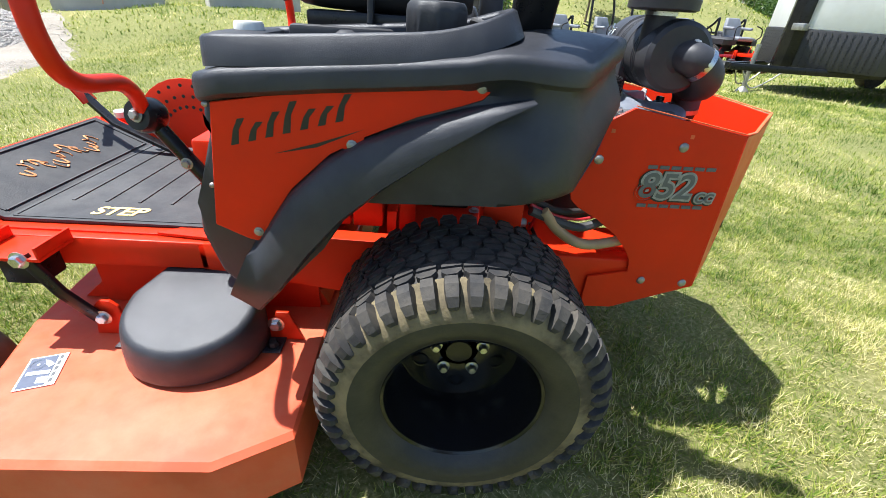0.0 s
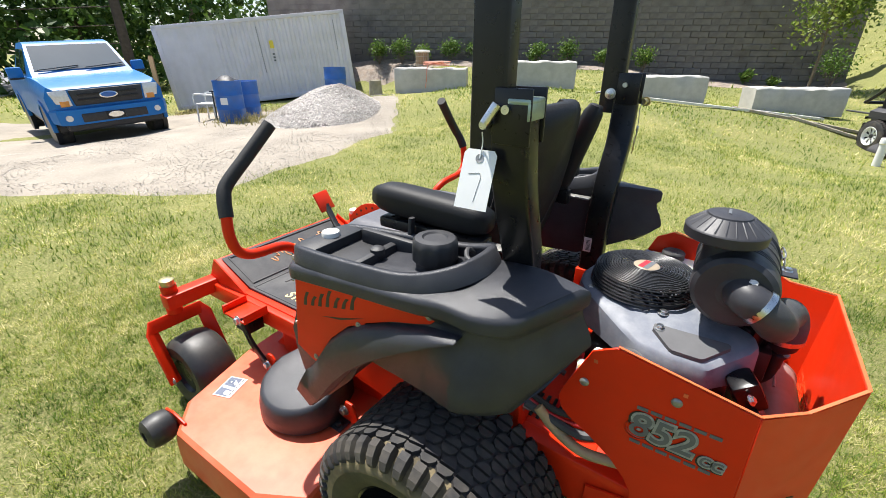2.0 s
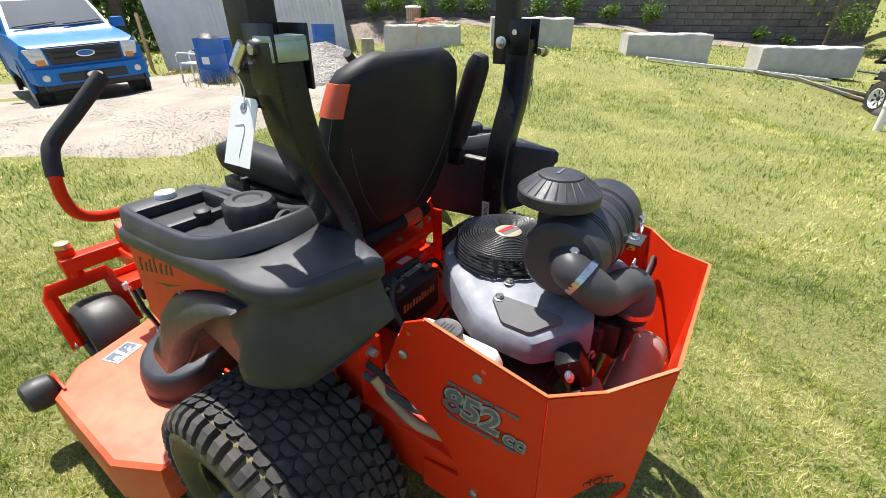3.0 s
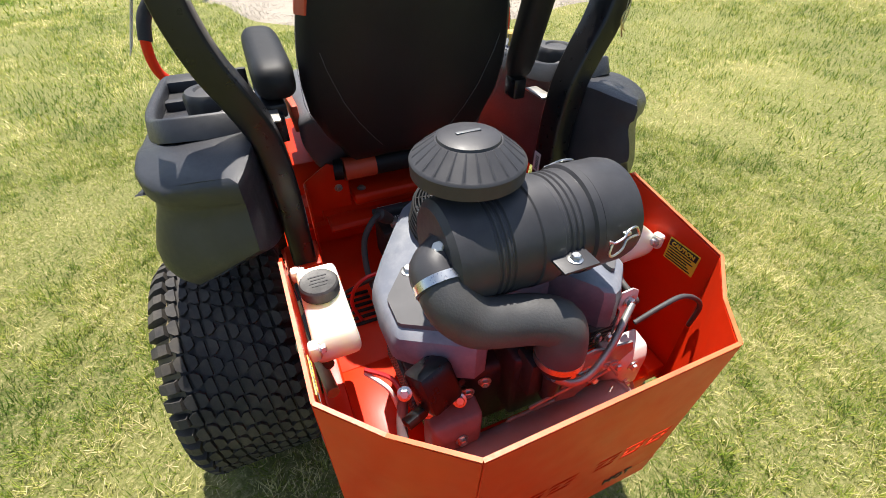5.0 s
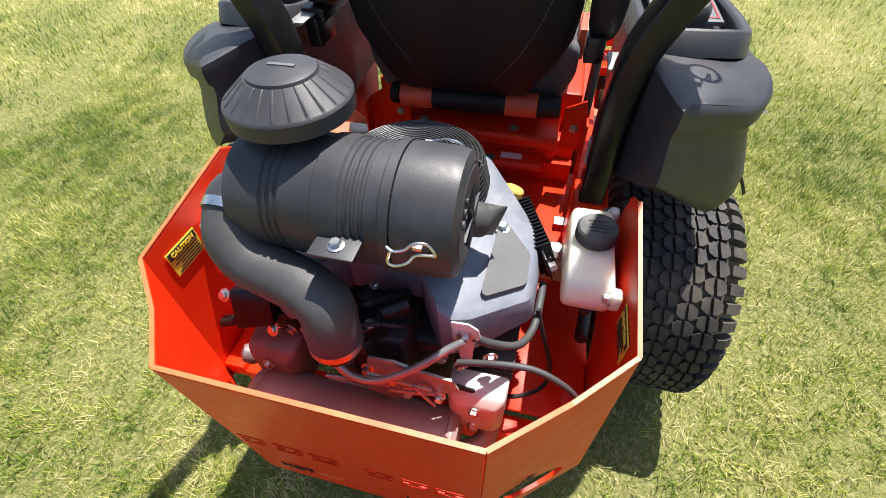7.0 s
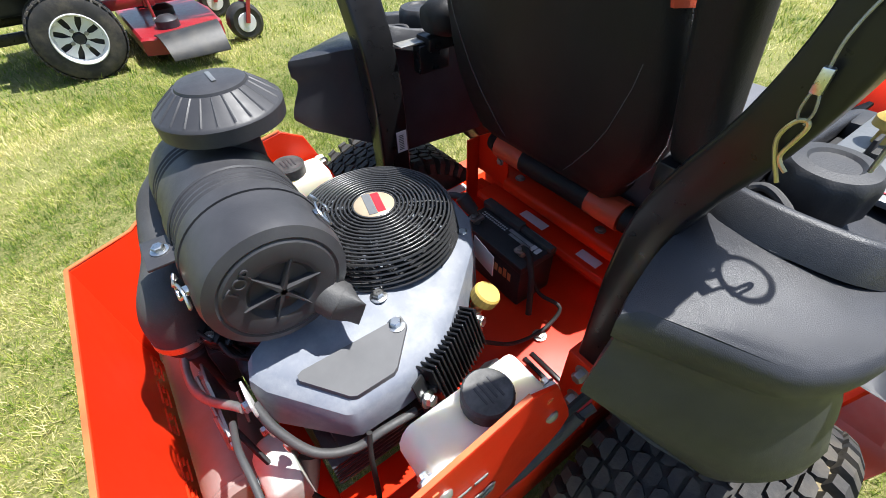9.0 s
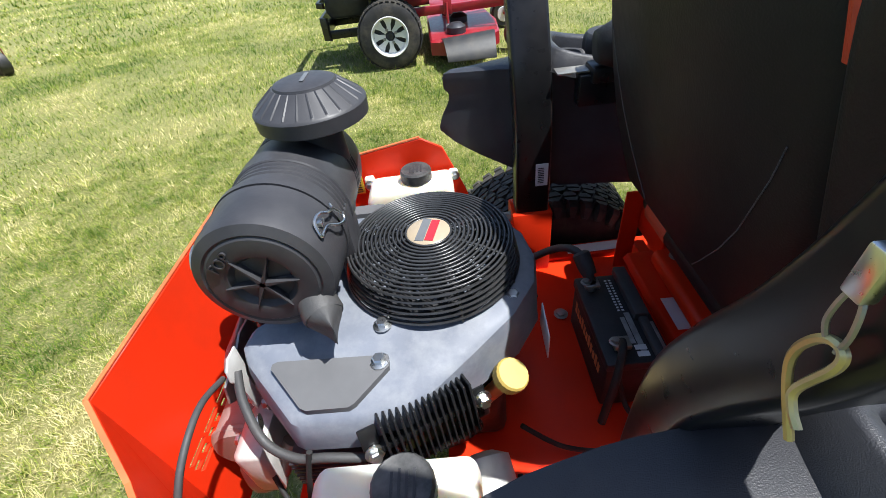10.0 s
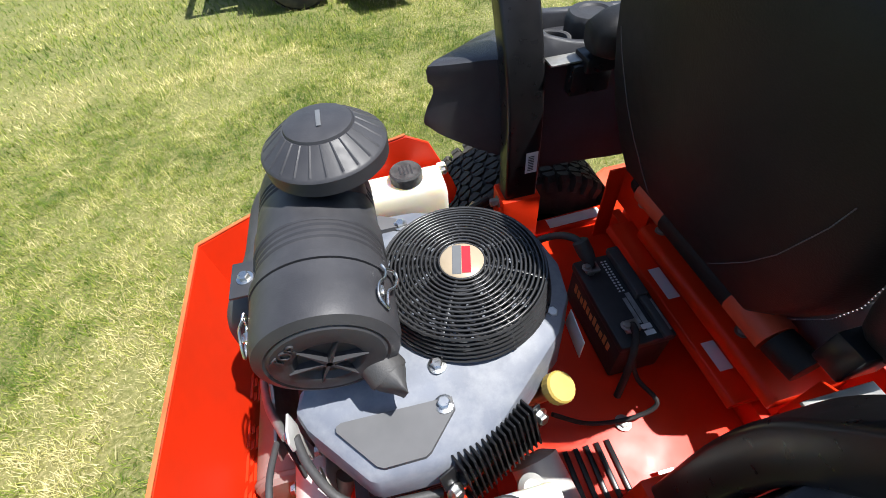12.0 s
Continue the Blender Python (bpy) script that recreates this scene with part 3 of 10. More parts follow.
def drive_wheel(side):
    """A wide turf tyre on a deep black rim; side -1 is the left wheel."""
    hub = new("drive_wheel")
    hub.parent = mower
    m = pose(0.012, 0, 0.302) @ Matrix(((1, 0, 0, 0), (0, 0, side, 0), (0, -side, 0, 0), (0, 0, 0, 1)))
    # profile across the tyre: radius against the distance out from the mower's middle
    bm = bmesh.new()
    prof = [(0.166, 0.415), (0.20, 0.402), (0.245, 0.405), (0.272, 0.418), (0.287, 0.44), (0.2915, 0.50), (0.292, 0.545),
            (0.2915, 0.60), (0.287, 0.65), (0.270, 0.678)]
    lathe(bm, prof, m, 64, cap=False)
    part("carcass", bm, RUBBER, hub)
    bm = bmesh.new()
    lathe(bm, [(0.229, 0.699), (0.213, 0.6985), (0.200, 0.6965), (0.182, 0.686), (0.166, 0.672), (0.160, 0.664), (0.158, 0.655)], m, 64, cap=False)
    part("bead_wall", bm, SMOOTH_RUBBER, hub)
    bm = bmesh.new()
    lathe(bm, [(0.2885, 0.648), (0.272, 0.679), (0.259, 0.6905), (0.240, 0.6985), (0.228, 0.6992)], m, 64, cap=False)
    part("sidewall", bm, MUDDY_RUBBER, hub, "black rubber sidewall caked with dry mud")
    # tread lugs in five staggered rows, each split by a slanting slit, the outermost folded over the shoulder
    bm = bmesh.new()
    rng = random.Random(5 + side)
    count = 44
    rows = [(0.443 + 0.047 * k, k % 2) for k in range(5)]

    def lug(a, mid, top):
        """An eight-sided knob in two halves."""
        w, h, c = 0.0228, 0.065, 0.5
        for halfway in (((-h * c, -w), (h * c, -w), (h, -w * c), (h, -0.004), (-h, -0.0035), (-h, -w * c)), ((-h, 0.0025), (h, 0.002), (h, w * c), (h * c, w), (-h * c, w), (-h, w * c))):
            ca, cw = sum(p[0] for p in halfway) / 6, sum(p[1] for p in halfway) / 6
            loft(bm, [[m @ Vector((rr * math.cos(a + ca + (da - ca) * sh), rr * math.sin(a + ca + (da - ca) * sh), mid + cw + (dw - cw) * sh + 0.12 * (da + ca) * 0.3)) for da, dw in halfway] for rr, sh in ((0.285, 1.0), (top, 0.93))])

    for i in range(count):
        for w, odd in rows:
            lug((i + 0.5 * odd) * 2 * math.pi / count + rng.uniform(-0.004, 0.004), w, 0.2995 + rng.uniform(-0.001, 0.001))
    part("tread", bm, RUBBER, hub, "worn black turf tread blocks", 25)
    bm = bmesh.new()
    for i in range(count):
        for out in (1, -1):
            a = i * 2 * math.pi / count
            prof = [(0.301, 0.660), (0.297, 0.678), (0.281, 0.695), (0.264, 0.7015), (0.255, 0.700)] if out == 1 else \
                   [(0.301, 0.420), (0.290, 0.404), (0.262, 0.396)]
            inner = [(0.284, 0.655), (0.276, 0.668), (0.266, 0.682), (0.256, 0.690), (0.250, 0.693)] if out == 1 else \
                    [(0.282, 0.425), (0.270, 0.415), (0.255, 0.405)]
            halves = [0.046, 0.050, 0.047, 0.040, 0.026] if out == 1 else [0.046, 0.045, 0.03]
            rings = []
            for (r1, h1), (r0, h0), half in zip(prof, inner, halves):
                rings.append([m @ Vector((r * math.cos(a + d), r * math.sin(a + d), h)) for r, h, d in
                              ((r0, h0, -half * 1.1), (r1, h1, -half * 0.8), (r1, h1, half * 0.8), (r0, h0, half * 1.1))])
            loft(bm, rings)
    part("shoulder_tread", bm, RUBBER, hub, "grey scuffed shoulder lugs", 25)
    bm = bmesh.new()
    lathe(bm, [(0.166, 0.652), (0.170, 0.668), (0.166, 0.674), (0.160, 0.670), (0.156, 0.655), (0.154, 0.62), (0.146, 0.60), (0.144, 0.545),
               (0.136, 0.528), (0.10, 0.522), (0.07, 0.527), (0.045, 0.520), (0.032, 0.520), (0.030, 0.528), (0.0, 0.528)], m, 56, cap=False)
    for k in range(5):
        a = radians(72 * k - 90 + 216)
        hm = m @ pose(0.092 * math.cos(a), 0.092 * math.sin(a), 0.523)
        lathe(bm, [(0.020, 0.0), (0.0185, 0.005), (0.0155, 0.0045), (0.0145, 0.0)], hm, 20, cap=False)
    part("rim", bm, GLOSS_BLACK, hub, "gloss black deep-dish steel rim")
    for k in range(5):
        a = radians(72 * k - 90 + 180)
        bm = bmesh.new()
        p = Vector((0.057 * math.cos(a), 0.057 * math.sin(a), 0.526))
        hex_bolt(bm, m @ p, (m.to_3x3() @ Vector((0, 0, 1))), 0.0105, 0.016)
        part("lug_nut", bm, ZINC, hub, "zinc lug nut")
    bm = bmesh.new()
    tube(bm, [m @ Vector((0.118, 0.075, 0.55)), m @ Vector((0.112, 0.072, 0.585))], 0.005, 8, 0)
    part("valve_stem", bm, GRIP, hub)
    return hub


for s in SIDES:
    drive_wheel(s)

# -- engine guard: bent plate round the back --
T = 0.006


def guard_side(side):
    """Side plate of the guard with its cut-away lower front corner."""
    y = 0.377 * side
    outline = [(0.236, 0.665), (0.247, 0.70), (0.292, 0.812), (0.338, 0.838), (0.59, 0.793), (0.602, 0.412), (0.41, 0.338), (0.33, 0.338), (0.33, 0.43), (0.428, 0.448),
               (0.425, 0.48), (0.405, 0.512), (0.37, 0.548), (0.318, 0.586), (0.266, 0.614), (0.246, 0.632)]
    bm = bmesh.new()
    prism(bm, outline, "y", y - T / 2, y + T / 2, 0.0012, 1)
    return part("side_plate", bm, ORANGE, mower, "orange powder-coated side plate of the engine guard")


def plate_between(a_top, b_top, a_bot, b_bot, mids=()):
    """A flat plate between two upright edges."""
    a_top, b_top, a_bot, b_bot = (Vector(v) for v in (a_top, b_top, a_bot, b_bot))
    n = (b_bot - a_bot).cross(a_top - a_bot).normalized() * T / 2
    ring = [a_bot, b_bot, b_top, *[Vector(v) for v in mids], a_top]
    bm = bmesh.new()
    lo, hi = [bm.verts.new(v - n) for v in ring], [bm.verts.new(v + n) for v in ring]
    fs = [bm.faces.new(lo[::-1]), bm.faces.new(hi)]
    for i in range(len(ring)):
        fs.append(bm.faces.new((lo[i], lo[(i + 1) % len(ring)], hi[(i + 1) % len(ring)], hi[i])))
    bevel(bm, fs, 0.0012, 1)
    return bm


def cut(ob, cutters):
    """Cuts holes through a plate with a boolean that is applied at once."""
    bm = bmesh.new()
    for f in cutters:
        f(bm)
    bmesh.ops.recalc_face_normals(bm, faces=bm.faces)
    me = bpy.data.meshes.new("hole")
    bm.to_mesh(me)
    bm.free()
    tool = new("hole", me)
    mod = ob.modifiers.new("holes", "BOOLEAN")
    mod.object, mod.operation, mod.solver = tool, "DIFFERENCE", "EXACT"
    bpy.context.view_layer.update()
    done = bpy.data.meshes.new_from_object(ob.evaluated_get(bpy.context.evaluated_depsgraph_get()))
    ob.modifiers.clear()
    ob.data = done
    bpy.data.objects.remove(tool)
    return ob


for s in SIDES:
    side_plate = guard_side(s)
    # panel across the corner with the oval exhaust hole
    bm = plate_between((0.59, 0.377 * s, 0.793), (0.752, 0.21 * s, 0.811), (0.602, 0.377 * s, 0.412), (0.737, 0.21 * s, 0.372), [(0.664, 0.301 * s, 0.782)])
    corner = part("corner_panel", bm, ORANGE, mower, "orange corner panel of the engine guard with an oval hole")
    mid = Vector((0.683, 0.278 * s, 0.472))
    out = Vector((0.164, 0.166 * s, 0)).normalized()
    along = Vector((0.166, -0.164 * s, 0.0)).normalized()

    def oval(bm, mid=mid, out=out, along=along):
        lo, hi = [], []
        for k in range(28):
            a = 2 * math.pi * k / 28
            p = mid + along * (0.078 * math.cos(a)) + Vector((0, 0, 0.043 * math.sin(a) + 0.012 * math.cos(a)))
            lo.append(p - out * 0.05)
            hi.append(p + out * 0.05)
        loft(bm, [lo, hi])

    cut(corner, [oval])
    lettering = words("HOT", 0.03, BLACK_PRINT, corner, plane_pose(mid + Vector((0, 0, 0.064)) + out * 0.0042, along * -s, (0, 0, 1)), label="cut-out HOT lettering")
    for x, z in ((0.462, 0.763), (0.467, 0.425), (0.574, 0.422), (0.287, 0.728)):
        bm = bmesh.new()
        round_bolt(bm, (x, s * 0.381, z), (0, s, 0), 0.0105)
        part("bolt", bm, DULL_ZINC, side_plate)
    bm = bmesh.new()
    for x, z in ((0.473, 0.786), (0.303, 0.79)):
        box(bm, (x - 0.004, s * 0.3805 - 0.0008, z - 0.004), (x + 0.004, s * 0.3805 + 0.0008, z + 0.004))
    part("hole_plug", bm, EDGE, side_plate)

bm = plate_between((0.752, -0.21, 0.811), (0.752, 0.21, 0.811), (0.737, -0.21, 0.372), (0.737, 0.21, 0.372))
rear_panel = part("rear_panel", bm, ORANGE, mower, "orange rear panel of the engine guard with cut-out shapes")
# the maker's name is only a row of slanted slots here
SLOTS = []
rng = random.Random(3)
for y0, w in ((-0.19, 0.052), (-0.125, 0.055), (-0.06, 0.052), (0.035, 0.048), (0.092, 0.048), (0.148, 0.05)):
    for k, (dz, h, a, b) in enumerate(((0.016, 0.010, 0.0, 1.0), (0.0, 0.012, 0.05, 0.38), (0.0, 0.012, 0.62, 0.95), (-0.016, 0.010, 0.0, 0.85))):
        SLOTS.append((y0 - 0.012 + w * a, y0 - 0.012 + w * b, 0.563 + dz - h / 2, 0.563 + dz + h / 2))


def slots(bm):
    for y0, y1, z0, z1 in SLOTS:
        lean = 0.008
        prism(bm, [(y0, z0), (y1, z0), (y1 + lean, z1), (y0 + lean, z1)], "x", 0.70, 0.80)


cut(rear_panel, [slots])
for y in (-0.13, 0.115):
    words("HOT", 0.032, BLACK_PRINT, rear_panel, plane_pose((0.7435, y, 0.437), (0, 1, 0), (0.03, 0, 1)), label="cut-out HOT lettering")
bm = bmesh.new()
for y in (-0.06, 0.19):
    box(bm, (0.7405, y - 0.03, 0.432), (0.743, y + 0.02, 0.440))
part("slot", bm, EDGE, rear_panel)
bm = bmesh.new()
rim_line = [(0.34, -0.377, 0.8415), (0.59, -0.377, 0.7965), (0.664, -0.301, 0.7855), (0.752, -0.21, 0.8145), (0.752, 0.21, 0.8145),
            (0.664, 0.301, 0.7855), (0.59, 0.377, 0.7965), (0.34, 0.377, 0.8415)]
for a, b in zip(rim_line, rim_line[1:]):
    sweep(bm, [a, b], [(-0.0031, -0.001), (0.0031, -0.001), (0.0031, 0.0008), (-0.0031, 0.0008)])
part("top_edge", bm, EDGE, mower, "bare orange-tan cut edge of the guard plate")

# engine size decal on both side plates: silver field, black figures, bars above and below
for s in SIDES:
    y = 0.3815 * s
    mid = 0.476
    decal = new("decal")
    decal.parent = mower
    decal["label"] = "distressed silver and black engine size decal"
    for text, size, dx, z in (("852", 0.084, 0.026 * s, 0.673), ("cc", 0.050, -0.068 * s, 0.656)):
        words(text, size, BLACK_PRINT, decal, plane_pose((mid + dx + 0.002 * s, y + 0.0002 * s, z - 0.002), (-s, 0, 0), (0, 0, 1)), name="figure_shadow", bold=0.0070 if text == "852" else 0.0046, shear=0.12)
        words(text, size * 0.98, SILVER_STICKER, decal, plane_pose((mid + dx, y + 0.0009 * s, z), (-s, 0, 0), (0, 0, 1)), bold=0.0058 if text == "852" else 0.0036, shear=0.12)
        words(text, size * 0.98, GREY_PRINT, decal, plane_pose((mid + dx, y + 0.0016 * s, z), (-s, 0, 0), (0, 0, 1)), name="figure_face", bold=0.0006 if text == "852" else 0.0, shear=0.12)
    bm = bmesh.new()
    for k in range(6):
        for z in (0.714, 0.624):
            x = mid - 0.078 + 0.026 * k
            box(bm, (x, y - 0.0006, z), (x + 0.021, y + 0.0006, z + 0.008))
            box(bm, (x + 0.004, y - 0.0009, z + 0.002), (x + 0.017, y + 0.0009, z + 0.006))
    part("decal_bar", bm, GREY_PRINT, decal)

# -- chassis --
bm = bmesh.new()
for s in SIDES:
    prism(bm, [(-0.62, 0.40), (-0.62, 0.47), (-0.30, 0.50), (0.60, 0.47), (0.60, 0.43), (0.40, 0.345), (-0.25, 0.345)], "y", 0.325 * s, 0.372 * s, 0.004)
part("frame_rail", bm, ORANGE, mower)
bm = bmesh.new()
box(bm, (-0.20, -0.325, 0.472), (0.33, 0.325, 0.480), 0.002)
box(bm, (0.33, -0.325, 0.472), (0.56, -0.20, 0.480), 0.002)
box(bm, (0.33, 0.20, 0.472), (0.56, 0.325, 0.480), 0.002)
box(bm, (0.56, -0.325, 0.40), (0.60, 0.325, 0.455), 0.003)
part("engine_deck", bm, ORANGE, mower, "orange steel pan under engine and battery")
for s in SIDES:
    bm = bmesh.new()
    for k in range(6):
        x = 0.10 + 0.021 * k
        box(bm, (x, 0.20 * s if s > 0 else -0.30, 0.481), (x + 0.010, 0.30 if s > 0 else -0.20, 0.486), 0.002)
    part("louvre", bm, SATIN_BLACK, mower)
    # upright ladder frames that carry the seat and the tanks
    bm = bmesh.new()
    inner, outer = (0.165, 0.285) if s < 0 else (0.255, 0.315)
    prism(bm, [(inner * s, 0.60), (outer * s, 0.60), (outer * s, 0.70), ((inner + 0.05) * s, 0.745), (inner * s, 0.72)], "x", -0.150, -0.145, 0.001)
    box(bm, (-0.145, outer * s - 0.003, 0.48), (-0.105, outer * s + 0.003, 0.70), 0.001)
    part("upright", bm, ORANGE, mower)
    bm = bmesh.new()
    hex_bolt(bm, (-0.145, (inner + 0.03) * s, 0.665), (1, 0, 0), 0.008)
    part("bolt", bm, DULL_ZINC, mower)
# beam under the seat and the pan it rests on
bm = bmesh.new()
prism(bm, [(-0.26, 0.604), (-0.128, 0.604), (-0.121, 0.612), (-0.121, 0.630), (-0.129, 0.640), (-0.26, 0.644)], "y", -0.156, 0.250, 0.004)
box(bm, (-0.178, -0.25, 0.50), (-0.170, 0.25, 0.606), 0.001)
prism(bm, [(-0.175, 0.48), (-0.155, 0.48), (-0.150, 0.545), (-0.175, 0.545)], "y", -0.30, 0.30)
prism(bm, [(-0.178, 0.540), (-0.108, 0.540), (-0.103, 0.548), (-0.112, 0.562), (-0.178, 0.562)], "y", -0.24, 0.22, 0.003)
part("seat_beam", bm, ORANGE, mower, "orange folded steel beam under the seat")
bm = bmesh.new()
box(bm, (-0.62, -0.30, 0.50), (-0.265, 0.30, 0.70), 0.01)
box(bm, (-0.26, -0.30, 0.50), (-0.185, 0.30, 0.60), 0.006)
part("seat_pan", bm, ORANGE, mower)
bm = bmesh.new()
for y, l in ((-0.09, 0.082), (0.10, 0.06)):
    box(bm, (-0.153, y, 0.5622), (-0.126, y + l, 0.5632))
part("sticker", bm, WHITE_STICKER, mower)
bm = bmesh.new()
for y in (-0.16, 0.16):
    hex_bolt(bm, (-0.155, y * 0.8, 0.642), (0, 0, 1), 0.009)
    hex_bolt(bm, (0.06, y + 0.02, 0.484), (0, 0, 1), 0.011)
part("bolt", bm, DULL_ZINC, mower)

# wheel motor and hydraulic hose beside the left rail
for s in SIDES:
    bm = bmesh.new()
    lathe(bm, [(0.0, 0.30), (0.075, 0.30), (0.085, 0.34), (0.085, 0.40), (0.06, 0.42), (0.05, 0.52)], pose(0.012, 0, 0.302) @ Matrix(((1, 0, 0, 0), (0, 0, s, 0), (0, -s, 0, 0), (0, 0, 0, 1))), 24)
    part("wheel_motor", bm, ENGINE_DARK, mower)
    bm = bmesh.new()
    tube(bm, [(0.19, 0.375 * s, 0.60), (0.24, 0.368 * s, 0.545), (0.31, 0.362 * s, 0.510), (0.40, 0.352 * s, 0.52)], 0.013, 10)
    part("hydraulic_hose", bm, TAN_HOSE if s < 0 else HOSE, mower, "tan hydraulic hose" if s < 0 else "")
    for k, (mat, r) in enumerate(((HOSE, 0.011), (RED_WIRE, 0.004), (GRIP, 0.008))):
        bm = bmesh.new()
        dz = 0.012 * k
        tube(bm, [(0.16, (0.378 - 0.006 * k) * s, 0.60 + dz), (0.23, (0.366 - 0.004 * k) * s, 0.57 + dz), (0.30, (0.358 - 0.01 * k) * s, 0.555 + 1.4 * dz), (0.38, 0.345 * s, 0.59 + dz)], r, 8)
        part("hose" if k != 1 else "wire", bm, mat, mower)

# -- floor pan, front frame and casters --
bm = bmesh.new()
prism(bm, [(-1.335, 0.40), (-1.335, 0.475), (-1.10, 0.475), (-0.60, 0.472), (-0.60, 0.40)], "y", -0.372, -0.325, 0.004)
prism(bm, [(-1.335, 0.40), (-1.335, 0.475), (-1.10, 0.475), (-0.60, 0.472), (-0.60, 0.40)], "y", 0.325, 0.372, 0.004)
box(bm, (-1.335, -0.56, 0.435), (-1.275, 0.56, 0.495), 0.004)
part("front_frame", bm, ORANGE, mower, "orange square-tube front frame")
bm = bmesh.new()
PAN = [(-0.50, 0.478), (-1.10, 0.478), (-1.29, 0.572), (-1.292, 0.566), (-1.10, 0.468), (-0.50, 0.468)]
prism(bm, PAN, "y", -0.345, 0.345, 0.001)
for s in SIDES:
    prism(bm, [(-1.335, 0.475), (-1.27, 0.585), (-1.075, 0.482), (-1.075, 0.470), (-1.335, 0.470)], "y", 0.346 * s, 0.352 * s)
    prism(bm, [(-0.72, 0.346 * s), (-0.50, 0.372 * s), (-0.50, 0.30 * s), (-0.60, 0.25 * s)], "z", 0.476, 0.482)
part("floor_pan", bm, ORANGE, mower, "orange steel foot pan")
MATP = [(-0.53, 0.4795), (-1.098, 0.4795), (-1.278, 0.5685), (-1.2755, 0.5755), (-1.096, 0.4875), (-0.53, 0.4875)]
bm = bmesh.new()
prism(bm, MATP, "y", -0.315, 0.315, 0.002, 1)
mat = part("floor_mat", bm, MAT, mower, "dusty black rubber floor mat with moulded ribs")
for k in range(5):
    bm = bmesh.new()
    x = -1.02 + 0.085 * k
    box(bm, (x, -0.20, 0.4875), (x + 0.008, 0.25, 0.4905), 0.001)
    part("rib", bm, MAT, mat)
bm = bmesh.new()
for a, b in (((-1.085, -0.30), (-0.56, -0.30)), ((-1.085, 0.30), (-0.56, 0.30)), ((-1.085, -0.30), (-1.085, 0.30)), ((-0.56, -0.30), (-0.56, 0.30))):
    sweep(bm, [(*a, 0.4882), (*b, 0.4882)], rect(0.007, 0.003, 0.001))
sl = Vector((-0.18, 0, 0.089)).normalized()
for d0, d1, y0, y1 in ((0.015, 0.185, -0.29, -0.29), (0.015, 0.185, 0.29, 0.29), (0.015, 0.015, -0.29, 0.29), (0.185, 0.185, -0.29, 0.29)):
    p0, p1 = Vector((-1.096, y0, 0.489)) + sl * d0, Vector((-1.096, y1, 0.489)) + sl * d1
    sweep(bm, [p0, p1], rect(0.007, 0.003, 0.001))
part("bead", bm, MAT, mat)
words("STEP", 0.062, GOLD_PRINT, mat, plane_pose((-0.86, -0.258, 0.4885), (1, 0, 0), (0, 1, 0)), bold=0.002, label="worn gold STEP lettering", shear=0.1)
# the maker's logo: a cluster of plain orange strokes
bm = bmesh.new()
rng = random.Random(11)
lm = plane_pose(Vector((-1.096, 0.02, 0.4895)) + sl * 0.10, (0, -1, 0), (-0.18, 0, 0.089))
for k in range(16):
    u = -0.15 + 0.02 * k + rng.uniform(-0.006, 0.006)
    v = rng.uniform(-0.012, 0.012) + 0.02 * math.cos(k)
    pts = [lm @ Vector((u + 0.012 * math.cos(a + k), v + 0.018 * math.sin(1.3 * a + k), 0.0005)) for a in (0, 1.2, 2.4, 3.4)]
    sweep(bm, smooth_line(pts, 3), rect(0.006, 0.002, 0.0005))
part("logo_stroke", bm, ORANGE_PRINT, mat, "faded orange logo strokes")

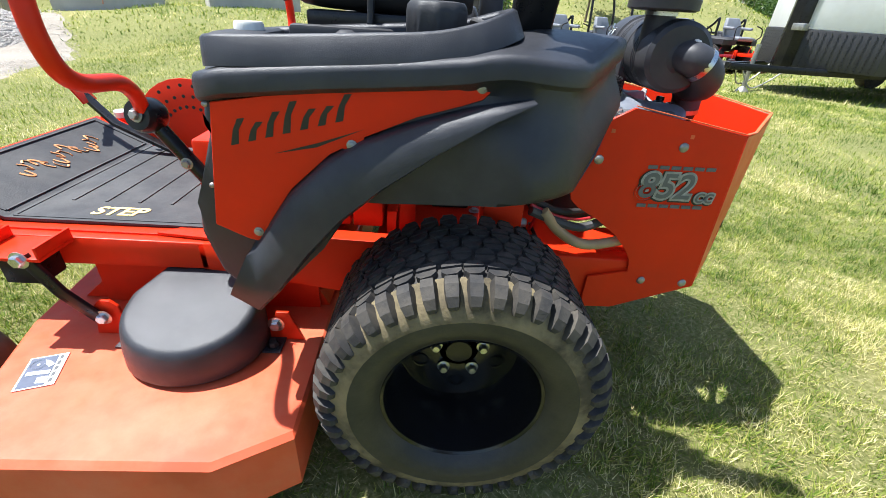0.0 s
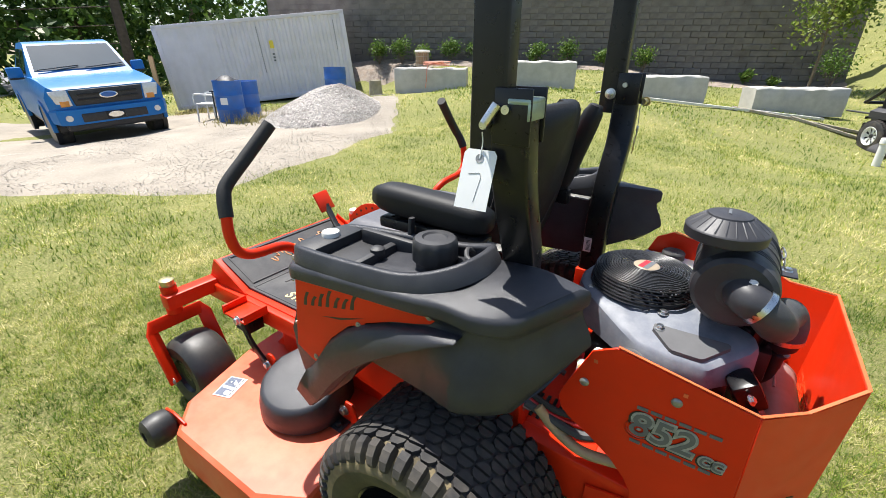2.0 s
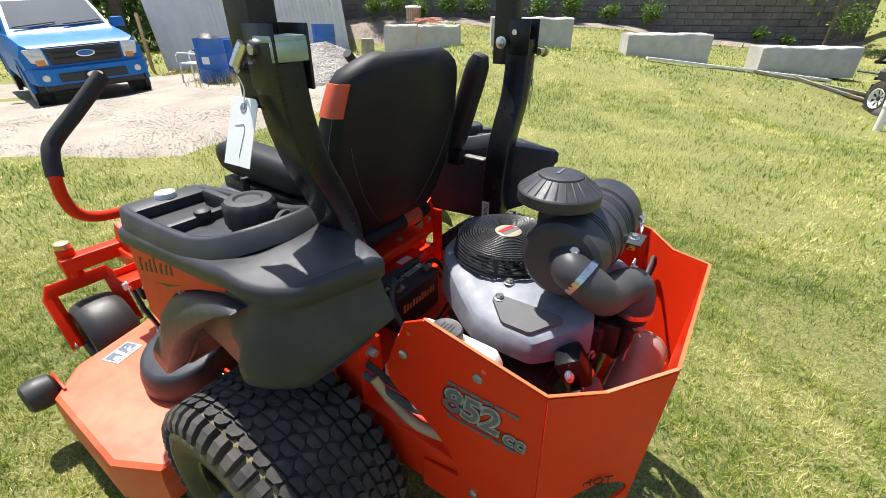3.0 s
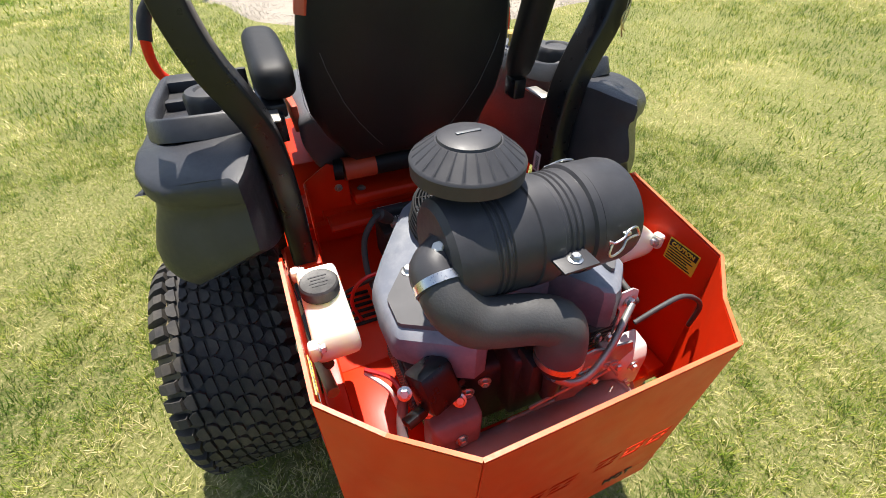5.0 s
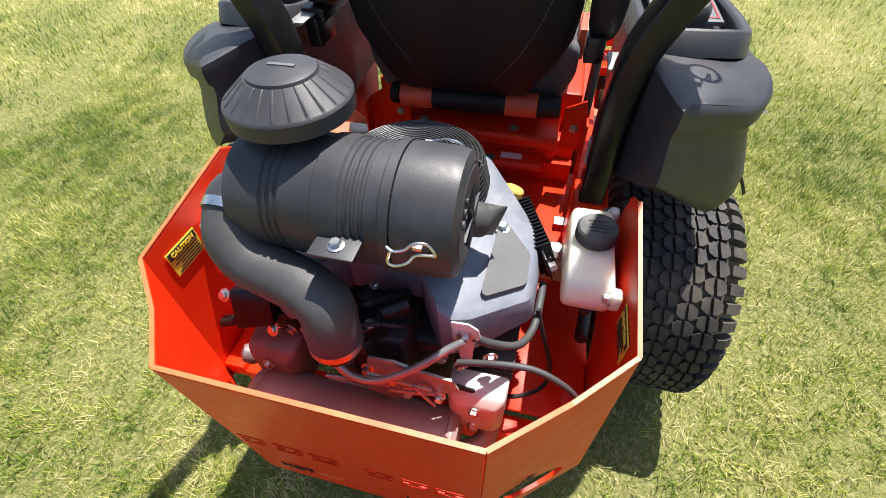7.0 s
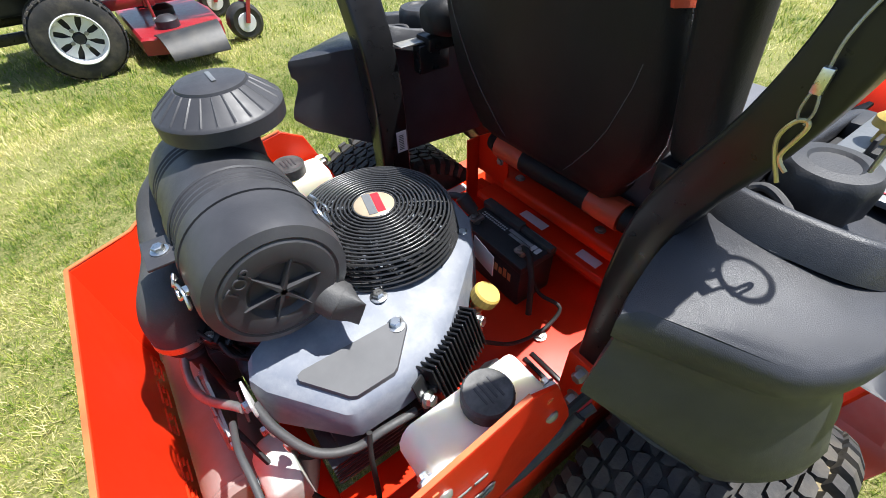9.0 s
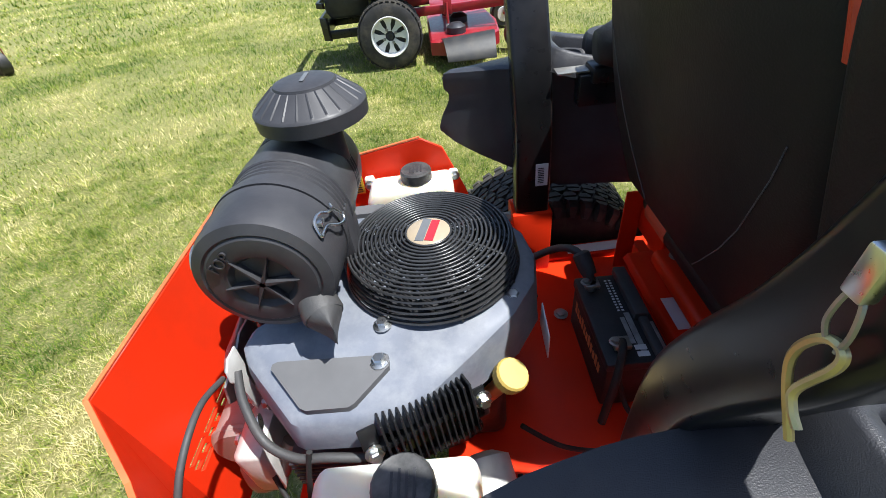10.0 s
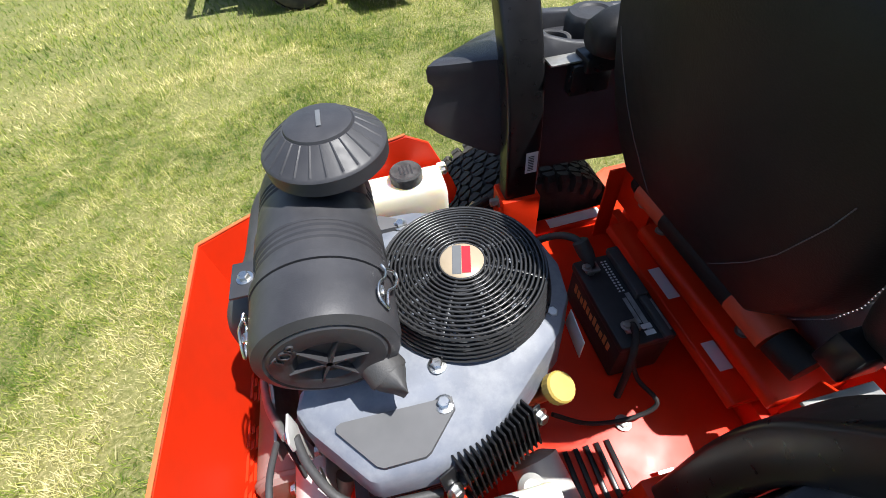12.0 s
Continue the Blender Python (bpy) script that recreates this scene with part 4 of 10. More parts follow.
for s in SIDES:
    # caster: arm, pivot, fork and smooth tyre
    y = 0.50 * s
    bm = bmesh.new()
    box(bm, (-1.335, min(0.36 * s, 0.53 * s), 0.437), (-1.285, max(0.36 * s, 0.53 * s), 0.493), 0.004)
    part("caster_arm", bm, ORANGE, mower)
    bm = bmesh.new()
    lathe(bm, [(0.0, 0.40), (0.030, 0.40), (0.030, 0.525), (0.0, 0.525)], pose(-1.325, 0.525 * s, 0), 24)
    part("pivot_tube", bm, ORANGE, mower)
    bm = bmesh.new()
    lathe(bm, [(0.026, 0.525), (0.027, 0.548), (0.020, 0.553), (0.0, 0.554)], pose(-1.325, 0.525 * s, 0), 20)
    part("pivot_cap", bm, CAP_WHITE if s > 0 else YELLOW_ZINC, mower)
    caster = new("caster")
    caster.parent = mower
    bm = bmesh.new()
    for d in (-1, 1):
        line = [(-1.325, 0.525 * s, 0.372), (-1.325, 0.525 * s + d * 0.098, 0.372), (-1.325 + 0.01, 0.525 * s + d * 0.106, 0.352), (-1.225, 0.525 * s + d * 0.106, 0.15)]
        sweep(bm, line, rect(0.055, 0.010, 0.002), up=(0, 0, 1) if False else (1, 0, 0.3))
    part("fork", bm, ORANGE, caster, "orange flat-bar caster fork")
    wheel_m = pose(-1.215, 0.525 * s, 0.163) @ Matrix(((1, 0, 0, 0), (0, 0, 1, 0), (0, -1, 0, 0), (0, 0, 0, 1)))
    bm = bmesh.new()
    lathe(bm, [(0.075, -0.072), (0.10, -0.082), (0.135, -0.082), (0.155, -0.066), (0.163, -0.035), (0.165, 0.0), (0.163, 0.035), (0.155, 0.066),
               (0.135, 0.082), (0.10, 0.082), (0.075, 0.072)], wheel_m, 48, cap=False)
    part("tyre", bm, SMOOTH_RUBBER, caster, "smooth black rubber caster tyre")
    bm = bmesh.new()
    lathe(bm, [(0.0, -0.055), (0.03, -0.06), (0.04, -0.05), (0.07, -0.06), (0.076, -0.074), (0.076, 0.074), (0.07, 0.06), (0.04, 0.05), (0.03, 0.06), (0.0, 0.055)], wheel_m, 32)
    part("wheel", bm, SATIN_BLACK, caster)
    bm = bmesh.new()
    for d in (-1, 1):
        hex_bolt(bm, (-1.225, 0.525 * s + d * 0.112, 0.160), (0, d, 0), 0.012, 0.01)
    part("axle_nut", bm, DULL_ZINC, caster)

# -- cutting deck --
DECK = [(-0.858, -0.788), (-0.45, -0.785), (-0.32, -0.713), (-0.322, -0.40), (-0.322, 0.40), (-0.325, 0.715), (-0.44, 0.785), (-0.86, 0.778),
        (-0.968, 0.69), (-1.055, 0.40), (-1.10, 0.0), (-1.055, -0.40), (-0.966, -0.695)]


def ring_at(z, grow):
    c = Vector((-0.68, 0, 0))
    out = []
    for x, y in DECK:
        d = Vector((x, y, 0)) - c
        d.normalize()
        out.append((x + d.x * grow, y + d.y * grow, z))
    return out


bm = bmesh.new()
loft(bm, [ring_at(0.105, 0.012), ring_at(0.20, 0.010), ring_at(0.236, 0.004), ring_at(0.245, -0.010)])
deck = part("cutting_deck", bm, DECK_ORANGE, mower, "dusty orange welded steel cutting deck with scuffed edges", 30)
bm = bmesh.new()
for x0, x1, y in ((-0.86, -0.46, -0.789),):
    box(bm, (x0, y - 0.004, 0.105), (x1, y, 0.135), 0.001)
part("deck_skid", bm, DULL_ZINC, deck)
# inner part of the deck, raised towards the middle, under the foot pan
bm = bmesh.new()
prism(bm, [(-1.0, 0.246), (-0.94, 0.30), (-0.36, 0.30), (-0.335, 0.246)], "y", -0.30, 0.30, 0.004)
box(bm, (-0.93, -0.31, 0.246), (-0.36, -0.302, 0.42), 0.001)
part("deck_rib", bm, ORANGE, deck)


def spindle_cover(s):
    """A moulded D-shaped belt cover with a rounded front and sloping top."""
    bm = bmesh.new()
    cx, cy = -0.605, -0.475
    rings = []
    def slant(p, k):
        """Cover wall up to its slanted flat top, which rises towards the foot pan."""
        x_, y_, z_ = p
        return (x_, y_, z_ if k < 0 else 0.335 + 0.26 * (y_ + 0.61) - 0.004 * k)

    for z, g, dip in ((0.252, 0.0, -1), (0.258, 0.004, -1), (0.30, 0.002, -1), (0.33, -0.004, 4), (0.335, -0.007, 2), (0.34, -0.013, 0.5), (0.34, -0.022, 0), (0.34, -0.06, 0)):
        ring = []
        for k in range(25):
            a = radians(180 + 180 * k / 24)
            ring.append((cx + (0.152 + g) * math.cos(a), cy + (0.135 + g) * math.sin(a), z))
        ring += [(cx + 0.152 + g, cy + 0.03, z), (cx + 0.10 + g, cy + 0.14, z + 0.02 * (z > 0.36)), (cx - 0.10 - g, cy + 0.14, z + 0.02 * (z > 0.36)), (cx - 0.152 - g, cy + 0.03, z)]
        rings.append([(x, y * -s, zz) for x, y, zz in [slant(p, dip) for p in ring]])
    loft(bm, rings)
    cover = part("belt_cover", bm, PLASTIC, mower, "black moulded belt cover on the deck")
    bm = bmesh.new()
    for x in (cx - 0.165, cx + 0.165):
        box(bm, (x - 0.028, min(-cy * s - 0.02, -cy * s + 0.045), 0.247), (x + 0.028, max(-cy * s - 0.02, -cy * s + 0.045), 0.2525), 0.002)
    part("cover_foot", bm, PLASTIC, cover)
    bm = bmesh.new()
    hex_bolt(bm, (cx + 0.172, -cy * s, 0.2525), (0, 0, 1), 0.011, 0.014)
    part("knob", bm, GRIP, cover)


for s in SIDES:
    spindle_cover(s)

# size sticker on the deck
bm = bmesh.new()
sm = plane_pose((-0.905, -0.572, 0.2465), (0.043, -0.120, 0), (0.09, 0.03, 0))
box(bm, (-0.050, -0.036, 0), (0.050, 0.036, 0.001), m=sm)
sticker = part("size_sticker", bm, WHITE_STICKER, deck, "white and slate deck size sticker")
bm = bmesh.new()
box(bm, (-0.046, -0.032, 0.0012), (0.046, 0.018, 0.0018), m=sm)
part("sticker_field", bm, BLUE_PRINT, sticker)
words("61\"", 0.055, WHITE_STICKER, sticker, sm @ pose(0, -0.007, 0.002), bold=0.003, shear=0.1)
bm = bmesh.new()
for k in range(5):
    box(bm, (-0.044 + 0.018 * k, 0.022, 0.0012), (-0.032 + 0.018 * k, 0.028, 0.0018), m=sm)
part("sticker_bar", bm, GREY_PRINT, sticker)

# anti-scalp roller at the deck's front corner
for s in SIDES:
    bm = bmesh.new()
    prism(bm, [(-0.99, 0.16), (-0.92, 0.19), (-0.86, 0.24), (-0.86, 0.255), (-0.93, 0.262), (-0.99, 0.25)], "y", 0.755 * s, 0.763 * s, 0.001)
    prism(bm, [(-0.93, 0.10), (-0.86, 0.10), (-0.86, 0.2), (-0.93, 0.2)], "y", 0.70 * s, 0.755 * s, 0.001)
    part("roller_bracket", bm, ORANGE, deck)
    bm = bmesh.new()
    lathe(bm, [(0.0, -0.045), (0.035, -0.045), (0.05, -0.036), (0.056, -0.012), (0.056, 0.012), (0.05, 0.036), (0.035, 0.045), (0.018, 0.045), (0.018, 0.038), (0, 0.038)],
          pose(-0.945, 0.81 * s, 0.225) @ Matrix(((1, 0, 0, 0), (0, 0, s, 0), (0, -s, 0, 0), (0, 0, 0, 1))), 28)
    part("deck_roller", bm, SMOOTH_RUBBER, deck, "black deck roller")
    # deck hangers: clevis, chain link arm and bolts
    bm = bmesh.new()
    box(bm, (-1.030, 0.405 * s - 0.035, 0.385), (-0.945, 0.405 * s + 0.035, 0.464), 0.004)
    part("hanger_block", bm, SATIN_BLACK, mower)
    bm = bmesh.new()
    box(bm, (-1.04, min(0.372 * s, 0.472 * s), 0.465), (-0.90, max(0.372 * s, 0.472 * s), 0.473), 0.001)
    box(bm, (-1.04, min(0.372 * s, 0.472 * s), 0.473), (-1.034, max(0.372 * s, 0.472 * s), 0.50), 0.001)
    box(bm, (-0.906, min(0.372 * s, 0.472 * s), 0.473), (-0.90, max(0.372 * s, 0.472 * s), 0.50), 0.001)
    part("hanger_bracket", bm, ORANGE, mower)
    bm = bmesh.new()
    sweep(bm, [(-0.942, 0.464 * s, 0.475), (-0.895, 0.462 * s, 0.38), (-0.845, 0.450 * s, 0.30)], rect(0.03, 0.012, 0.003), up=(0, 1, 0))
    part("hanger_link", bm, SATIN_BLACK, mower)
    bm = bmesh.new()
    hex_bolt(bm, (-0.945, 0.470 * s, 0.468), (0, s, 0), 0.014, 0.014)
    hex_bolt(bm, (-0.832, 0.453 * s, 0.305), (0, s, 0), 0.013, 0.014)
    hex_bolt(bm, (-0.43, 0.45 * s, 0.30), (0, s, 0), 0.014, 0.014)
    part("bolt", bm, ZINC, mower)
    bm = bmesh.new()
    prism(bm, [(-0.87, 0.246), (-0.79, 0.246), (-0.80, 0.33), (-0.815, 0.345), (-0.84, 0.345), (-0.855, 0.33)], "y", 0.435 * s, 0.443 * s, 0.001)
    prism(bm, [(-0.46, 0.246), (-0.37, 0.246), (-0.40, 0.33), (-0.43, 0.33)], "y", 0.435 * s, 0.443 * s, 0.001)
    part("deck_lug", bm, ORANGE, deck)

# discharge chute on the right, tied up: a curved rubber sheet on a hinge plate
chute = new("discharge_chute")
chute.parent = mower
chute["label"] = "raised black rubber discharge chute with a worn dusty face"
bm = bmesh.new()
CH = {(0, 0): Vector((-0.42, 0.655, 0.50)), (0, 1): Vector((-0.45, 0.915, 0.305)), (1, 0): Vector((-0.83, 0.67, 0.60)), (1, 1): Vector((-0.80, 0.865, 0.45))}
sheet = []
for k in range(13):
    u = k / 12
    front, back = [], []
    for j in range(9):
        v = j / 8
        p = CH[0, 0] * (1 - u) * (1 - v) + CH[0, 1] * (1 - u) * v + CH[1, 0] * u * (1 - v) + CH[1, 1] * u * v
        p += Vector((0, 0.030, 0.034)) * (math.sin(math.pi * v) * (1 - 0.4 * u)) + Vector((0, -0.02, -0.05)) * max(0.0, u - 0.75) * 4 * v * v
        if v > 0.7 and u > 0.9:
            p += Vector((0.03, -0.01, 0.02)) * (v - 0.7)
        front.append(p)
        back.append(p - Vector((0.0, 0.006, 0.010)))
    sheet.append(front + back[::-1])
loft(bm, sheet)
part("flap", bm, SMOOTH_RUBBER, chute, "", 50)
bm = bmesh.new()
loft(bm, [[(x, 0.655, 0.246), (x, 0.662, 0.246), (x, 0.690, z), (x, 0.683, z)] for x, z in ((-0.80, 0.58), (-0.45, 0.49))])
part("hinge_plate", bm, ORANGE, chute, "orange hinge plate")
bm = bmesh.new()
prism(bm, [(-0.47, 0.62), (-0.36, 0.62), (-0.36, 0.775), (-0.43, 0.80), (-0.47, 0.80)], "z", 0.250, 0.262, 0.002)
hex_bolt(bm, (-0.40, 0.74, 0.262), (0, 0, 1), 0.010, 0.010)
part("chute_bracket", bm, DECK_ORANGE, chute)

# brake pedal and height-of-cut dial
bm = bmesh.new()
pm = plane_pose((-1.255, 0.255, 0.685), (0.35, -0.9, 0.08), (-0.45, -0.05, 0.85))
box(bm, (-0.070, -0.050, -0.003), (0.070, 0.050, 0.003), 0.002, m=pm)
pedal = part("brake_pedal", bm, ORANGE, mower, "orange perforated brake pedal")
bm = bmesh.new()
for i in range(3):
    for j in range(2):
        lathe(bm, [(0.010, 0.0032), (0.008, 0.008), (0.0, 0.008)], pm @ pose(-0.042 + 0.042 * i, -0.022 + 0.044 * j, 0), 5)
part("pedal_stud", bm, BLACK_PRINT, pedal)
bm = bmesh.new()
sweep(bm, [(-1.25, 0.26, 0.665), (-1.15, 0.23, 0.58), (-0.95, 0.20, 0.50)], rect(0.03, 0.014, 0.003))
part("pedal_arm", bm, SATIN_BLACK, mower)
bm = bmesh.new()
fan_pts = [(-1.06, 0.50)] + [(-0.90 + 0.19 * math.cos(radians(a)), 0.545 + 0.19 * math.sin(radians(a))) for a in range(165, 5, -12)] + [(-0.71, 0.50)]
prism(bm, fan_pts, "y", 0.252, 0.258, 0.001)
dial = part("height_dial", bm, ORANGE, mower, "orange cutting height quadrant with peg holes")
bm = bmesh.new()
for k in range(3):
    for a in range(25, 160, 14):
        r = 0.165 - 0.035 * k
        lathe(bm, [(0.006, 0), (0.006, 0.001), (0, 0.001)], aim((-0.90 + r * math.cos(radians(a)), 0.2515, 0.548 + r * math.sin(radians(a))), (0, -1, 0)), 8)
part("peg_hole", bm, BLACK_PRINT, dial)

# -- fenders with the fuel tanks --


def fender(s):
    """A moulded fender and fuel tank: raised tray, arched flare and skirt over the tyre."""
    y = lambda v: v * s  # noqa: E731
    f = new("fender")
    f.parent = mower
    f["label"] = "black textured plastic fender and fuel tank"
    # main shell in sections along its length: flat top, crisp lip, waist and flared skirt
    def at(x, table):
        for (x0, v0), (x1, v1) in zip(table, table[1:]):
            if x <= x1:
                return v0 + (v1 - v0) * max(0.0, (x - x0) / (x1 - x0))
        return table[-1][1]
    TOP = [(-0.452, 0.882), (-0.40, 0.896), (-0.25, 0.914), (-0.10, 0.934), (-0.02, 0.950), (0.03, 0.966), (0.07, 0.970), (0.15, 0.965)]
    DROP = [(-0.452, 0.0), (-0.25, 0.004), (-0.10, 0.012), (0.0, 0.022), (0.07, 0.031), (0.15, 0.036)]
    INNER = [(-0.452, 0.36), (0.0, 0.362), (0.08, 0.38), (0.15, 0.405)]
    FLOOR = [(-0.452, 0.80), (-0.40, 0.69), (-0.18, 0.673), (0.0, 0.690), (0.10, 0.706), (0.15, 0.714)]
    RISE = [(-0.452, 0.0), (-0.02, 0.0), (0.15, 0.122)]
    LIMIT = [(-0.452, 0.540), (-0.24, 0.540), (-0.12, 0.552), (0.0, 0.572), (0.07, 0.598), (0.12, 0.63)]
    SWEPT = [(-0.452, 0.0), (-0.08, 0.0), (0.04, 0.55), (0.12, 0.95), (0.15, 1.0)]
    ROUND = [(-0.452, 0.028), (-0.44, 0.014), (-0.42, 0.004), (-0.40, 0.0), (0.085, 0.0), (0.105, 0.003), (0.122, 0.010), (0.135, 0.020), (0.144, 0.033), (0.149, 0.048)]
    RELIEF = (0.012, 0.016, 0.017, 0.014, 0.006, -0.003, -0.008, -0.010, -0.008, 0.0, 0.001, -0.003, -0.011)
    bm = bmesh.new()
    rings = []
    # the tail is cut off slantwise: its outer side ends further forward than its inner side; below its lip it is drawn in, then flares
    for x in (-0.452, -0.44, -0.42, -0.40, -0.32, -0.25, -0.20, -0.15, -0.10, -0.06, -0.02, 0.01, 0.04, 0.07, 0.085, 0.105, 0.122, 0.135, 0.144, 0.149):
        zt, dr, i, zb, up, lim, sw, rd = (at(x, q) for q in (TOP, DROP, INNER, FLOOR, RISE, LIMIT, SWEPT, ROUND))
        o, zo = 0.579 - rd, zt - dr
        side = [(zb, 0.588), (zb + 0.006, 0.602), (zb + 0.020, 0.609), (0.760, 0.608), (0.800, 0.595 - 0.012 * (1 - sw)), (0.830, 0.586 - 0.030 * (1 - sw)), (0.852, 0.577 - 0.029 * (1 - sw)), (0.875, 0.571 - 0.025 * (1 - sw))]
        outer = [(min(v - rd, lim), max(zb, min(z, zo - 0.046))) for z, v in side]
        outer += [(o - 0.010, max(zb, zo - 0.044)), (o, max(zb, zo - 0.036)), (o + 0.001, max(zb, zo - 0.012)), (o - 0.003, zo - 0.004), (o - 0.011, zo)]
        inner = []
        for k, (p, q) in enumerate(outer):
            inner.append((i + 0.011 * (k == 12), zt - (zo - q) if k > 7 else zb + up + (zt - 0.046 - zb - up) * (q - zb) / max(0.01, zo - 0.046 - zb)))
        row = outer + [(0.5 * (o + i), zt - 0.45 * dr)] + inner[::-1] + [(0.5 * (i + 0.56), zb + 0.42 * up)]
        relief = RELIEF + (-0.011,) + RELIEF[::-1] + (0.018,)
        rings.append([(x + sw * (0.735 * (0.577 - p) + g), y(p), q) for (p, q), g in zip(row, relief)])
    vs = [[bm.verts.new(p) for p in r] for r in rings]
    n = len(rings[0])
    for a_, b_ in zip(vs, vs[1:]):
        for k in range(n):
            bm.faces.new((a_[k], a_[(k + 1) % n], b_[(k + 1) % n], b_[k]))
    bm.faces.new(vs[0][::-1])
    last = vs[-1]
    for k in range(12):
        bm.faces.new((last[k], last[k + 1], last[25 - k], last[26 - k]))
    bm.faces.new((last[12], last[13], last[14]))
    bm.faces.new((last[0], last[26], last[27]))
    bmesh.ops.remove_doubles(bm, verts=bm.verts, dist=1e-5)
    part("shell", bm, PLASTIC, f, "", 40)
    # front leg that comes down ahead of the wheel
    bm = bmesh.new()
    prism(bm, [(-0.445, 0.80), (-0.492, 0.66), (-0.502, 0.60), (-0.478, 0.51), (-0.43, 0.455), (-0.395, 0.442), (-0.365, 0.475), (-0.283, 0.586), (-0.206, 0.655), (-0.18, 0.80)],
          "y", y(0.40), y(0.546), 0.016, 3)
    part("front_leg", bm, PLASTIC, f, "", 50)
    # tray with its raised rim, open to the rear over the hump
    bm = bmesh.new()
    rim = [(-0.428, 0.44, 0.928), (-0.427, 0.515, 0.930), (-0.405, 0.548, 0.934), (-0.30, 0.556, 0.940), (-0.16, 0.558, 0.950), (-0.08, 0.553, 0.956), (-0.02, 0.538, 0.968), (0.03, 0.508, 0.985),
           (0.048, 0.46, 0.990), (0.050, 0.41, 0.990), (0.035, 0.375, 0.985), (-0.05, 0.368, 0.965), (-0.25, 0.366, 0.948), (-0.40, 0.37, 0.934), (-0.426, 0.395, 0.930)]
    line = smooth_line([(a, y(b), c) for a, b, c in rim + rim[:1]], 4)[:-1]
    sweep(bm, line, [(-0.012, -0.040), (0.012, -0.040), (0.011, 0.000), (0.006, 0.005), (-0.006, 0.005), (-0.011, 0.000)], closed=True)
    part("tray_rim", bm, PLASTIC, f, "", 50)
    bm = bmesh.new()
    box(bm, (-0.42, min(y(0.375), y(0.55)), 0.895), (0.03, max(y(0.375), y(0.55)), 0.915), 0.004)
    box(bm, (-0.42, min(y(0.375), y(0.55)), 0.90), (-0.35, max(y(0.375), y(0.55)), 0.942), 0.01)
    if s < 0:
        box(bm, (-0.24, y(0.545), 0.90), (-0.215, y(0.385), 0.938), 0.008)
        box(bm, (-0.34, y(0.40), 0.90), (-0.15, y(0.378), 0.952), 0.008)
        lathe(bm, [(0.018, 0.93), (0.018, 0.945), (0.010, 0.95), (0, 0.95)], pose(-0.225, y(0.46), 0), 16)
    part("tray_floor", bm, DULL_PLASTIC, f)
    # fuel filler cap
    bm = bmesh.new()
    fm = pose(-0.074, y(0.430), -0.016)
    lathe(bm, [(0.045, 0.91), (0.045, 0.965), (0.0, 0.965)], fm, 32)
    part("filler_neck", bm, DULL_PLASTIC, f)
    bm = bmesh.new()
    rings = []
    for z, r, k in ((0.962, 0.050, 0), (0.966, 0.054, 0.003), (1.0, 0.054, 0.003), (1.010, 0.052, 0.002), (1.016, 0.046, 0), (1.018, 0.030, 0), (1.014, 0.026, 0)):
        rings.append([fm @ Vector(((r - k * (0.5 + 0.5 * math.cos(10 * a))) * math.cos(a), (r - k * (0.5 + 0.5 * math.cos(10 * a))) * math.sin(a), z)) for a in [2 * math.pi * i / 60 for i in range(60)]])
    loft(bm, rings)
    part("fuel_cap", bm, DULL_PLASTIC, f, "black ribbed screw-on fuel cap")
    # roll-over vent with its hose
    bm = bmesh.new()
    vm = pose(0.052, y(0.446), 0.957)
    lathe(bm, [(0.026, -0.002), (0.0255, 0.0025), (0.021, 0.003), (0.0205, 0.0048), (0.016, 0.0052), (0.0155, 0.0068), (0.011, 0.0095), (0.0, 0.0105)], vm, 28)
    tube(bm, [vm @ Vector((0.006, 0, 0.007)), vm @ Vector((-0.012, y(-0.005), 0.011)), vm @ Vector((-0.042, y(-0.018), 0.014)), vm @ Vector((-0.060, y(-0.055), 0.016)), vm @ Vector((-0.04, y(-0.085), -0.01))], 0.0058, 8)
    part("vent_hose", bm, HOSE, f, "black tank vent and hose")
    # flare over the arch, below the coloured panel
    bm = bmesh.new()
    up = [(-0.40, 0.585), (-0.385, 0.60), (-0.365, 0.63), (-0.318, 0.698), (-0.25, 0.762), (-0.19, 0.796), (-0.10, 0.832), (0.0, 0.862), (0.08, 0.878)]
    low = [(-0.445, 0.49), (-0.395, 0.452), (-0.35, 0.50), (-0.285, 0.586), (-0.225, 0.655), (-0.155, 0.716), (-0.07, 0.778), (0.02, 0.838), (0.085, 0.874)]
    rings = []
    for (ux, uz), (lx, lz) in zip(up, low):
        mx, mz = ux * 0.45 + lx * 0.55, uz * 0.45 + lz * 0.55
        rings.append([(ux, y(0.545), uz), (ux, y(0.566), uz - 0.004), (ux * 0.8 + mx * 0.2, y(0.584), uz * 0.8 + mz * 0.2), (mx, y(0.598), mz), (lx * 0.85 + mx * 0.15, y(0.600), lz * 0.85 + mz * 0.15),
                      (lx, y(0.588), lz), (lx, y(0.53), lz)])
    loft(bm, rings)
    part("arch_flare", bm, PLASTIC, f, "", 60)
    # coloured side panel
    bm = bmesh.new()
    out = [(-0.427, 0.842), (-0.46, 0.625), (-0.405, 0.598), (-0.388, 0.594), (-0.372, 0.604), (-0.364, 0.632), (-0.316, 0.702), (-0.245, 0.768), (-0.222, 0.780), (-0.205, 0.772), (-0.19, 0.780),
           (-0.186, 0.800), (-0.10, 0.836), (-0.03, 0.857), (0.004, 0.868), (0.016, 0.880), (0.014, 0.898), (0.002, 0.906), (-0.09, 0.894), (-0.19, 0.880), (-0.30, 0.862)]
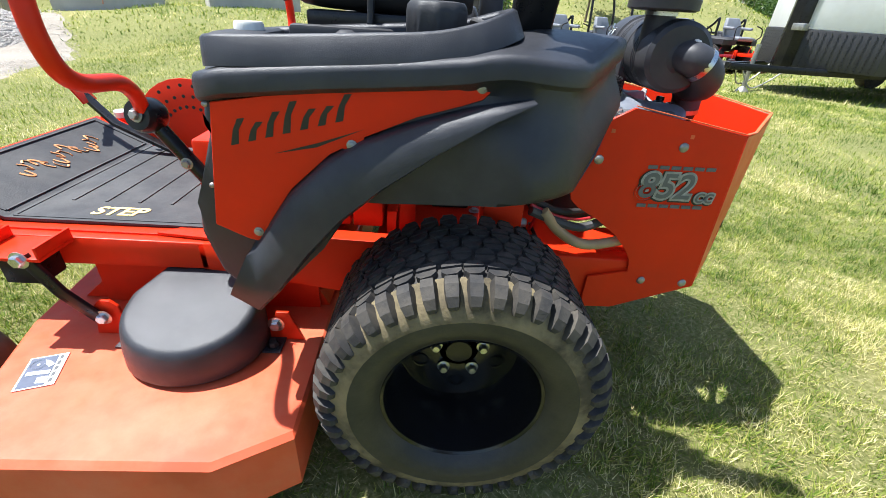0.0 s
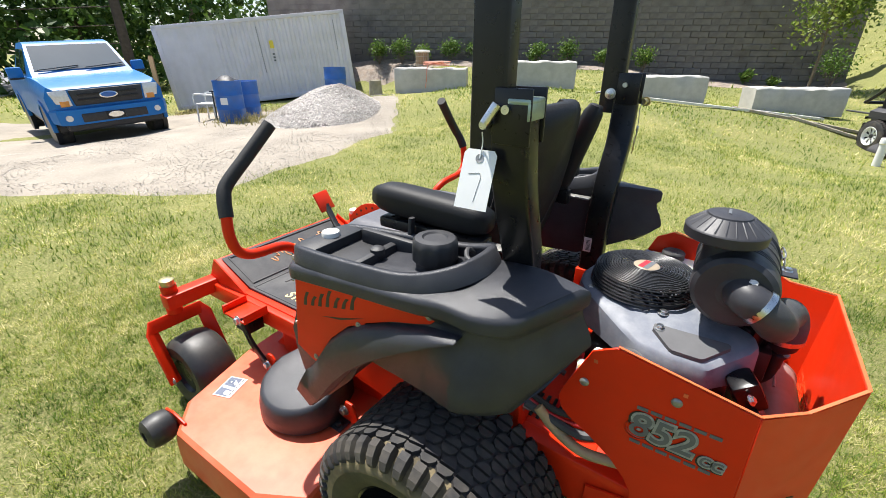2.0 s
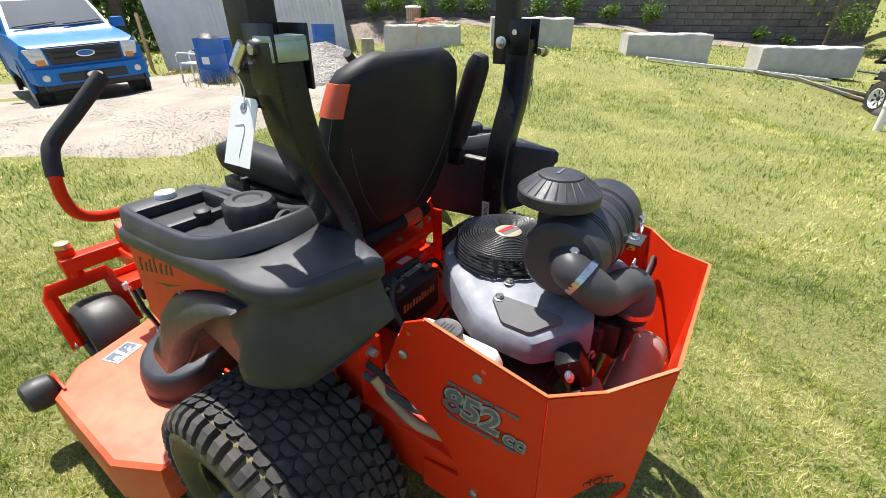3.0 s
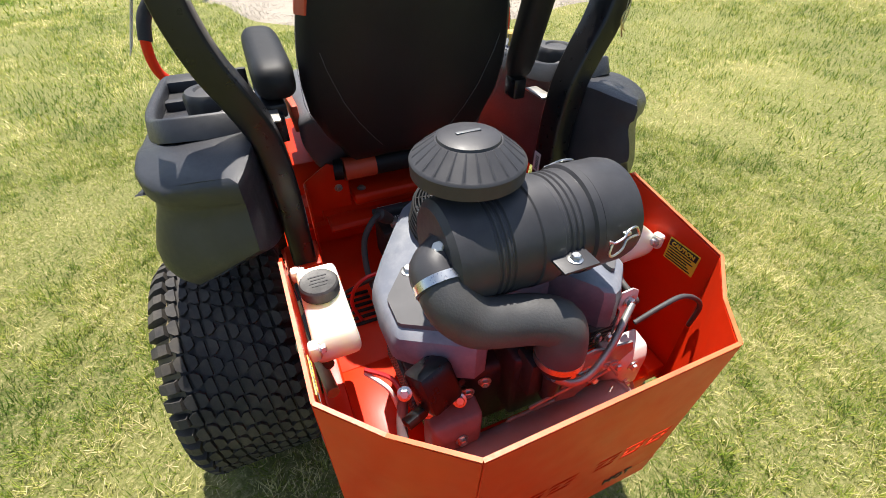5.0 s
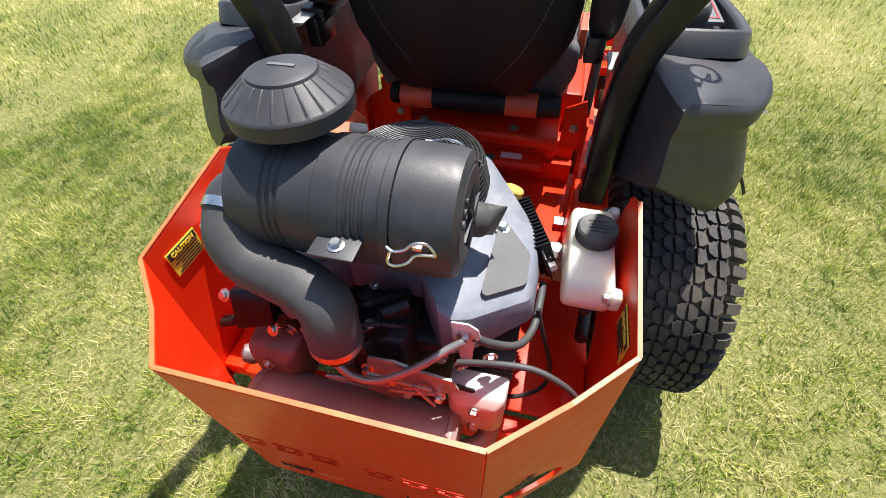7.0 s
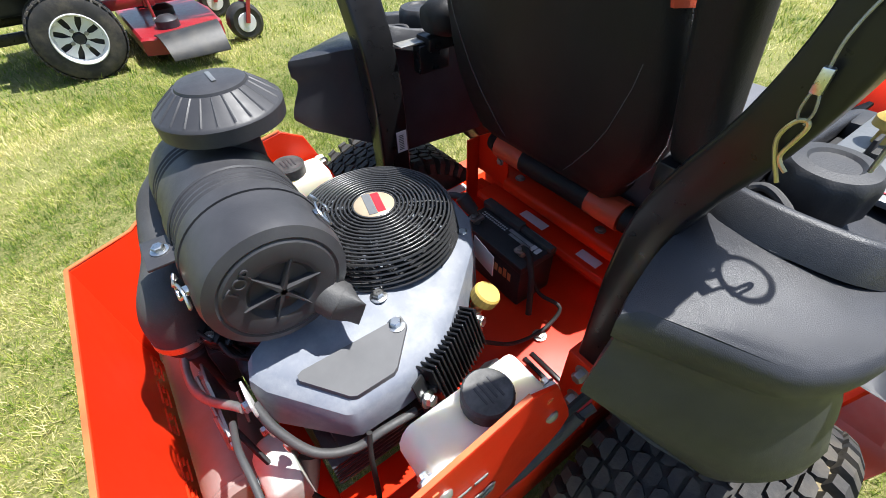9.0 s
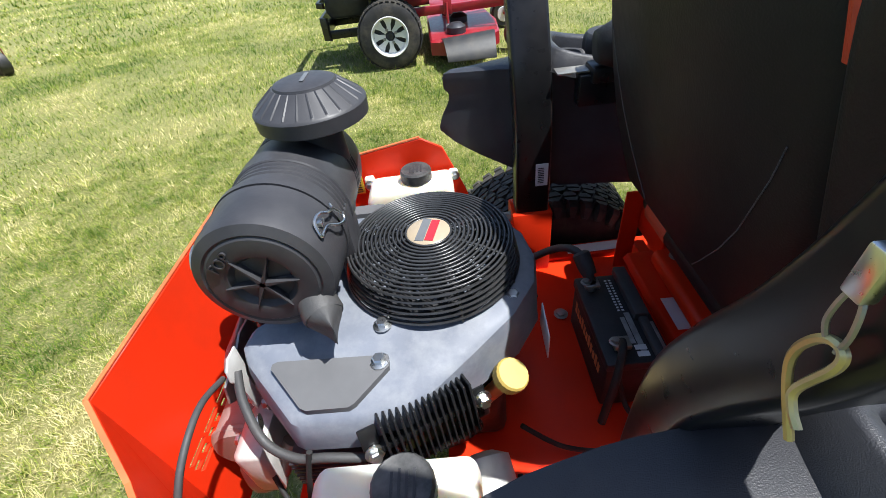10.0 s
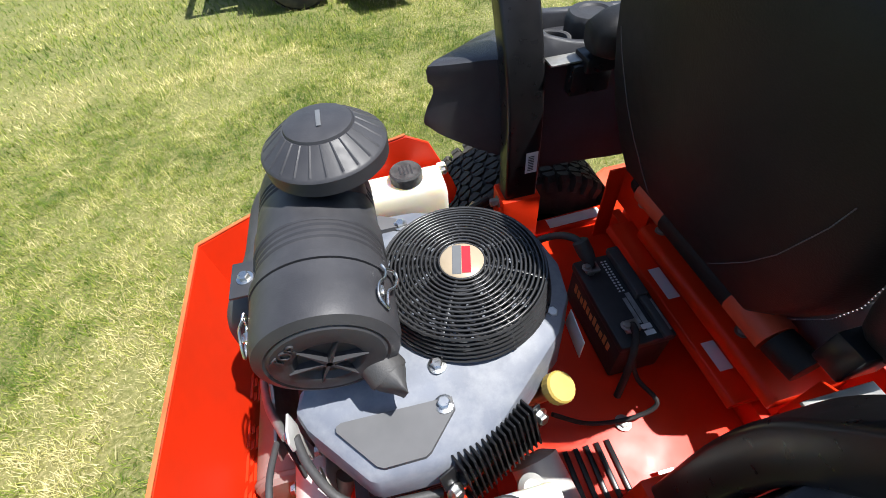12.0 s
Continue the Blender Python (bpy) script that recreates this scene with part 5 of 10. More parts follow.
    prism(bm, out, "y", y(0.556), y(0.561), 0.0012, 1)
    panel = part("side_panel", bm, ORANGE, f, "orange panel with black lettering shapes")
    for x, z in ((-0.206, 0.785), (-0.384, 0.614), (0.002, 0.887)):
        bm = bmesh.new()
        hex_bolt(bm, (x, y(0.561), z), (0, s, 0), 0.0062, 0.005)
        part("bolt", bm, DULL_ZINC, panel)
    for x, z in ((-0.436, 0.838), (-0.452, 0.70)):
        bm = bmesh.new()
        round_bolt(bm, (x, y(0.558), z), (-0.6, 0.8 * s, 0), 0.005)
        part("bolt", bm, DULL_ZINC, panel)
    # the model name: a row of slanted brush strokes
    for k in range(7):
        bm = bmesh.new()
        x0 = -0.398 + 0.029 * k
        z0 = 0.778 + 0.0078 * k
        tall = (0.042, 0.030, 0.040, 0.050, 0.032, 0.030, 0.042)[k]
        prism(bm, [(x0 - 0.007, z0 - 0.004), (x0 + 0.006, z0 - 0.001), (x0 + 0.010, z0 + tall * 0.55), (x0 + 0.022, z0 + tall), (x0 + 0.010, z0 + tall * 0.96), (x0 + 0.000, z0 + tall * 0.5)], "y", y(0.5612), y(0.5620))
        part("name_stroke", bm, BLACK_PRINT, panel, "black slanted stroke")
    bm = bmesh.new()
    prism(bm, [(-0.335, 0.764), (-0.265, 0.778), (-0.185, 0.812), (-0.26, 0.786)], "y", y(0.5612), y(0.5620))
    part("name_stroke", bm, BLACK_PRINT, panel, "black sweeping underline")
    return f


left_fender, right_fender = fender(-1), fender(1)
# left: white cap of the cup-holder bin and the throttle-like lever
bm = bmesh.new()
lathe(bm, [(0.024, 0.938), (0.024, 0.950), (0.022, 0.954), (0, 0.955)], pose(-0.385, -0.462, 0), 24)
part("button_cap", bm, CAP_WHITE, left_fender, "off-white round cap")
bm = bmesh.new()
sweep(bm, [(-0.20, -0.365, 0.90), (-0.195, -0.36, 1.0)], rect(0.018, 0.012, 0.004), up=(1, 0, 0))
part("lever", bm, DULL_PLASTIC, left_fender)
# right: control panel with a yellow knob and key
bm = bmesh.new()
box(bm, (-0.40, 0.395, 0.935), (-0.14, 0.535, 0.945), 0.003)
panel = part("control_panel", bm, GREY_PRINT, right_fender, "grey control panel with a red border line")
bm = bmesh.new()
for lo, hi in (((-0.385, 0.525, 0.9455), (-0.16, 0.528, 0.9465)), ((-0.16, 0.41, 0.9455), (-0.157, 0.528, 0.9465))):
    box(bm, lo, hi)
part("border_line", bm, RED_PRINT, panel)
bm = bmesh.new()
lathe(bm, [(0.010, 0.945), (0.008, 0.965), (0.022, 0.970), (0.022, 0.982), (0.016, 0.988), (0, 0.989)], pose(-0.30, 0.43, 0), 20)
part("knob", bm, CAP_YELLOW, panel, "yellow pull knob")
bm = bmesh.new()
lathe(bm, [(0.012, 0.945), (0.012, 0.953), (0, 0.953)], pose(-0.25, 0.44, 0), 16)
box(bm, (-0.265, 0.43, 0.95), (-0.235, 0.436, 0.972), 0.002)
part("key_switch", bm, GRIP, panel)
bm = bmesh.new()
for k in range(4):
    box(bm, (-0.21 + 0.012 * k, 0.42, 0.9455), (-0.204 + 0.012 * k, 0.45 + 0.01 * (k % 2), 0.9462))
part("panel_mark", bm, WHITE_STICKER, panel)

# -- steering levers --
for s in SIDES:
    lever = new("steering_lever")
    lever.parent = mower
    bm = bmesh.new()
    tube(bm, [(-0.50, 0.335 * s, 0.50), (-0.56, 0.34 * s, 0.60), (-0.625, 0.345 * s, 0.70), (-0.66, 0.348 * s, 0.755)], 0.016, 12)
    part("arm", bm, SATIN_BLACK, lever)
    bm = bmesh.new()
    lathe(bm, [(0.0, -0.026), (0.030, -0.026), (0.036, -0.014), (0.036, 0.014), (0.030, 0.026), (0, 0.026)], aim((-0.663, 0.352 * s, 0.762), (-0.2, 0.9 * s, 0.2)), 22)
    part("damper_block", bm, SATIN_BLACK, lever)
    bm = bmesh.new()
    hex_bolt(bm, (-0.668, 0.378 * s, 0.768), (-0.2, 0.9 * s, 0.2), 0.010, 0.012)
    hex_bolt(bm, (-0.60, 0.362 * s, 0.665), (0, s, 0), 0.009, 0.009)
    part("bolt", bm, DULL_ZINC, lever)
    bm = bmesh.new()
    tube(bm, [(-0.660, 0.366 * s, 0.775), (-0.648, 0.395 * s, 0.812), (-0.636, 0.45 * s, 0.842), (-0.626, 0.545 * s, 0.856), (-0.623, 0.588 * s, 0.882), (-0.626, 0.601 * s, 0.93), (-0.629, 0.597 * s, 0.985)], 0.0145, 14)
    part("tube", bm, ORANGE, lever, "orange bent steering tube")
    bm = bmesh.new()
    tube(bm, [(-0.629, 0.597 * s, 0.980), (-0.645, 0.585 * s, 1.025), (-0.655, 0.565 * s, 1.058), (-0.648, 0.50 * s, 1.12), (-0.636, 0.420 * s, 1.198)], 0.0185, 14)
    part("grip", bm, GRIP, lever, "black foam grip")

# -- seat --
seat = new("seat")
seat.parent = mower
seat["label"] = "black vinyl high-back suspension seat with orange accents"


def cushion(rings, material, name, label=""):
    bm = bmesh.new()
    loft(bm, rings)
    bevel(bm, [f for f in bm.faces if len(f.verts) > 4], 0.012, 2)
    return part(name, bm, material, seat, label, 60)


def back_ring(u, thick, narrow=1.0):
    """Outline of the seat back, front and rear, at the share u of its height."""
    z = 0.815 + 0.435 * u
    x = -0.045 + 0.125 * u
    half = narrow * float(np.interp(z, (0.815, 0.85, 0.90, 0.95, 1.03, 1.10, 1.16, 1.205, 1.228, 1.245), (0.178, 0.205, 0.234, 0.248, 0.250, 0.242, 0.230, 0.216, 0.196, 0.160)))
    t = thick * (1 - 0.35 * u)
    bow = 0.042 * u
    return [(x - bow, -half * 0.90, z), (x, 0, z), (x - bow, half * 0.90, z), (x - bow - 0.03, half, z), (x - bow - t * 0.6, half * 0.98, z), (x - t - 0.02, half * 0.8, z), (x - t * 0.75, half * 0.5, z), (x - t * 0.7, 0, z),
            (x - t * 0.75, -half * 0.5, z), (x - t - 0.02, -half * 0.8, z), (x - bow - t * 0.6, -half * 0.98, z), (x - bow - 0.03, -half, z)]


rings = [back_ring(u, 0.16) for u in (0, 0.1, 0.25, 0.4, 0.55, 0.7, 0.82, 0.9, 0.95)]
top = [[(0.074 - (0.0775 - p[0]) * 0.88, p[1] * 0.92, 1.250) for p in back_ring(0.98, 0.14)], [(0.060 - (0.0775 - p[0]) * 0.6, p[1] * 0.72, 1.262) for p in back_ring(0.98, 0.14)]]
bm = bmesh.new()
under = [[(p[0] - d, p[1] * g, z) for p in back_ring(0, 0.16)] for d, g, z in ((0.085, 0.80, 0.752), (0.060, 0.88, 0.762), (0.028, 0.95, 0.785))]
loft(bm, under + rings + top)
part("backrest", bm, VINYL, seat, "", 70)
for s in SIDES:
    bm = bmesh.new()
    pr = []
    for u in (0.735, 0.79, 0.845, 0.895):
        r = back_ring(u, 0.16)
        order = (2, 3, 4, 5) if s > 0 else (0, 11, 10, 9)
        line = [Vector(r[k]) for k in order]
        line[0] = line[0].lerp(line[1], 0.35)
        mid = Vector((line[1].x - 0.02, 0, line[1].z))
        outer = [p + Vector(((0.002, 0.0, -0.001, -0.003)[k], 0.0035 * s, 0)) for k, p in enumerate(line)]
        pr.append(outer + [p - Vector((0, 0.008 * s, 0)) for p in reversed(line)])
    loft(bm, pr)
    part("bolster_patch", bm, VINYL_ORANGE, seat, "faded orange vinyl bolster patch", 60)
    # white double stitching along the rear seam
    bm = bmesh.new()
    for k in range(46):
        u = 0.06 + 0.68 * k / 46
        for off in (0.0,):
            r0, r1 = back_ring(u, 0.16), back_ring(u + 0.010, 0.16)
            i = 3 if s > 0 else 11
            p, q = Vector(r0[i]) + Vector((0.004, 0.0015 * s, 0)), Vector(r1[i]) + Vector((0.004, 0.0015 * s, 0))
            sweep(bm, [p, q], rect(0.0014, 0.0014, 0.0003, 1))
    # seam where the side wing meets the rear panel
    for k in range(60):
        pts = []
        for u in (0.02 + 0.56 * k / 60, 0.02 + 0.56 * (k + 0.72) / 60):
            r0 = back_ring(u, 0.16)
            f = 0.46 + 0.47 * (u / 0.58) ** 0.8
            pts.append(Vector(r0[1]).lerp(Vector(r0[2 if s > 0 else 0]), f) + Vector((0.0018, 0, 0)))
        sweep(bm, pts, rect(0.0013, 0.0013, 0.0003, 1))
    part("stitching", bm, VINYL_GREY, seat, "pale stitching")
# lower back: orange and black rolled edge above the beam
bm = bmesh.new()
for y0, y1 in ((-0.175, -0.088), (0.105, 0.185)):
    sweep(bm, [(-0.126, y0, 0.730), (-0.126, y1, 0.730)], circle(0.032, 14))
part("lower_roll_end", bm, VINYL_ORANGE, seat, "orange vinyl roll ends")
bm = bmesh.new()
sweep(bm, [(-0.126, -0.088, 0.730), (-0.126, 0.105, 0.730)], circle(0.0315, 14))
sweep(bm, [(-0.131, -0.20, 0.730), (-0.126, -0.176, 0.730)], circle(0.028, 14))
sweep(bm, [(-0.126, 0.186, 0.730), (-0.131, 0.24, 0.730)], circle(0.028, 14))
part("lower_roll", bm, VINYL, seat)
bm = bmesh.new()
loft(bm, [[(-0.56, -0.22, 0.72), (-0.165, -0.235, 0.72), (-0.165, 0.235, 0.72), (-0.56, 0.22, 0.72)],
          [(-0.585, -0.24, 0.78), (-0.155, -0.265, 0.80), (-0.155, 0.265, 0.80), (-0.585, 0.24, 0.78)],
          [(-0.585, -0.25, 0.85), (-0.14, -0.265, 0.87), (-0.14, 0.265, 0.87), (-0.585, 0.25, 0.85)],
          [(-0.55, -0.21, 0.882), (-0.16, -0.23, 0.892), (-0.16, 0.23, 0.892), (-0.55, 0.21, 0.882)]])
bevel(bm, bm.faces[:], 0.02, 3)
part("seat_cushion", bm, VINYL_GREY, seat, "charcoal vinyl seat cushion", 70)
for s in SIDES:
    bm = bmesh.new()
    prism(bm, [(-0.40, 0.862), (-0.30, 0.885), (-0.18, 0.90), (-0.18, 0.83), (-0.40, 0.83)], "y", 0.255 * s, 0.272 * s, 0.004)
    part("cushion_patch", bm, VINYL_ORANGE, seat)


def armrest(s):
    """A padded armrest; the right one is folded up beside the back."""
    arm = new("armrest")
    arm.parent = seat
    if s < 0:
        m = pose(-0.18, -0.300, 1.015, 0, 2, 0)
    else:
        m = pose(0.0, 0.294, 1.088, 0, -72.5, 0)
    L, W, H = (0.175, 0.045, 0.042) if s < 0 else (0.152, 0.034, 0.033)
    bm = bmesh.new()
    rings = []
    for k in range(13):
        u = -1 + 2 * k / 12
        g = max(0.30, (1 - abs(u) ** 6) ** 0.5)
        rings.append([m @ Vector((L * u, a * 2 * W * (0.55 + 0.45 * g), b * 2 * H * (0.45 + 0.55 * g))) for a, b in rect(0.98, 0.98, 0.34, 4)])
    loft(bm, rings)
    part("pad", bm, VINYL, arm, "padded black vinyl armrest", 70)
    bm = bmesh.new()
    if s < 0:
        box(bm, (-0.32, -0.345, 0.945), (0.0, -0.29, 0.975), 0.006)
        box(bm, (-0.06, -0.33, 0.90), (0.02, -0.30, 0.96), 0.004)
    else:
        box(bm, (-0.05, 0.265, 0.90), (-0.0, 0.30, 0.95), 0.004)
    part("arm_bracket", bm, SATIN_BLACK, arm)
    bm = bmesh.new()
    box(bm, (-0.02, min(0.345 * s, 0.31 * s), 0.962 if s < 0 else 0.915), (0.06, max(0.345 * s, 0.31 * s), 0.966 if s < 0 else 0.92), 0.001)
    part("arm_hinge", bm, DULL_ZINC, arm)


for s in SIDES:
    armrest(s)

# -- roll bar --
rollbar = new("roll_bar")
rollbar.parent = mower
rollbar["label"] = "black folding roll bar with hinge pins"
for s in SIDES:
    bm = bmesh.new()
    box(bm, (0.052, min(0.30 * s, 0.375 * s), 0.48), (0.145, max(0.30 * s, 0.375 * s), 0.655), 0.004)
    part("socket", bm, ORANGE, rollbar, "orange roll bar socket")
    bm = bmesh.new()
    hex_bolt(bm, (0.145, 0.338 * s, 0.63), (1, 0, 0), 0.011, 0.02)
    hex_bolt(bm, (0.145, 0.338 * s, 0.55), (1, 0, 0), 0.011, 0.02)
    part("bolt", bm, DULL_ZINC, rollbar)
    bm = bmesh.new()
    line = smooth_line([(0.098, 0.337 * s, 0.60), (0.098, 0.336 * s, 0.74), (0.10, 0.337 * s, 0.86), (0.104, 0.348 * s, 0.96), (0.106, 0.373 * s, 1.03), (0.107, 0.405 * s, 1.10), (0.105, 0.426 * s, 1.18), (0.102, 0.432 * s, 1.27)], 6)
    sweep(bm, line, rect(0.052, 0.076, 0.007, 3), up=(1, 0, 0))
    lower = part("lower_post", bm, SATIN_BLACK, rollbar, "black square-tube lower roll bar post", 50)
    bm = bmesh.new()
    box(bm, (0.075, 0.43 * s - 0.034, 1.23), (0.145, 0.43 * s - 0.028, 1.325), 0.002)
    box(bm, (0.075, 0.43 * s + 0.028, 1.23), (0.145, 0.43 * s + 0.034, 1.325), 0.002)
    part("hinge_plate", bm, SATIN_BLACK, rollbar)
    bm = bmesh.new()
    sweep(bm, [(0.055, 0.43 * s, 1.20), (0.055, 0.43 * s, 1.90)], rect(0.048, 0.070, 0.007, 3), up=(1, 0, 0))
    part("upper_post", bm, SATIN_BLACK, rollbar, "black square-tube upper roll bar post", 50)
    bm = bmesh.new()
    tube(bm, [(0.10, 0.43 * s - 0.042, 1.29), (0.10, 0.43 * s + 0.042, 1.29)], 0.008, 10, 0)
    tube(bm, [(0.06, 0.43 * s - 0.045, 1.262), (0.06, 0.43 * s + 0.045, 1.262)], 0.008, 10, 0)
    hex_bolt(bm, (0.06, 0.43 * s - s * 0.046, 1.262), (0, -s, 0), 0.012, 0.01)
    part("hinge_pin", bm, ZINC, rollbar, "zinc hinge pin")
    if s > 0:
        # hairpin on its lanyard against the post, pull ring of the hinge pin outside
        bm = bmesh.new()
        tube(bm, [(0.150, 0.432, 1.070), (0.153, 0.420, 1.095), (0.153, 0.417, 1.108), (0.153, 0.422, 1.121), (0.153, 0.429, 1.124), (0.153, 0.431, 1.117), (0.153, 0.425, 1.095), (0.153, 0.428, 1.087), (0.153, 0.434, 1.082)], 0.0019, 7)
        part("clip", bm, YELLOW_ZINC, rollbar, "bent wire retaining clip")
        bm = bmesh.new()
        tube(bm, [(0.153, 0.424, 1.121), (0.155, 0.421, 1.130), (0.155, 0.422, 1.144), (0.155, 0.427, 1.144), (0.155, 0.430, 1.132), (0.153, 0.428, 1.121)], 0.0011, 6)
        tube(bm, [(0.155, 0.424, 1.160), (0.154, 0.424, 1.185), (0.150, 0.434, 1.215), (0.148, 0.46, 1.236), (0.135, 0.48, 1.236)], 0.0012, 6)
        part("lanyard", bm, DULL_ZINC, rollbar, "thin wire lanyard")
        bm = bmesh.new()
        box(bm, (0.152, 0.4205, 1.144), (0.158, 0.4285, 1.163), 0.001)
        part("crimp_sleeve", bm, ZINC, rollbar, "crimped zinc sleeve")
        bm = bmesh.new()
        lathe(bm, [(0.010, 0.0), (0.010, 0.022), (0.015, 0.022), (0.015, 0.030), (0, 0.031)], aim((0.150, 0.462, 1.236), (0.25, 1, 0)), 16)
        part("hinge_bolt", bm, YELLOW_ZINC, rollbar, "yellow zinc hinge bolt")
        bm = bmesh.new()
        ring_line = [(0.012 + 0.024 * math.cos(a), 0.486 + 0.026 * math.sin(a), 1.262 + 0.006 * math.cos(a)) for a in [2 * math.pi * k / 24 for k in range(24)]]
        sweep(bm, ring_line, circle(0.0038, 8), closed=True)
        tube(bm, [(0.030, 0.468, 1.264), (0.046, 0.462, 1.272), (0.060, 0.450, 1.262)], 0.0045, 8)
        part("pull_ring", bm, DULL_ZINC, rollbar, "steel pull ring of the hinge pin")
bm = bmesh.new()
box(bm, (0.100, -0.466, 1.298), (0.144, -0.396, 1.309), 0.004)
box(bm, (0.138, -0.466, 1.272), (0.144, -0.396, 1.303), 0.003)
part("hinge_bracket", bm, GREEN_ZINC, rollbar, "greenish galvanised bracket")
bm = bmesh.new()
tube(bm, [(0.066, -0.480, 1.266), (0.074, -0.476, 1.280), (0.084, -0.47, 1.298)], 0.009, 10)
part("spring_pin", bm, ZINC, rollbar)
# bar-code stickers
for s in SIDES:
    bm = bmesh.new()
    box(bm, (0.067, 0.3088 * s - 0.0008, 0.726), (0.094, 0.3088 * s + 0.0008, 0.780))
    st = part("code_sticker", bm, WHITE_STICKER, rollbar, "white bar-code sticker")
    bm = bmesh.new()
    for k in range(9):
        box(bm, (0.076, 0.3078 * s - 0.0004, 0.733 + 0.0045 * k), (0.089, 0.3078 * s + 0.0004, 0.7348 + 0.0045 * k))
    part("code_bar", bm, BLACK_PRINT, st)
# price tag hung on the left hinge
tag = new("price_tag")
tag.parent = rollbar
bm = bmesh.new()
tm = plane_pose((0.058, -0.492, 1.158), (0.99, 0.05, 0.0), (-0.10, 0.40, 1))
prism(bm, [(-0.033, -0.046), (0.033, -0.046), (0.033, 0.056), (0.026, 0.064), (-0.026, 0.064), (-0.033, 0.056)], "z", 0, 0.0012, m=tm)
part("card", bm, PAPER, tag, "white card price tag with a pen mark")
bm = bmesh.new()
lathe(bm, [(0.004, 0.0012), (0.008, 0.002), (0.008, -0.001), (0.004, -0.001)], tm @ pose(0, 0.048, 0), 16)
part("eyelet", bm, DULL_ZINC, tag)
bm = bmesh.new()
for a, b in (((-0.016, 0.018), (0.006, 0.022)), ((0.006, 0.022), (0.010, 0.014)), ((0.010, 0.014), (0.004, -0.032))):
    sweep(bm, [tm @ Vector((*a, 0.0016)), tm @ Vector((*b, 0.0016))], rect(0.0009, 0.0006, 0.0002, 1))
part("pen_mark", bm, GREY_PRINT, tag)
bm = bmesh.new()
tube(bm, [tm @ Vector((0, 0.048, 0.001)), tm @ Vector((0.002, 0.075, 0.006)), (0.06, -0.475, 1.25)], 0.0012, 6)
part("tie", bm, PAPER, tag)
# twisted wire hanging on the right post
bm = bmesh.new()
tube(bm, [(0.05, 0.46, 1.30), (0.07, 0.47, 1.24), (0.075, 0.47, 1.19), (0.08, 0.472, 1.15), (0.10, 0.474, 1.12), (0.095, 0.474, 1.08), (0.08, 0.474, 1.10), (0.085, 0.473, 1.14)], 0.002, 6)
part("wire", bm, DULL_ZINC, rollbar)

# -- engine --
engine = new("engine")
engine.parent = mower
engine["label"] = "air-cooled twin-cylinder engine with blue-grey shrouds"
HALF = [(0.155, 0.0), (0.165, 0.06), (0.205, 0.12), (0.262, 0.165), (0.315, 0.205), (0.36, 0.234), (0.428, 0.241), (0.495, 0.240), (0.508, 0.234), (0.578, 0.158), (0.590, 0.134), (0.583, 0.112), (0.545, 0.085), (0.50, 0.06)]
OUT = HALF + [(x, -y) for x, y in HALF[:0:-1]]


def shroud_ring(z, grow=0.0, fall=0.0):
    """The shroud's outline at a height; fall lowers it towards the cylinder heads."""
    c = Vector((0.36, 0))
    ring = []
    for x, y in OUT:
        d = Vector((x, y)) - c
        q = c + d * (1 + grow / max(d.length, 0.05))
        ring.append((q.x, q.y, z - fall * max(0, abs(q.y) - 0.10) / 0.15))
    return ring


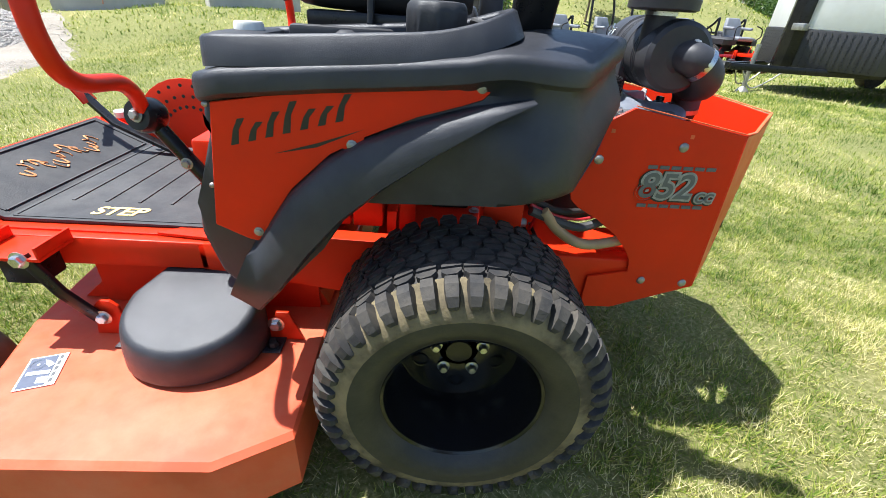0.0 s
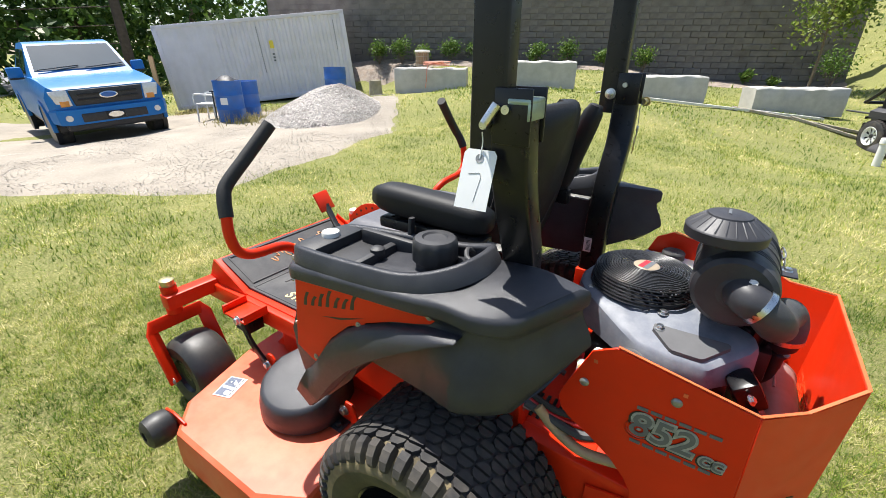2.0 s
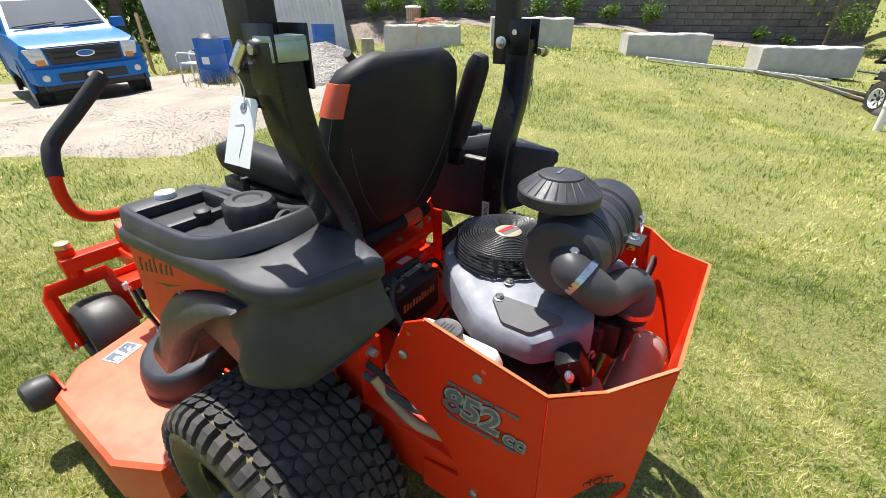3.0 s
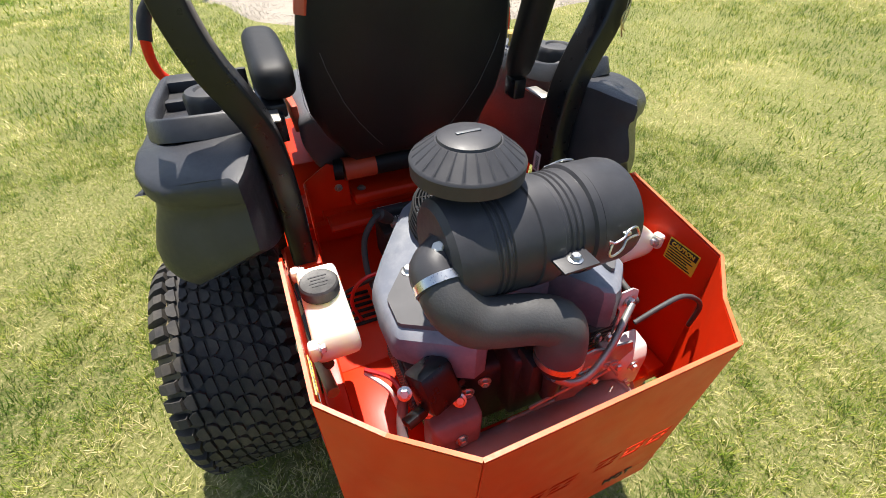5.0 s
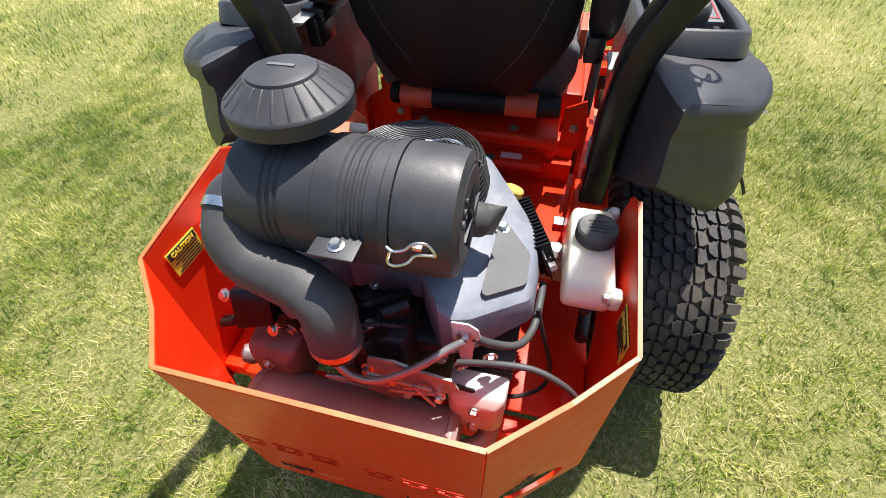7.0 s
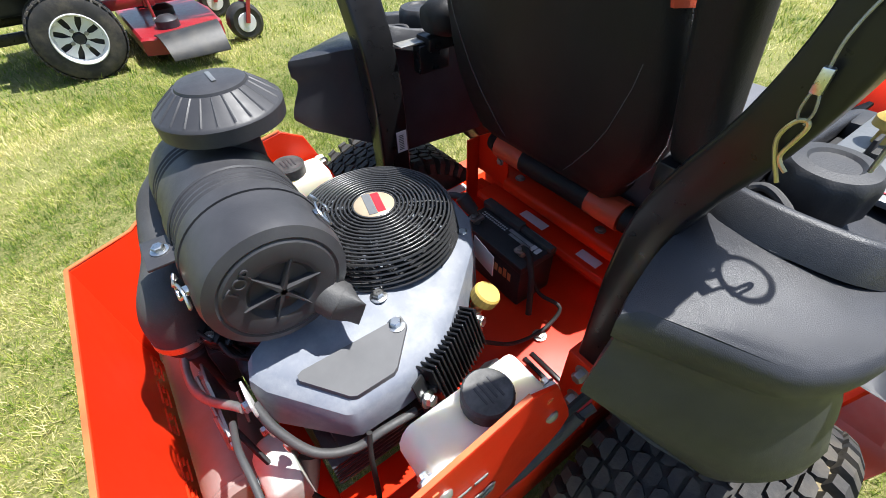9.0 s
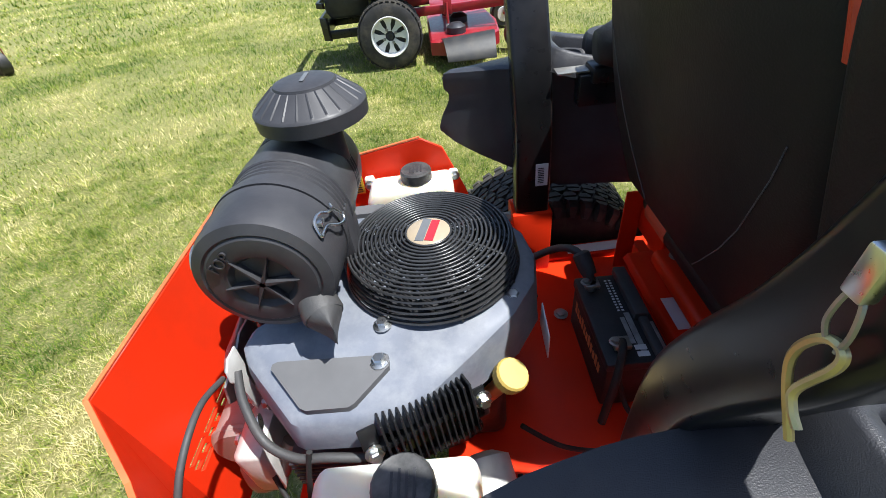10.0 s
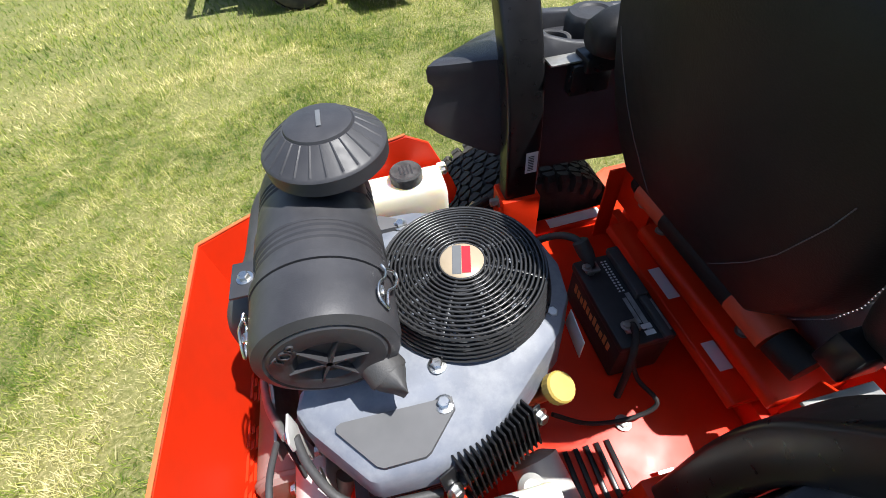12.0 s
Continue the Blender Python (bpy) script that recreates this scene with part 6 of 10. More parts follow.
bm = bmesh.new()
roofed = lambda drop, grow: [(x, y_, 0.803 - 0.34 * max(0.0, abs(y_) - 0.115) - drop) for x, y_, _ in shroud_ring(0, grow)]  # noqa: E731
loft(bm, [shroud_ring(0.712, 0.004), shroud_ring(0.735, 0.002), roofed(0.020, 0.0), roofed(0.006, -0.004), roofed(0.0, -0.014), roofed(0.0, -0.045), roofed(0.0, -0.085), roofed(-0.003, -0.12)])
part("shroud", bm, ENGINE_GREY, engine, "blue-grey moulded engine shroud with light dust", 32)
for s in SIDES:
    bm = bmesh.new()
    pts = [(0.380, 0.166), (0.528, 0.163), (0.535, 0.166), (0.536, 0.172), (0.492, 0.221), (0.484, 0.225), (0.430, 0.225), (0.422, 0.221), (0.379, 0.180)]
    lo = [(x, y * s, 0.801 - 0.34 * (y - 0.115)) for x, y in pts]
    hi = [(x, y * s, 0.8125 - 0.34 * (y - 0.115)) for x, y in pts]
    loft(bm, [lo, hi])
    part("shroud_panel", bm, BADGE_GREY, engine, "grey recessed shroud panel")
    bm = bmesh.new()
    hex_bolt(bm, (0.392, 0.172 * s, 0.790), (0, 0, 1), 0.009, 0.010)
    hex_bolt(bm, (0.389, 0.122 * s, 0.803), (0, 0, 1), 0.009, 0.010)
    hex_bolt(bm, (0.205, 0.085 * s, 0.795), (0, 0, 1), 0.009, 0.010)
    part("bolt", bm, ZINC, engine)
    # cylinder head, valve cover and fins below the shroud
    bm = bmesh.new()
    box(bm, (0.41, min(0.10 * s, 0.222 * s), 0.56), (0.53, max(0.10 * s, 0.222 * s), 0.65), 0.006)
    part("cylinder", bm, ENGINE_DARK, engine)
    for k in range(6):
        bm = bmesh.new()
        box(bm, (0.39, min(0.10 * s, 0.228 * s), 0.575 + 0.012 * k), (0.55, max(0.10 * s, 0.228 * s), 0.580 + 0.012 * k), 0.001)
        part("cooling_fin", bm, ENGINE_DARK, engine)
    bm = bmesh.new()
    loft(bm, [[(0.585, 0.13 * s, 0.545), (0.585, 0.225 * s, 0.545), (0.585, 0.225 * s, 0.66), (0.585, 0.13 * s, 0.66)],
              [(0.625, 0.132 * s, 0.548), (0.625, 0.223 * s, 0.548), (0.625, 0.223 * s, 0.655), (0.625, 0.132 * s, 0.655)],
              [(0.64, 0.145 * s, 0.56), (0.64, 0.21 * s, 0.56), (0.64, 0.21 * s, 0.64), (0.64, 0.145 * s, 0.64)]])
    bevel(bm, bm.faces[:], 0.006, 2)
    # twin covers: the left one's shade is put into its darker colour
    part("valve_cover", bm, ALUMINIUM if s > 0 else DARKENED_CAST, engine, "bare cast valve cover" if s > 0 else "valve cover with the left side's shade in its grey", 50)
    bm = bmesh.new()
    for z in (0.575, 0.63):
        hex_bolt(bm, (0.64, 0.178 * s, z), (1, 0, 0), 0.008, 0.009)
    for yy, z in ((0.115, 0.69), (0.145, 0.675), (0.19, 0.70)):
        hex_bolt(bm, (0.592 - 0.25 * max(0, yy - 0.14), yy * s, z), (1, 0.3 * s, 0), 0.008, 0.009)
    part("bolt", bm, ZINC, engine)
bm = bmesh.new()
box(bm, (0.22, -0.13, 0.48), (0.56, 0.13, 0.66), 0.02)
lathe(bm, [(0.15, 0.482), (0.15, 0.60), (0.12, 0.64)], pose(0.36, 0, 0), 32)
box(bm, (0.52, -0.06, 0.55), (0.60, 0.06, 0.72), 0.01)
part("crankcase", bm, ENGINE_DARK, engine, "", 50)

# fan guard: rings, spokes and the fan below
guard = new("fan_guard")
guard.parent = engine
FC = Vector((0.318, 0.0, 0.0))
bm = bmesh.new()
ring_r = [0.034 + 0.0066 * k for k in range(14)]
for k, r in enumerate(ring_r):
    z = 0.8635 - 0.010 * (r / 0.125) ** 3
    sweep(bm, [FC + Vector((r * math.cos(a), r * math.sin(a), z)) for a in [2 * math.pi * i / 56 for i in range(56)]], circle(0.0019, 6), closed=True)
part("ring", bm, GUARD_BLACK, guard, "", 70)
bm = bmesh.new()
for k in range(6):
    r = 0.1245 + 0.0018 * k
    z = 0.851 - 0.0085 * k
    sweep(bm, [FC + Vector((r * math.cos(a), r * math.sin(a), z)) for a in [2 * math.pi * i / 56 for i in range(56)]], circle(0.0022, 5), closed=True)
part("side_ring", bm, GUARD_BLACK, guard, "", 70)
bm = bmesh.new()
for k in range(8):
    a = 2 * math.pi * k / 8 + 0.3
    d = Vector((math.cos(a), math.sin(a), 0))
    sweep(bm, [FC + d * 0.03 + Vector((0, 0, 0.861)), FC + d * 0.09 + Vector((0, 0, 0.858)), FC + d * 0.121 + Vector((0, 0, 0.851)), FC + d * 0.134 + Vector((0, 0, 0.803))], rect(0.004, 0.003, 0.001))
part("spoke", bm, GUARD_BLACK, guard)
bm = bmesh.new()
lathe(bm, [(0.0, 0.866), (0.030, 0.866), (0.0335, 0.8635), (0.0335, 0.859), (0, 0.859)], pose(*FC), 32)
badge = part("badge", bm, TAN_BADGE, guard, "round tan badge with a red and a black bar")
bm = bmesh.new()
bz = pose(FC.x, 0, 0, 0, 0, -14)
box(bm, (-0.013, -0.025, 0.8662), (0.0, 0.025, 0.8668), m=bz)
part("badge_bar", bm, RED_PRINT, badge)
bm = bmesh.new()
box(bm, (0.001, -0.027, 0.8662), (0.014, 0.027, 0.8668), m=bz)
part("badge_bar", bm, GREY_PRINT, badge)
bm = bmesh.new()
lathe(bm, [(0.05, 0.808), (0.125, 0.806), (0.125, 0.812), (0.05, 0.814)], pose(*FC), 40)
for k in range(22):
    a = 2 * math.pi * k / 22
    m = pose(FC.x, FC.y, 0.8225, 0, 0, math.degrees(a)) @ pose(0.085, 0, 0, 38, 0, 20)
    box(bm, (-0.035, -0.001, -0.011), (0.035, 0.001, 0.011), m=m)
lathe(bm, [(0.0, 0.842), (0.045, 0.842), (0.05, 0.83), (0.05, 0.808)], pose(*FC), 28)
part("cooling_fan", bm, DULL_PLASTIC, engine)
bm = bmesh.new()
rng = random.Random(8)
for k in range(260):
    a, r = rng.uniform(0, 6.28), rng.uniform(0.05, 0.118)
    lathe(bm, [(0.0022, 0), (0.0022, 0.0012), (0, 0.0012)], pose(FC.x + r * math.cos(a), FC.y + r * math.sin(a), 0.838), 6)
part("screen_hole", bm, ENGINE_GREY, engine)

# air filter canister lying across the engine
filt = new("air_filter")
filt.parent = engine
filt["label"] = "black cylindrical air filter housing"
CAN = Matrix.Translation((0.508, 0, 0.918)) @ Matrix(((1, 0, 0, 0), (0, 0, 1, 0), (0, -1, 0, 0), (0, 0, 0, 1)))
bm = bmesh.new()
prof = [(0.0, -0.168), (0.070, -0.168), (0.080, -0.160), (0.083, -0.140)]
for h in (-0.105, -0.095, -0.085, 0.005, 0.015, 0.025):
    prof += [(0.083, h - 0.004), (0.0805, h - 0.002), (0.0805, h + 0.001), (0.083, h + 0.003)]
prof += [(0.083, 0.045), (0.088, 0.048), (0.088, 0.060), (0.0, 0.060)]
lathe(bm, prof, CAN, 56)
part("body", bm, FILTER_BLACK, filt, "", 28)
bm = bmesh.new()
lathe(bm, [(0.080, 0.058), (0.0865, 0.062), (0.0855, 0.120), (0.082, 0.134), (0.070, 0.139), (0.067, 0.1375), (0.064, 0.140), (0.045, 0.1425), (0.040, 0.141), (0.034, 0.134), (0.0, 0.134)], CAN, 56)
lid = part("end_cap", bm, FILTER_BLACK, filt, "black end cap with a raised star", 28)
bm = bmesh.new()
for k in range(3):
    a = math.pi * k / 3 + 0.06
    d = Vector((math.cos(a), math.sin(a), 0))
    nrm = Vector((-d.y, d.x, 0))
    L = 0.048
    ring = [-d * L, nrm * 0.0030, d * L, nrm * -0.0030]
    loft(bm, [[CAN @ (p + Vector((0, 0, 0.134))) for p in ring], [CAN @ (p * 0.94 + Vector((0, 0, 0.1445))) for p in ring]])
part("star", bm, FILTER_BLACK, lid)
words("TOP", 0.020, FILTER_BLACK, lid, plane_pose((0.545, 0.1425, 0.953), (-0.75, 0, 0.66), (0.66, 0, 0.75)), depth=0.0014, label="raised TOP lettering")
bm = bmesh.new()
vm = aim((0.470, 0.112, 0.874), (-0.45, 0.78, -0.35))
lathe(bm, [(0.021, -0.03), (0.021, 0.016), (0.0255, 0.019), (0.0265, 0.040), (0.025, 0.044)], vm, 28)
rings = []
for z, a_, b_ in ((0.040, 0.0255, 0.0255), (0.050, 0.0262, 0.020), (0.062, 0.0275, 0.010), (0.072, 0.0285, 0.0028), (0.074, 0.0280, 0.0015)):
    rings.append([vm @ Vector((b_ * math.cos(a), a_ * math.sin(a), z)) for a in [2 * math.pi * k / 24 for k in range(24)]])
loft(bm, rings)
part("dust_valve", bm, HOSE, filt, "rubber dust ejector valve")
# clamp band with its mounting foot
bm = bmesh.new()
lathe(bm, [(0.0835, -0.040), (0.0855, -0.038), (0.0855, -0.006), (0.0835, -0.004)], CAN, 56, cap=False)
box(bm, (0.565, -0.030, 0.926), (0.624, 0.028, 0.930), 0.001)
box(bm, (0.425, -0.030, 0.80), (0.45, 0.028, 0.93), 0.004)
part("mounting_band", bm, FILTER_BLACK, filt)
bm = bmesh.new()
hex_bolt(bm, (0.605, 0.0, 0.930), (0, 0, 1), 0.0075, 0.009)
part("bolt", bm, ZINC, filt)
for turn_, mirror in ((0.0, 1), (-160.0, -1)):
    ca = lambda a, h, r=0.092: CAN @ Vector((r * math.cos(radians(turn_ + mirror * a)), r * math.sin(radians(turn_ + mirror * a)), h))  # noqa: E731
    bm = bmesh.new()
    tube(bm, [ca(-8, 0.064), ca(-12, 0.062, 0.094), ca(-10, 0.070, 0.096), ca(-13, 0.084, 0.097), ca(-18, 0.094, 0.095), ca(-18, 0.110, 0.092), ca(-9, 0.119, 0.090), ca(-8, 0.112, 0.089)], 0.0019, 8)
    tube(bm, [ca(-9, 0.066, 0.095), ca(0, 0.062, 0.097), ca(3, 0.070, 0.098), ca(-1, 0.086, 0.096), ca(-7, 0.096, 0.091), ca(-8, 0.116, 0.089)], 0.0019, 8)
    box(bm, (-0.004, -0.006, -0.003), (0.004, 0.006, 0.003), 0.001, m=Matrix.Translation(ca(-13, 0.097, 0.088)))
    part("wire_clip", bm, ZINC, filt, "bent wire clip")
# mushroom intake cap
bm = bmesh.new()
im = pose(0.466, -0.10, 0, 0, 0, 0)
lathe(bm, [(0.036, 0.94), (0.034, 1.01), (0.034, 1.02)], im, 28)
part("intake_neck", bm, FILTER_BLACK, filt)
bm = bmesh.new()
lathe(bm, [(0.035, 1.004), (0.037, 1.004), (0.037, 1.013), (0.035, 1.013)], im, 28, cap=False)
part("hose_clamp", bm, ZINC, filt)
bm = bmesh.new()
rings = []
for z, r, k in ((1.016, 0.034, 0), (1.014, 0.072, 0), (1.018, 0.080, 0), (1.038, 0.081, 0), (1.0405, 0.0795, 0), (1.0420, 0.0775, 0), (1.0428, 0.0762, 1), (1.0655, 0.0470, 1), (1.0665, 0.0455, 0), (1.0660, 0.0440, 0), (1.0695, 0.0425, 0), (1.0725, 0.034, 0), (1.074, 0.0, 0)):
    ring = []
    for i in range(240):
        a = 2 * math.pi * i / 240
        ridge = 0.0015 * k if (i % 10) == 0 else 0
        ring.append(im @ Vector((max(r, 0.0005) * math.cos(a), max(r, 0.0005) * math.sin(a), z + ridge)))
    rings.append(ring)
loft(bm, rings)
part("intake_cap", bm, FILTER_BLACK, filt, "black ribbed mushroom intake cap", 24)
bm = bmesh.new()
box(bm, (0.461, -0.118, 1.0735), (0.467, -0.082, 1.0752), 0.0005)
part("cap_bar", bm, GREY_PRINT, filt)
# outlet elbow and hose down to the carburettor
bm = bmesh.new()
lathe(bm, [(0.060, -0.03), (0.050, 0.0), (0.036, 0.012)], aim((0.515, -0.155, 0.918), (0.1, -1, 0.0)), 28)
tube(bm, [(0.520, -0.150, 0.922), (0.538, -0.178, 0.918), (0.562, -0.178, 0.906)], 0.038, 20)
part("outlet_elbow", bm, FILTER_BLACK, filt, "", 60)
bm = bmesh.new()
hex_bolt(bm, (0.535, -0.172, 0.950), (0.1, -0.3, 0.9), 0.009, 0.010)
part("bolt", bm, CAP_WHITE, filt)
bm = bmesh.new()
lathe(bm, [(0.0385, -0.006), (0.0405, -0.006), (0.0405, 0.007), (0.0385, 0.007)], aim((0.557, -0.177, 0.909), (0.85, 0.0, -0.45)), 28, cap=False)
lathe(bm, [(0.0365, -0.006), (0.0385, -0.006), (0.0385, 0.006), (0.0365, 0.006)], aim((0.642, -0.020, 0.774), (0.1, 0, -1)), 28, cap=False)
part("hose_clamp", bm, ZINC, filt, "bright hose clamp")
bm = bmesh.new()
tube(bm, [(0.553, -0.178, 0.912), (0.582, -0.172, 0.888), (0.598, -0.145, 0.862), (0.606, -0.10, 0.850), (0.616, -0.06, 0.846), (0.630, -0.026, 0.836), (0.640, -0.020, 0.81), (0.642, -0.020, 0.772)], 0.0375, 22)
part("intake_hose", bm, HOSE, engine, "thick black rubber intake hose", 70)
# carburettor, linkage plates, cables
bm = bmesh.new()
lathe(bm, [(0.0, 0.690), (0.013, 0.690), (0.014, 0.715), (0.018, 0.722), (0.018, 0.728), (0.012, 0.732), (0.030, 0.750), (0.035, 0.774)], pose(0.642, -0.020, 0), 24)
box(bm, (0.580, -0.050, 0.65), (0.628, 0.012, 0.735), 0.006)
tube(bm, [(0.642, -0.020, 0.70), (0.638, -0.016, 0.66), (0.620, 0.0, 0.62)], 0.012, 12)
part("carburettor", bm, DULL_PLASTIC, engine, "dark carburettor body")
cb = pose(0.588, 0.0, 0.752, 0, 12, 40)
bm = bmesh.new()
box(bm, (-0.048, -0.024, -0.030), (0.030, 0.024, 0.018), 0.005, m=cb)
box(bm, (-0.040, -0.034, -0.020), (-0.006, 0.034, 0.026), 0.004, m=cb)
box(bm, (0.008, -0.014, 0.010), (0.032, 0.016, 0.034), 0.004, m=cb)
lathe(bm, [(0.016, 0.0), (0.016, 0.012), (0.011, 0.014), (0.011, 0.026), (0, 0.028)], cb @ pose(-0.018, 0.008, 0.024), 18)
lathe(bm, [(0.018, -0.01), (0.018, 0.045), (0.012, 0.050), (0, 0.050)], cb @ pose(0.0, 0.02, 0.0, -90, 0, 0), 18)
lathe(bm, [(0.012, 0.0), (0.012, 0.05), (0.008, 0.054), (0, 0.054)], cb @ pose(-0.03, 0.028, -0.008, -90, 0, -20), 14)
for k in range(5):
    box(bm, (-0.044 + 0.016 * k, 0.023, -0.026), (-0.040 + 0.016 * k, 0.028, 0.014), 0.001, m=cb, seg=1)
part("choke_housing", bm, SATIN_BLACK, engine, "ribbed black carburettor housing")
bm = bmesh.new()
tube(bm, [cb @ Vector(p) for p in ((-0.03, -0.03, 0.03), (-0.01, -0.034, 0.045), (0.02, -0.02, 0.045), (0.03, 0.01, 0.036))], 0.003, 8)
tube(bm, [cb @ Vector(p) for p in ((0.028, 0.016, 0.026), (0.04, 0.04, 0.02), (0.03, 0.06, -0.01))], 0.0035, 8)
part("vacuum_tube", bm, GRIP, engine)
bm = bmesh.new()
for p in ((-0.034, -0.028, 0.026), (-0.034, 0.028, 0.026), (0.024, 0.0, 0.034), (0.02, -0.018, 0.018)):
    hex_bolt(bm, cb @ Vector(p), (0.1, 0, 1), 0.0055, 0.006)
part("bolt", bm, ZINC, engine)
bm = bmesh.new()
prism(bm, [(0.004, 0.625), (0.045, 0.612), (0.075, 0.640), (0.125, 0.665), (0.155, 0.695), (0.145, 0.722), (0.09, 0.728), (0.06, 0.742), (0.02, 0.738), (0.012, 0.70)], "x", 0.638, 0.642, 0.001)
prism(bm, [(-0.10, 0.56), (0.05, 0.55), (0.06, 0.60), (-0.08, 0.60)], "x", 0.625, 0.630, 0.001)
part("governor_plate", bm, DULL_ZINC, engine)
bm = bmesh.new()
for p in ((0.642, 0.015, 0.705), (0.642, 0.055, 0.69), (0.642, 0.10, 0.68), (0.642, 0.125, 0.665), (0.642, 0.075, 0.655)):
    hex_bolt(bm, p, (1, 0, 0.2), 0.007, 0.011)
part("bolt", bm, ZINC, engine)
bm = bmesh.new()
for a, b in (((0.655, 0.02, 0.715), (0.648, 0.115, 0.69)), ((0.65, -0.06, 0.66), (0.65, 0.05, 0.68)), ((0.655, 0.05, 0.675), (0.648, 0.12, 0.68)), ((0.652, 0.09, 0.70), (0.655, 0.12, 0.655))):
    tube(bm, [a, b], 0.003, 6, 0)
part("linkage_rod", bm, DULL_ZINC, engine)
# folded cable bracket: a flat plate with a flange along one side
bm = bmesh.new()
prism(bm, [(0.134, 0.802), (0.158, 0.804), (0.172, 0.794), (0.176, 0.776), (0.166, 0.758), (0.164, 0.690), (0.146, 0.690), (0.146, 0.752), (0.136, 0.764)], "x", 0.594, 0.5975, 0.0012)
part("cable_bracket", bm, ALUMINIUM, engine, "bare metal cable bracket")
bm = bmesh.new()
hex_bolt(bm, (0.5975, 0.155, 0.776), (1, 0.1, 0), 0.0085, 0.009)
hex_bolt(bm, (0.5975, 0.155, 0.706), (1, 0.1, 0), 0.0075, 0.009)
part("bolt", bm, ZINC, engine)
for k, (pts, r, mat) in enumerate((
        ([(0.655, -0.03, 0.735), (0.664, 0.0, 0.716), (0.662, 0.04, 0.715), (0.644, 0.09, 0.738), (0.618, 0.135, 0.766), (0.606, 0.155, 0.776)], 0.0062, DULL_ZINC),
        ([(0.594, 0.157, 0.776), (0.585, 0.190, 0.748), (0.558, 0.228, 0.714), (0.515, 0.247, 0.700), (0.47, 0.252, 0.705), (0.42, 0.254, 0.70)], 0.0065, HOSE),
        ([(0.627, 0.150, 0.752), (0.628, 0.20, 0.772), (0.625, 0.25, 0.773), (0.627, 0.292, 0.752), (0.628, 0.318, 0.718), (0.618, 0.335, 0.65)], 0.0046, HOSE),
        ([(0.635, 0.125, 0.700), (0.612, 0.185, 0.640), (0.575, 0.240, 0.575), (0.535, 0.283, 0.548), (0.516, 0.290, 0.590), (0.500, 0.262, 0.680), (0.49, 0.25, 0.72)], 0.0040, GRIP))):
    bm = bmesh.new()
    tube(bm, pts, r, 10, 8)
    part("cable", bm, mat, engine, "black control cable")
# oil cooler with fins, filler cap and filter
cooler = new("oil_cooler")
cooler.parent = engine
cm = plane_pose((0.332, 0.228, 0.724), (-0.103, -0.045, 0.0), (0.008, -0.025, 0.077))
for k in range(15):
    bm = bmesh.new()
    x = -0.062 + 0.0085 * k
    box(bm, (x, -0.035, -0.016), (x + 0.0035, 0.045, 0.016), 0.001, m=cm, seg=1)
    part("fin", bm, SATIN_BLACK, cooler)
bm = bmesh.new()
box(bm, (-0.068, -0.040, -0.008), (0.066, -0.030, 0.008), 0.002, m=cm)
box(bm, (-0.068, 0.002, -0.010), (0.066, 0.012, 0.010), 0.002, m=cm)
part("cooler_core", bm, SATIN_BLACK, cooler)
bm = bmesh.new()
box(bm, (-0.090, -0.02, -0.004), (-0.066, 0.04, 0.0), 0.002, m=cm)
box(bm, (0.064, -0.03, -0.004), (0.082, 0.02, 0.0), 0.002, m=cm)
part("cooler_bracket", bm, SATIN_BLACK, cooler)
bm = bmesh.new()
hex_bolt(bm, cm @ Vector((-0.078, 0.0, 0.001)), cm.to_3x3() @ Vector((0, 0, 1)), 0.009, 0.012)
hex_bolt(bm, cm @ Vector((0.075, 0.0, 0.001)), cm.to_3x3() @ Vector((0, 0, 1)), 0.009, 0.012)
part("bolt", bm, ZINC, cooler)
bm = bmesh.new()
om = aim((0.225, 0.165, 0.715), (-0.35, 0.25, 0.9))
lathe(bm, [(0.012, -0.12), (0.012, 0.0)], om, 14)
part("oil_filler_tube", bm, YELLOW_ZINC, engine)
bm = bmesh.new()
rings = []
for z, r in ((0.0, 0.021), (0.004, 0.0235), (0.020, 0.0235), (0.024, 0.021), (0.024, 0.0005)):
    rings.append([om @ Vector((r * (1 + 0.03 * (i % 2)) * math.cos(2 * math.pi * i / 44), r * (1 + 0.03 * (i % 2)) * math.sin(2 * math.pi * i / 44), z)) for i in range(44)])
loft(bm, rings)
part("oil_cap", bm, CAP_YELLOW, engine, "yellow knurled oil filler cap", 30)
bm = bmesh.new()
lathe(bm, [(0.0, -0.09), (0.036, -0.09), (0.040, -0.08), (0.040, 0.0), (0.02, 0.01)], aim((0.27, 0.225, 0.60), (0.2, -1, 0.3)), 24)
lathe(bm, [(0.02, 0.0), (0.02, 0.06), (0.012, 0.07)], aim((0.29, 0.26, 0.60), (0.1, 0.2, 1)), 16)
part("oil_filter", bm, ALUMINIUM, engine)
bm = bmesh.new()
prism(bm, [(0.055, 0.70), (0.115, 0.685), (0.115, 0.735), (0.06, 0.75)], "x", 0.1545, 0.1565, 0.0005)
st = part("warning_label", bm, WHITE_STICKER, engine, "white warning label with red print")
bm = bmesh.new()
box(bm, (0.152, 0.065, 0.705), (0.154, 0.105, 0.712))
part("label_bar", bm, RED_PRINT, st)
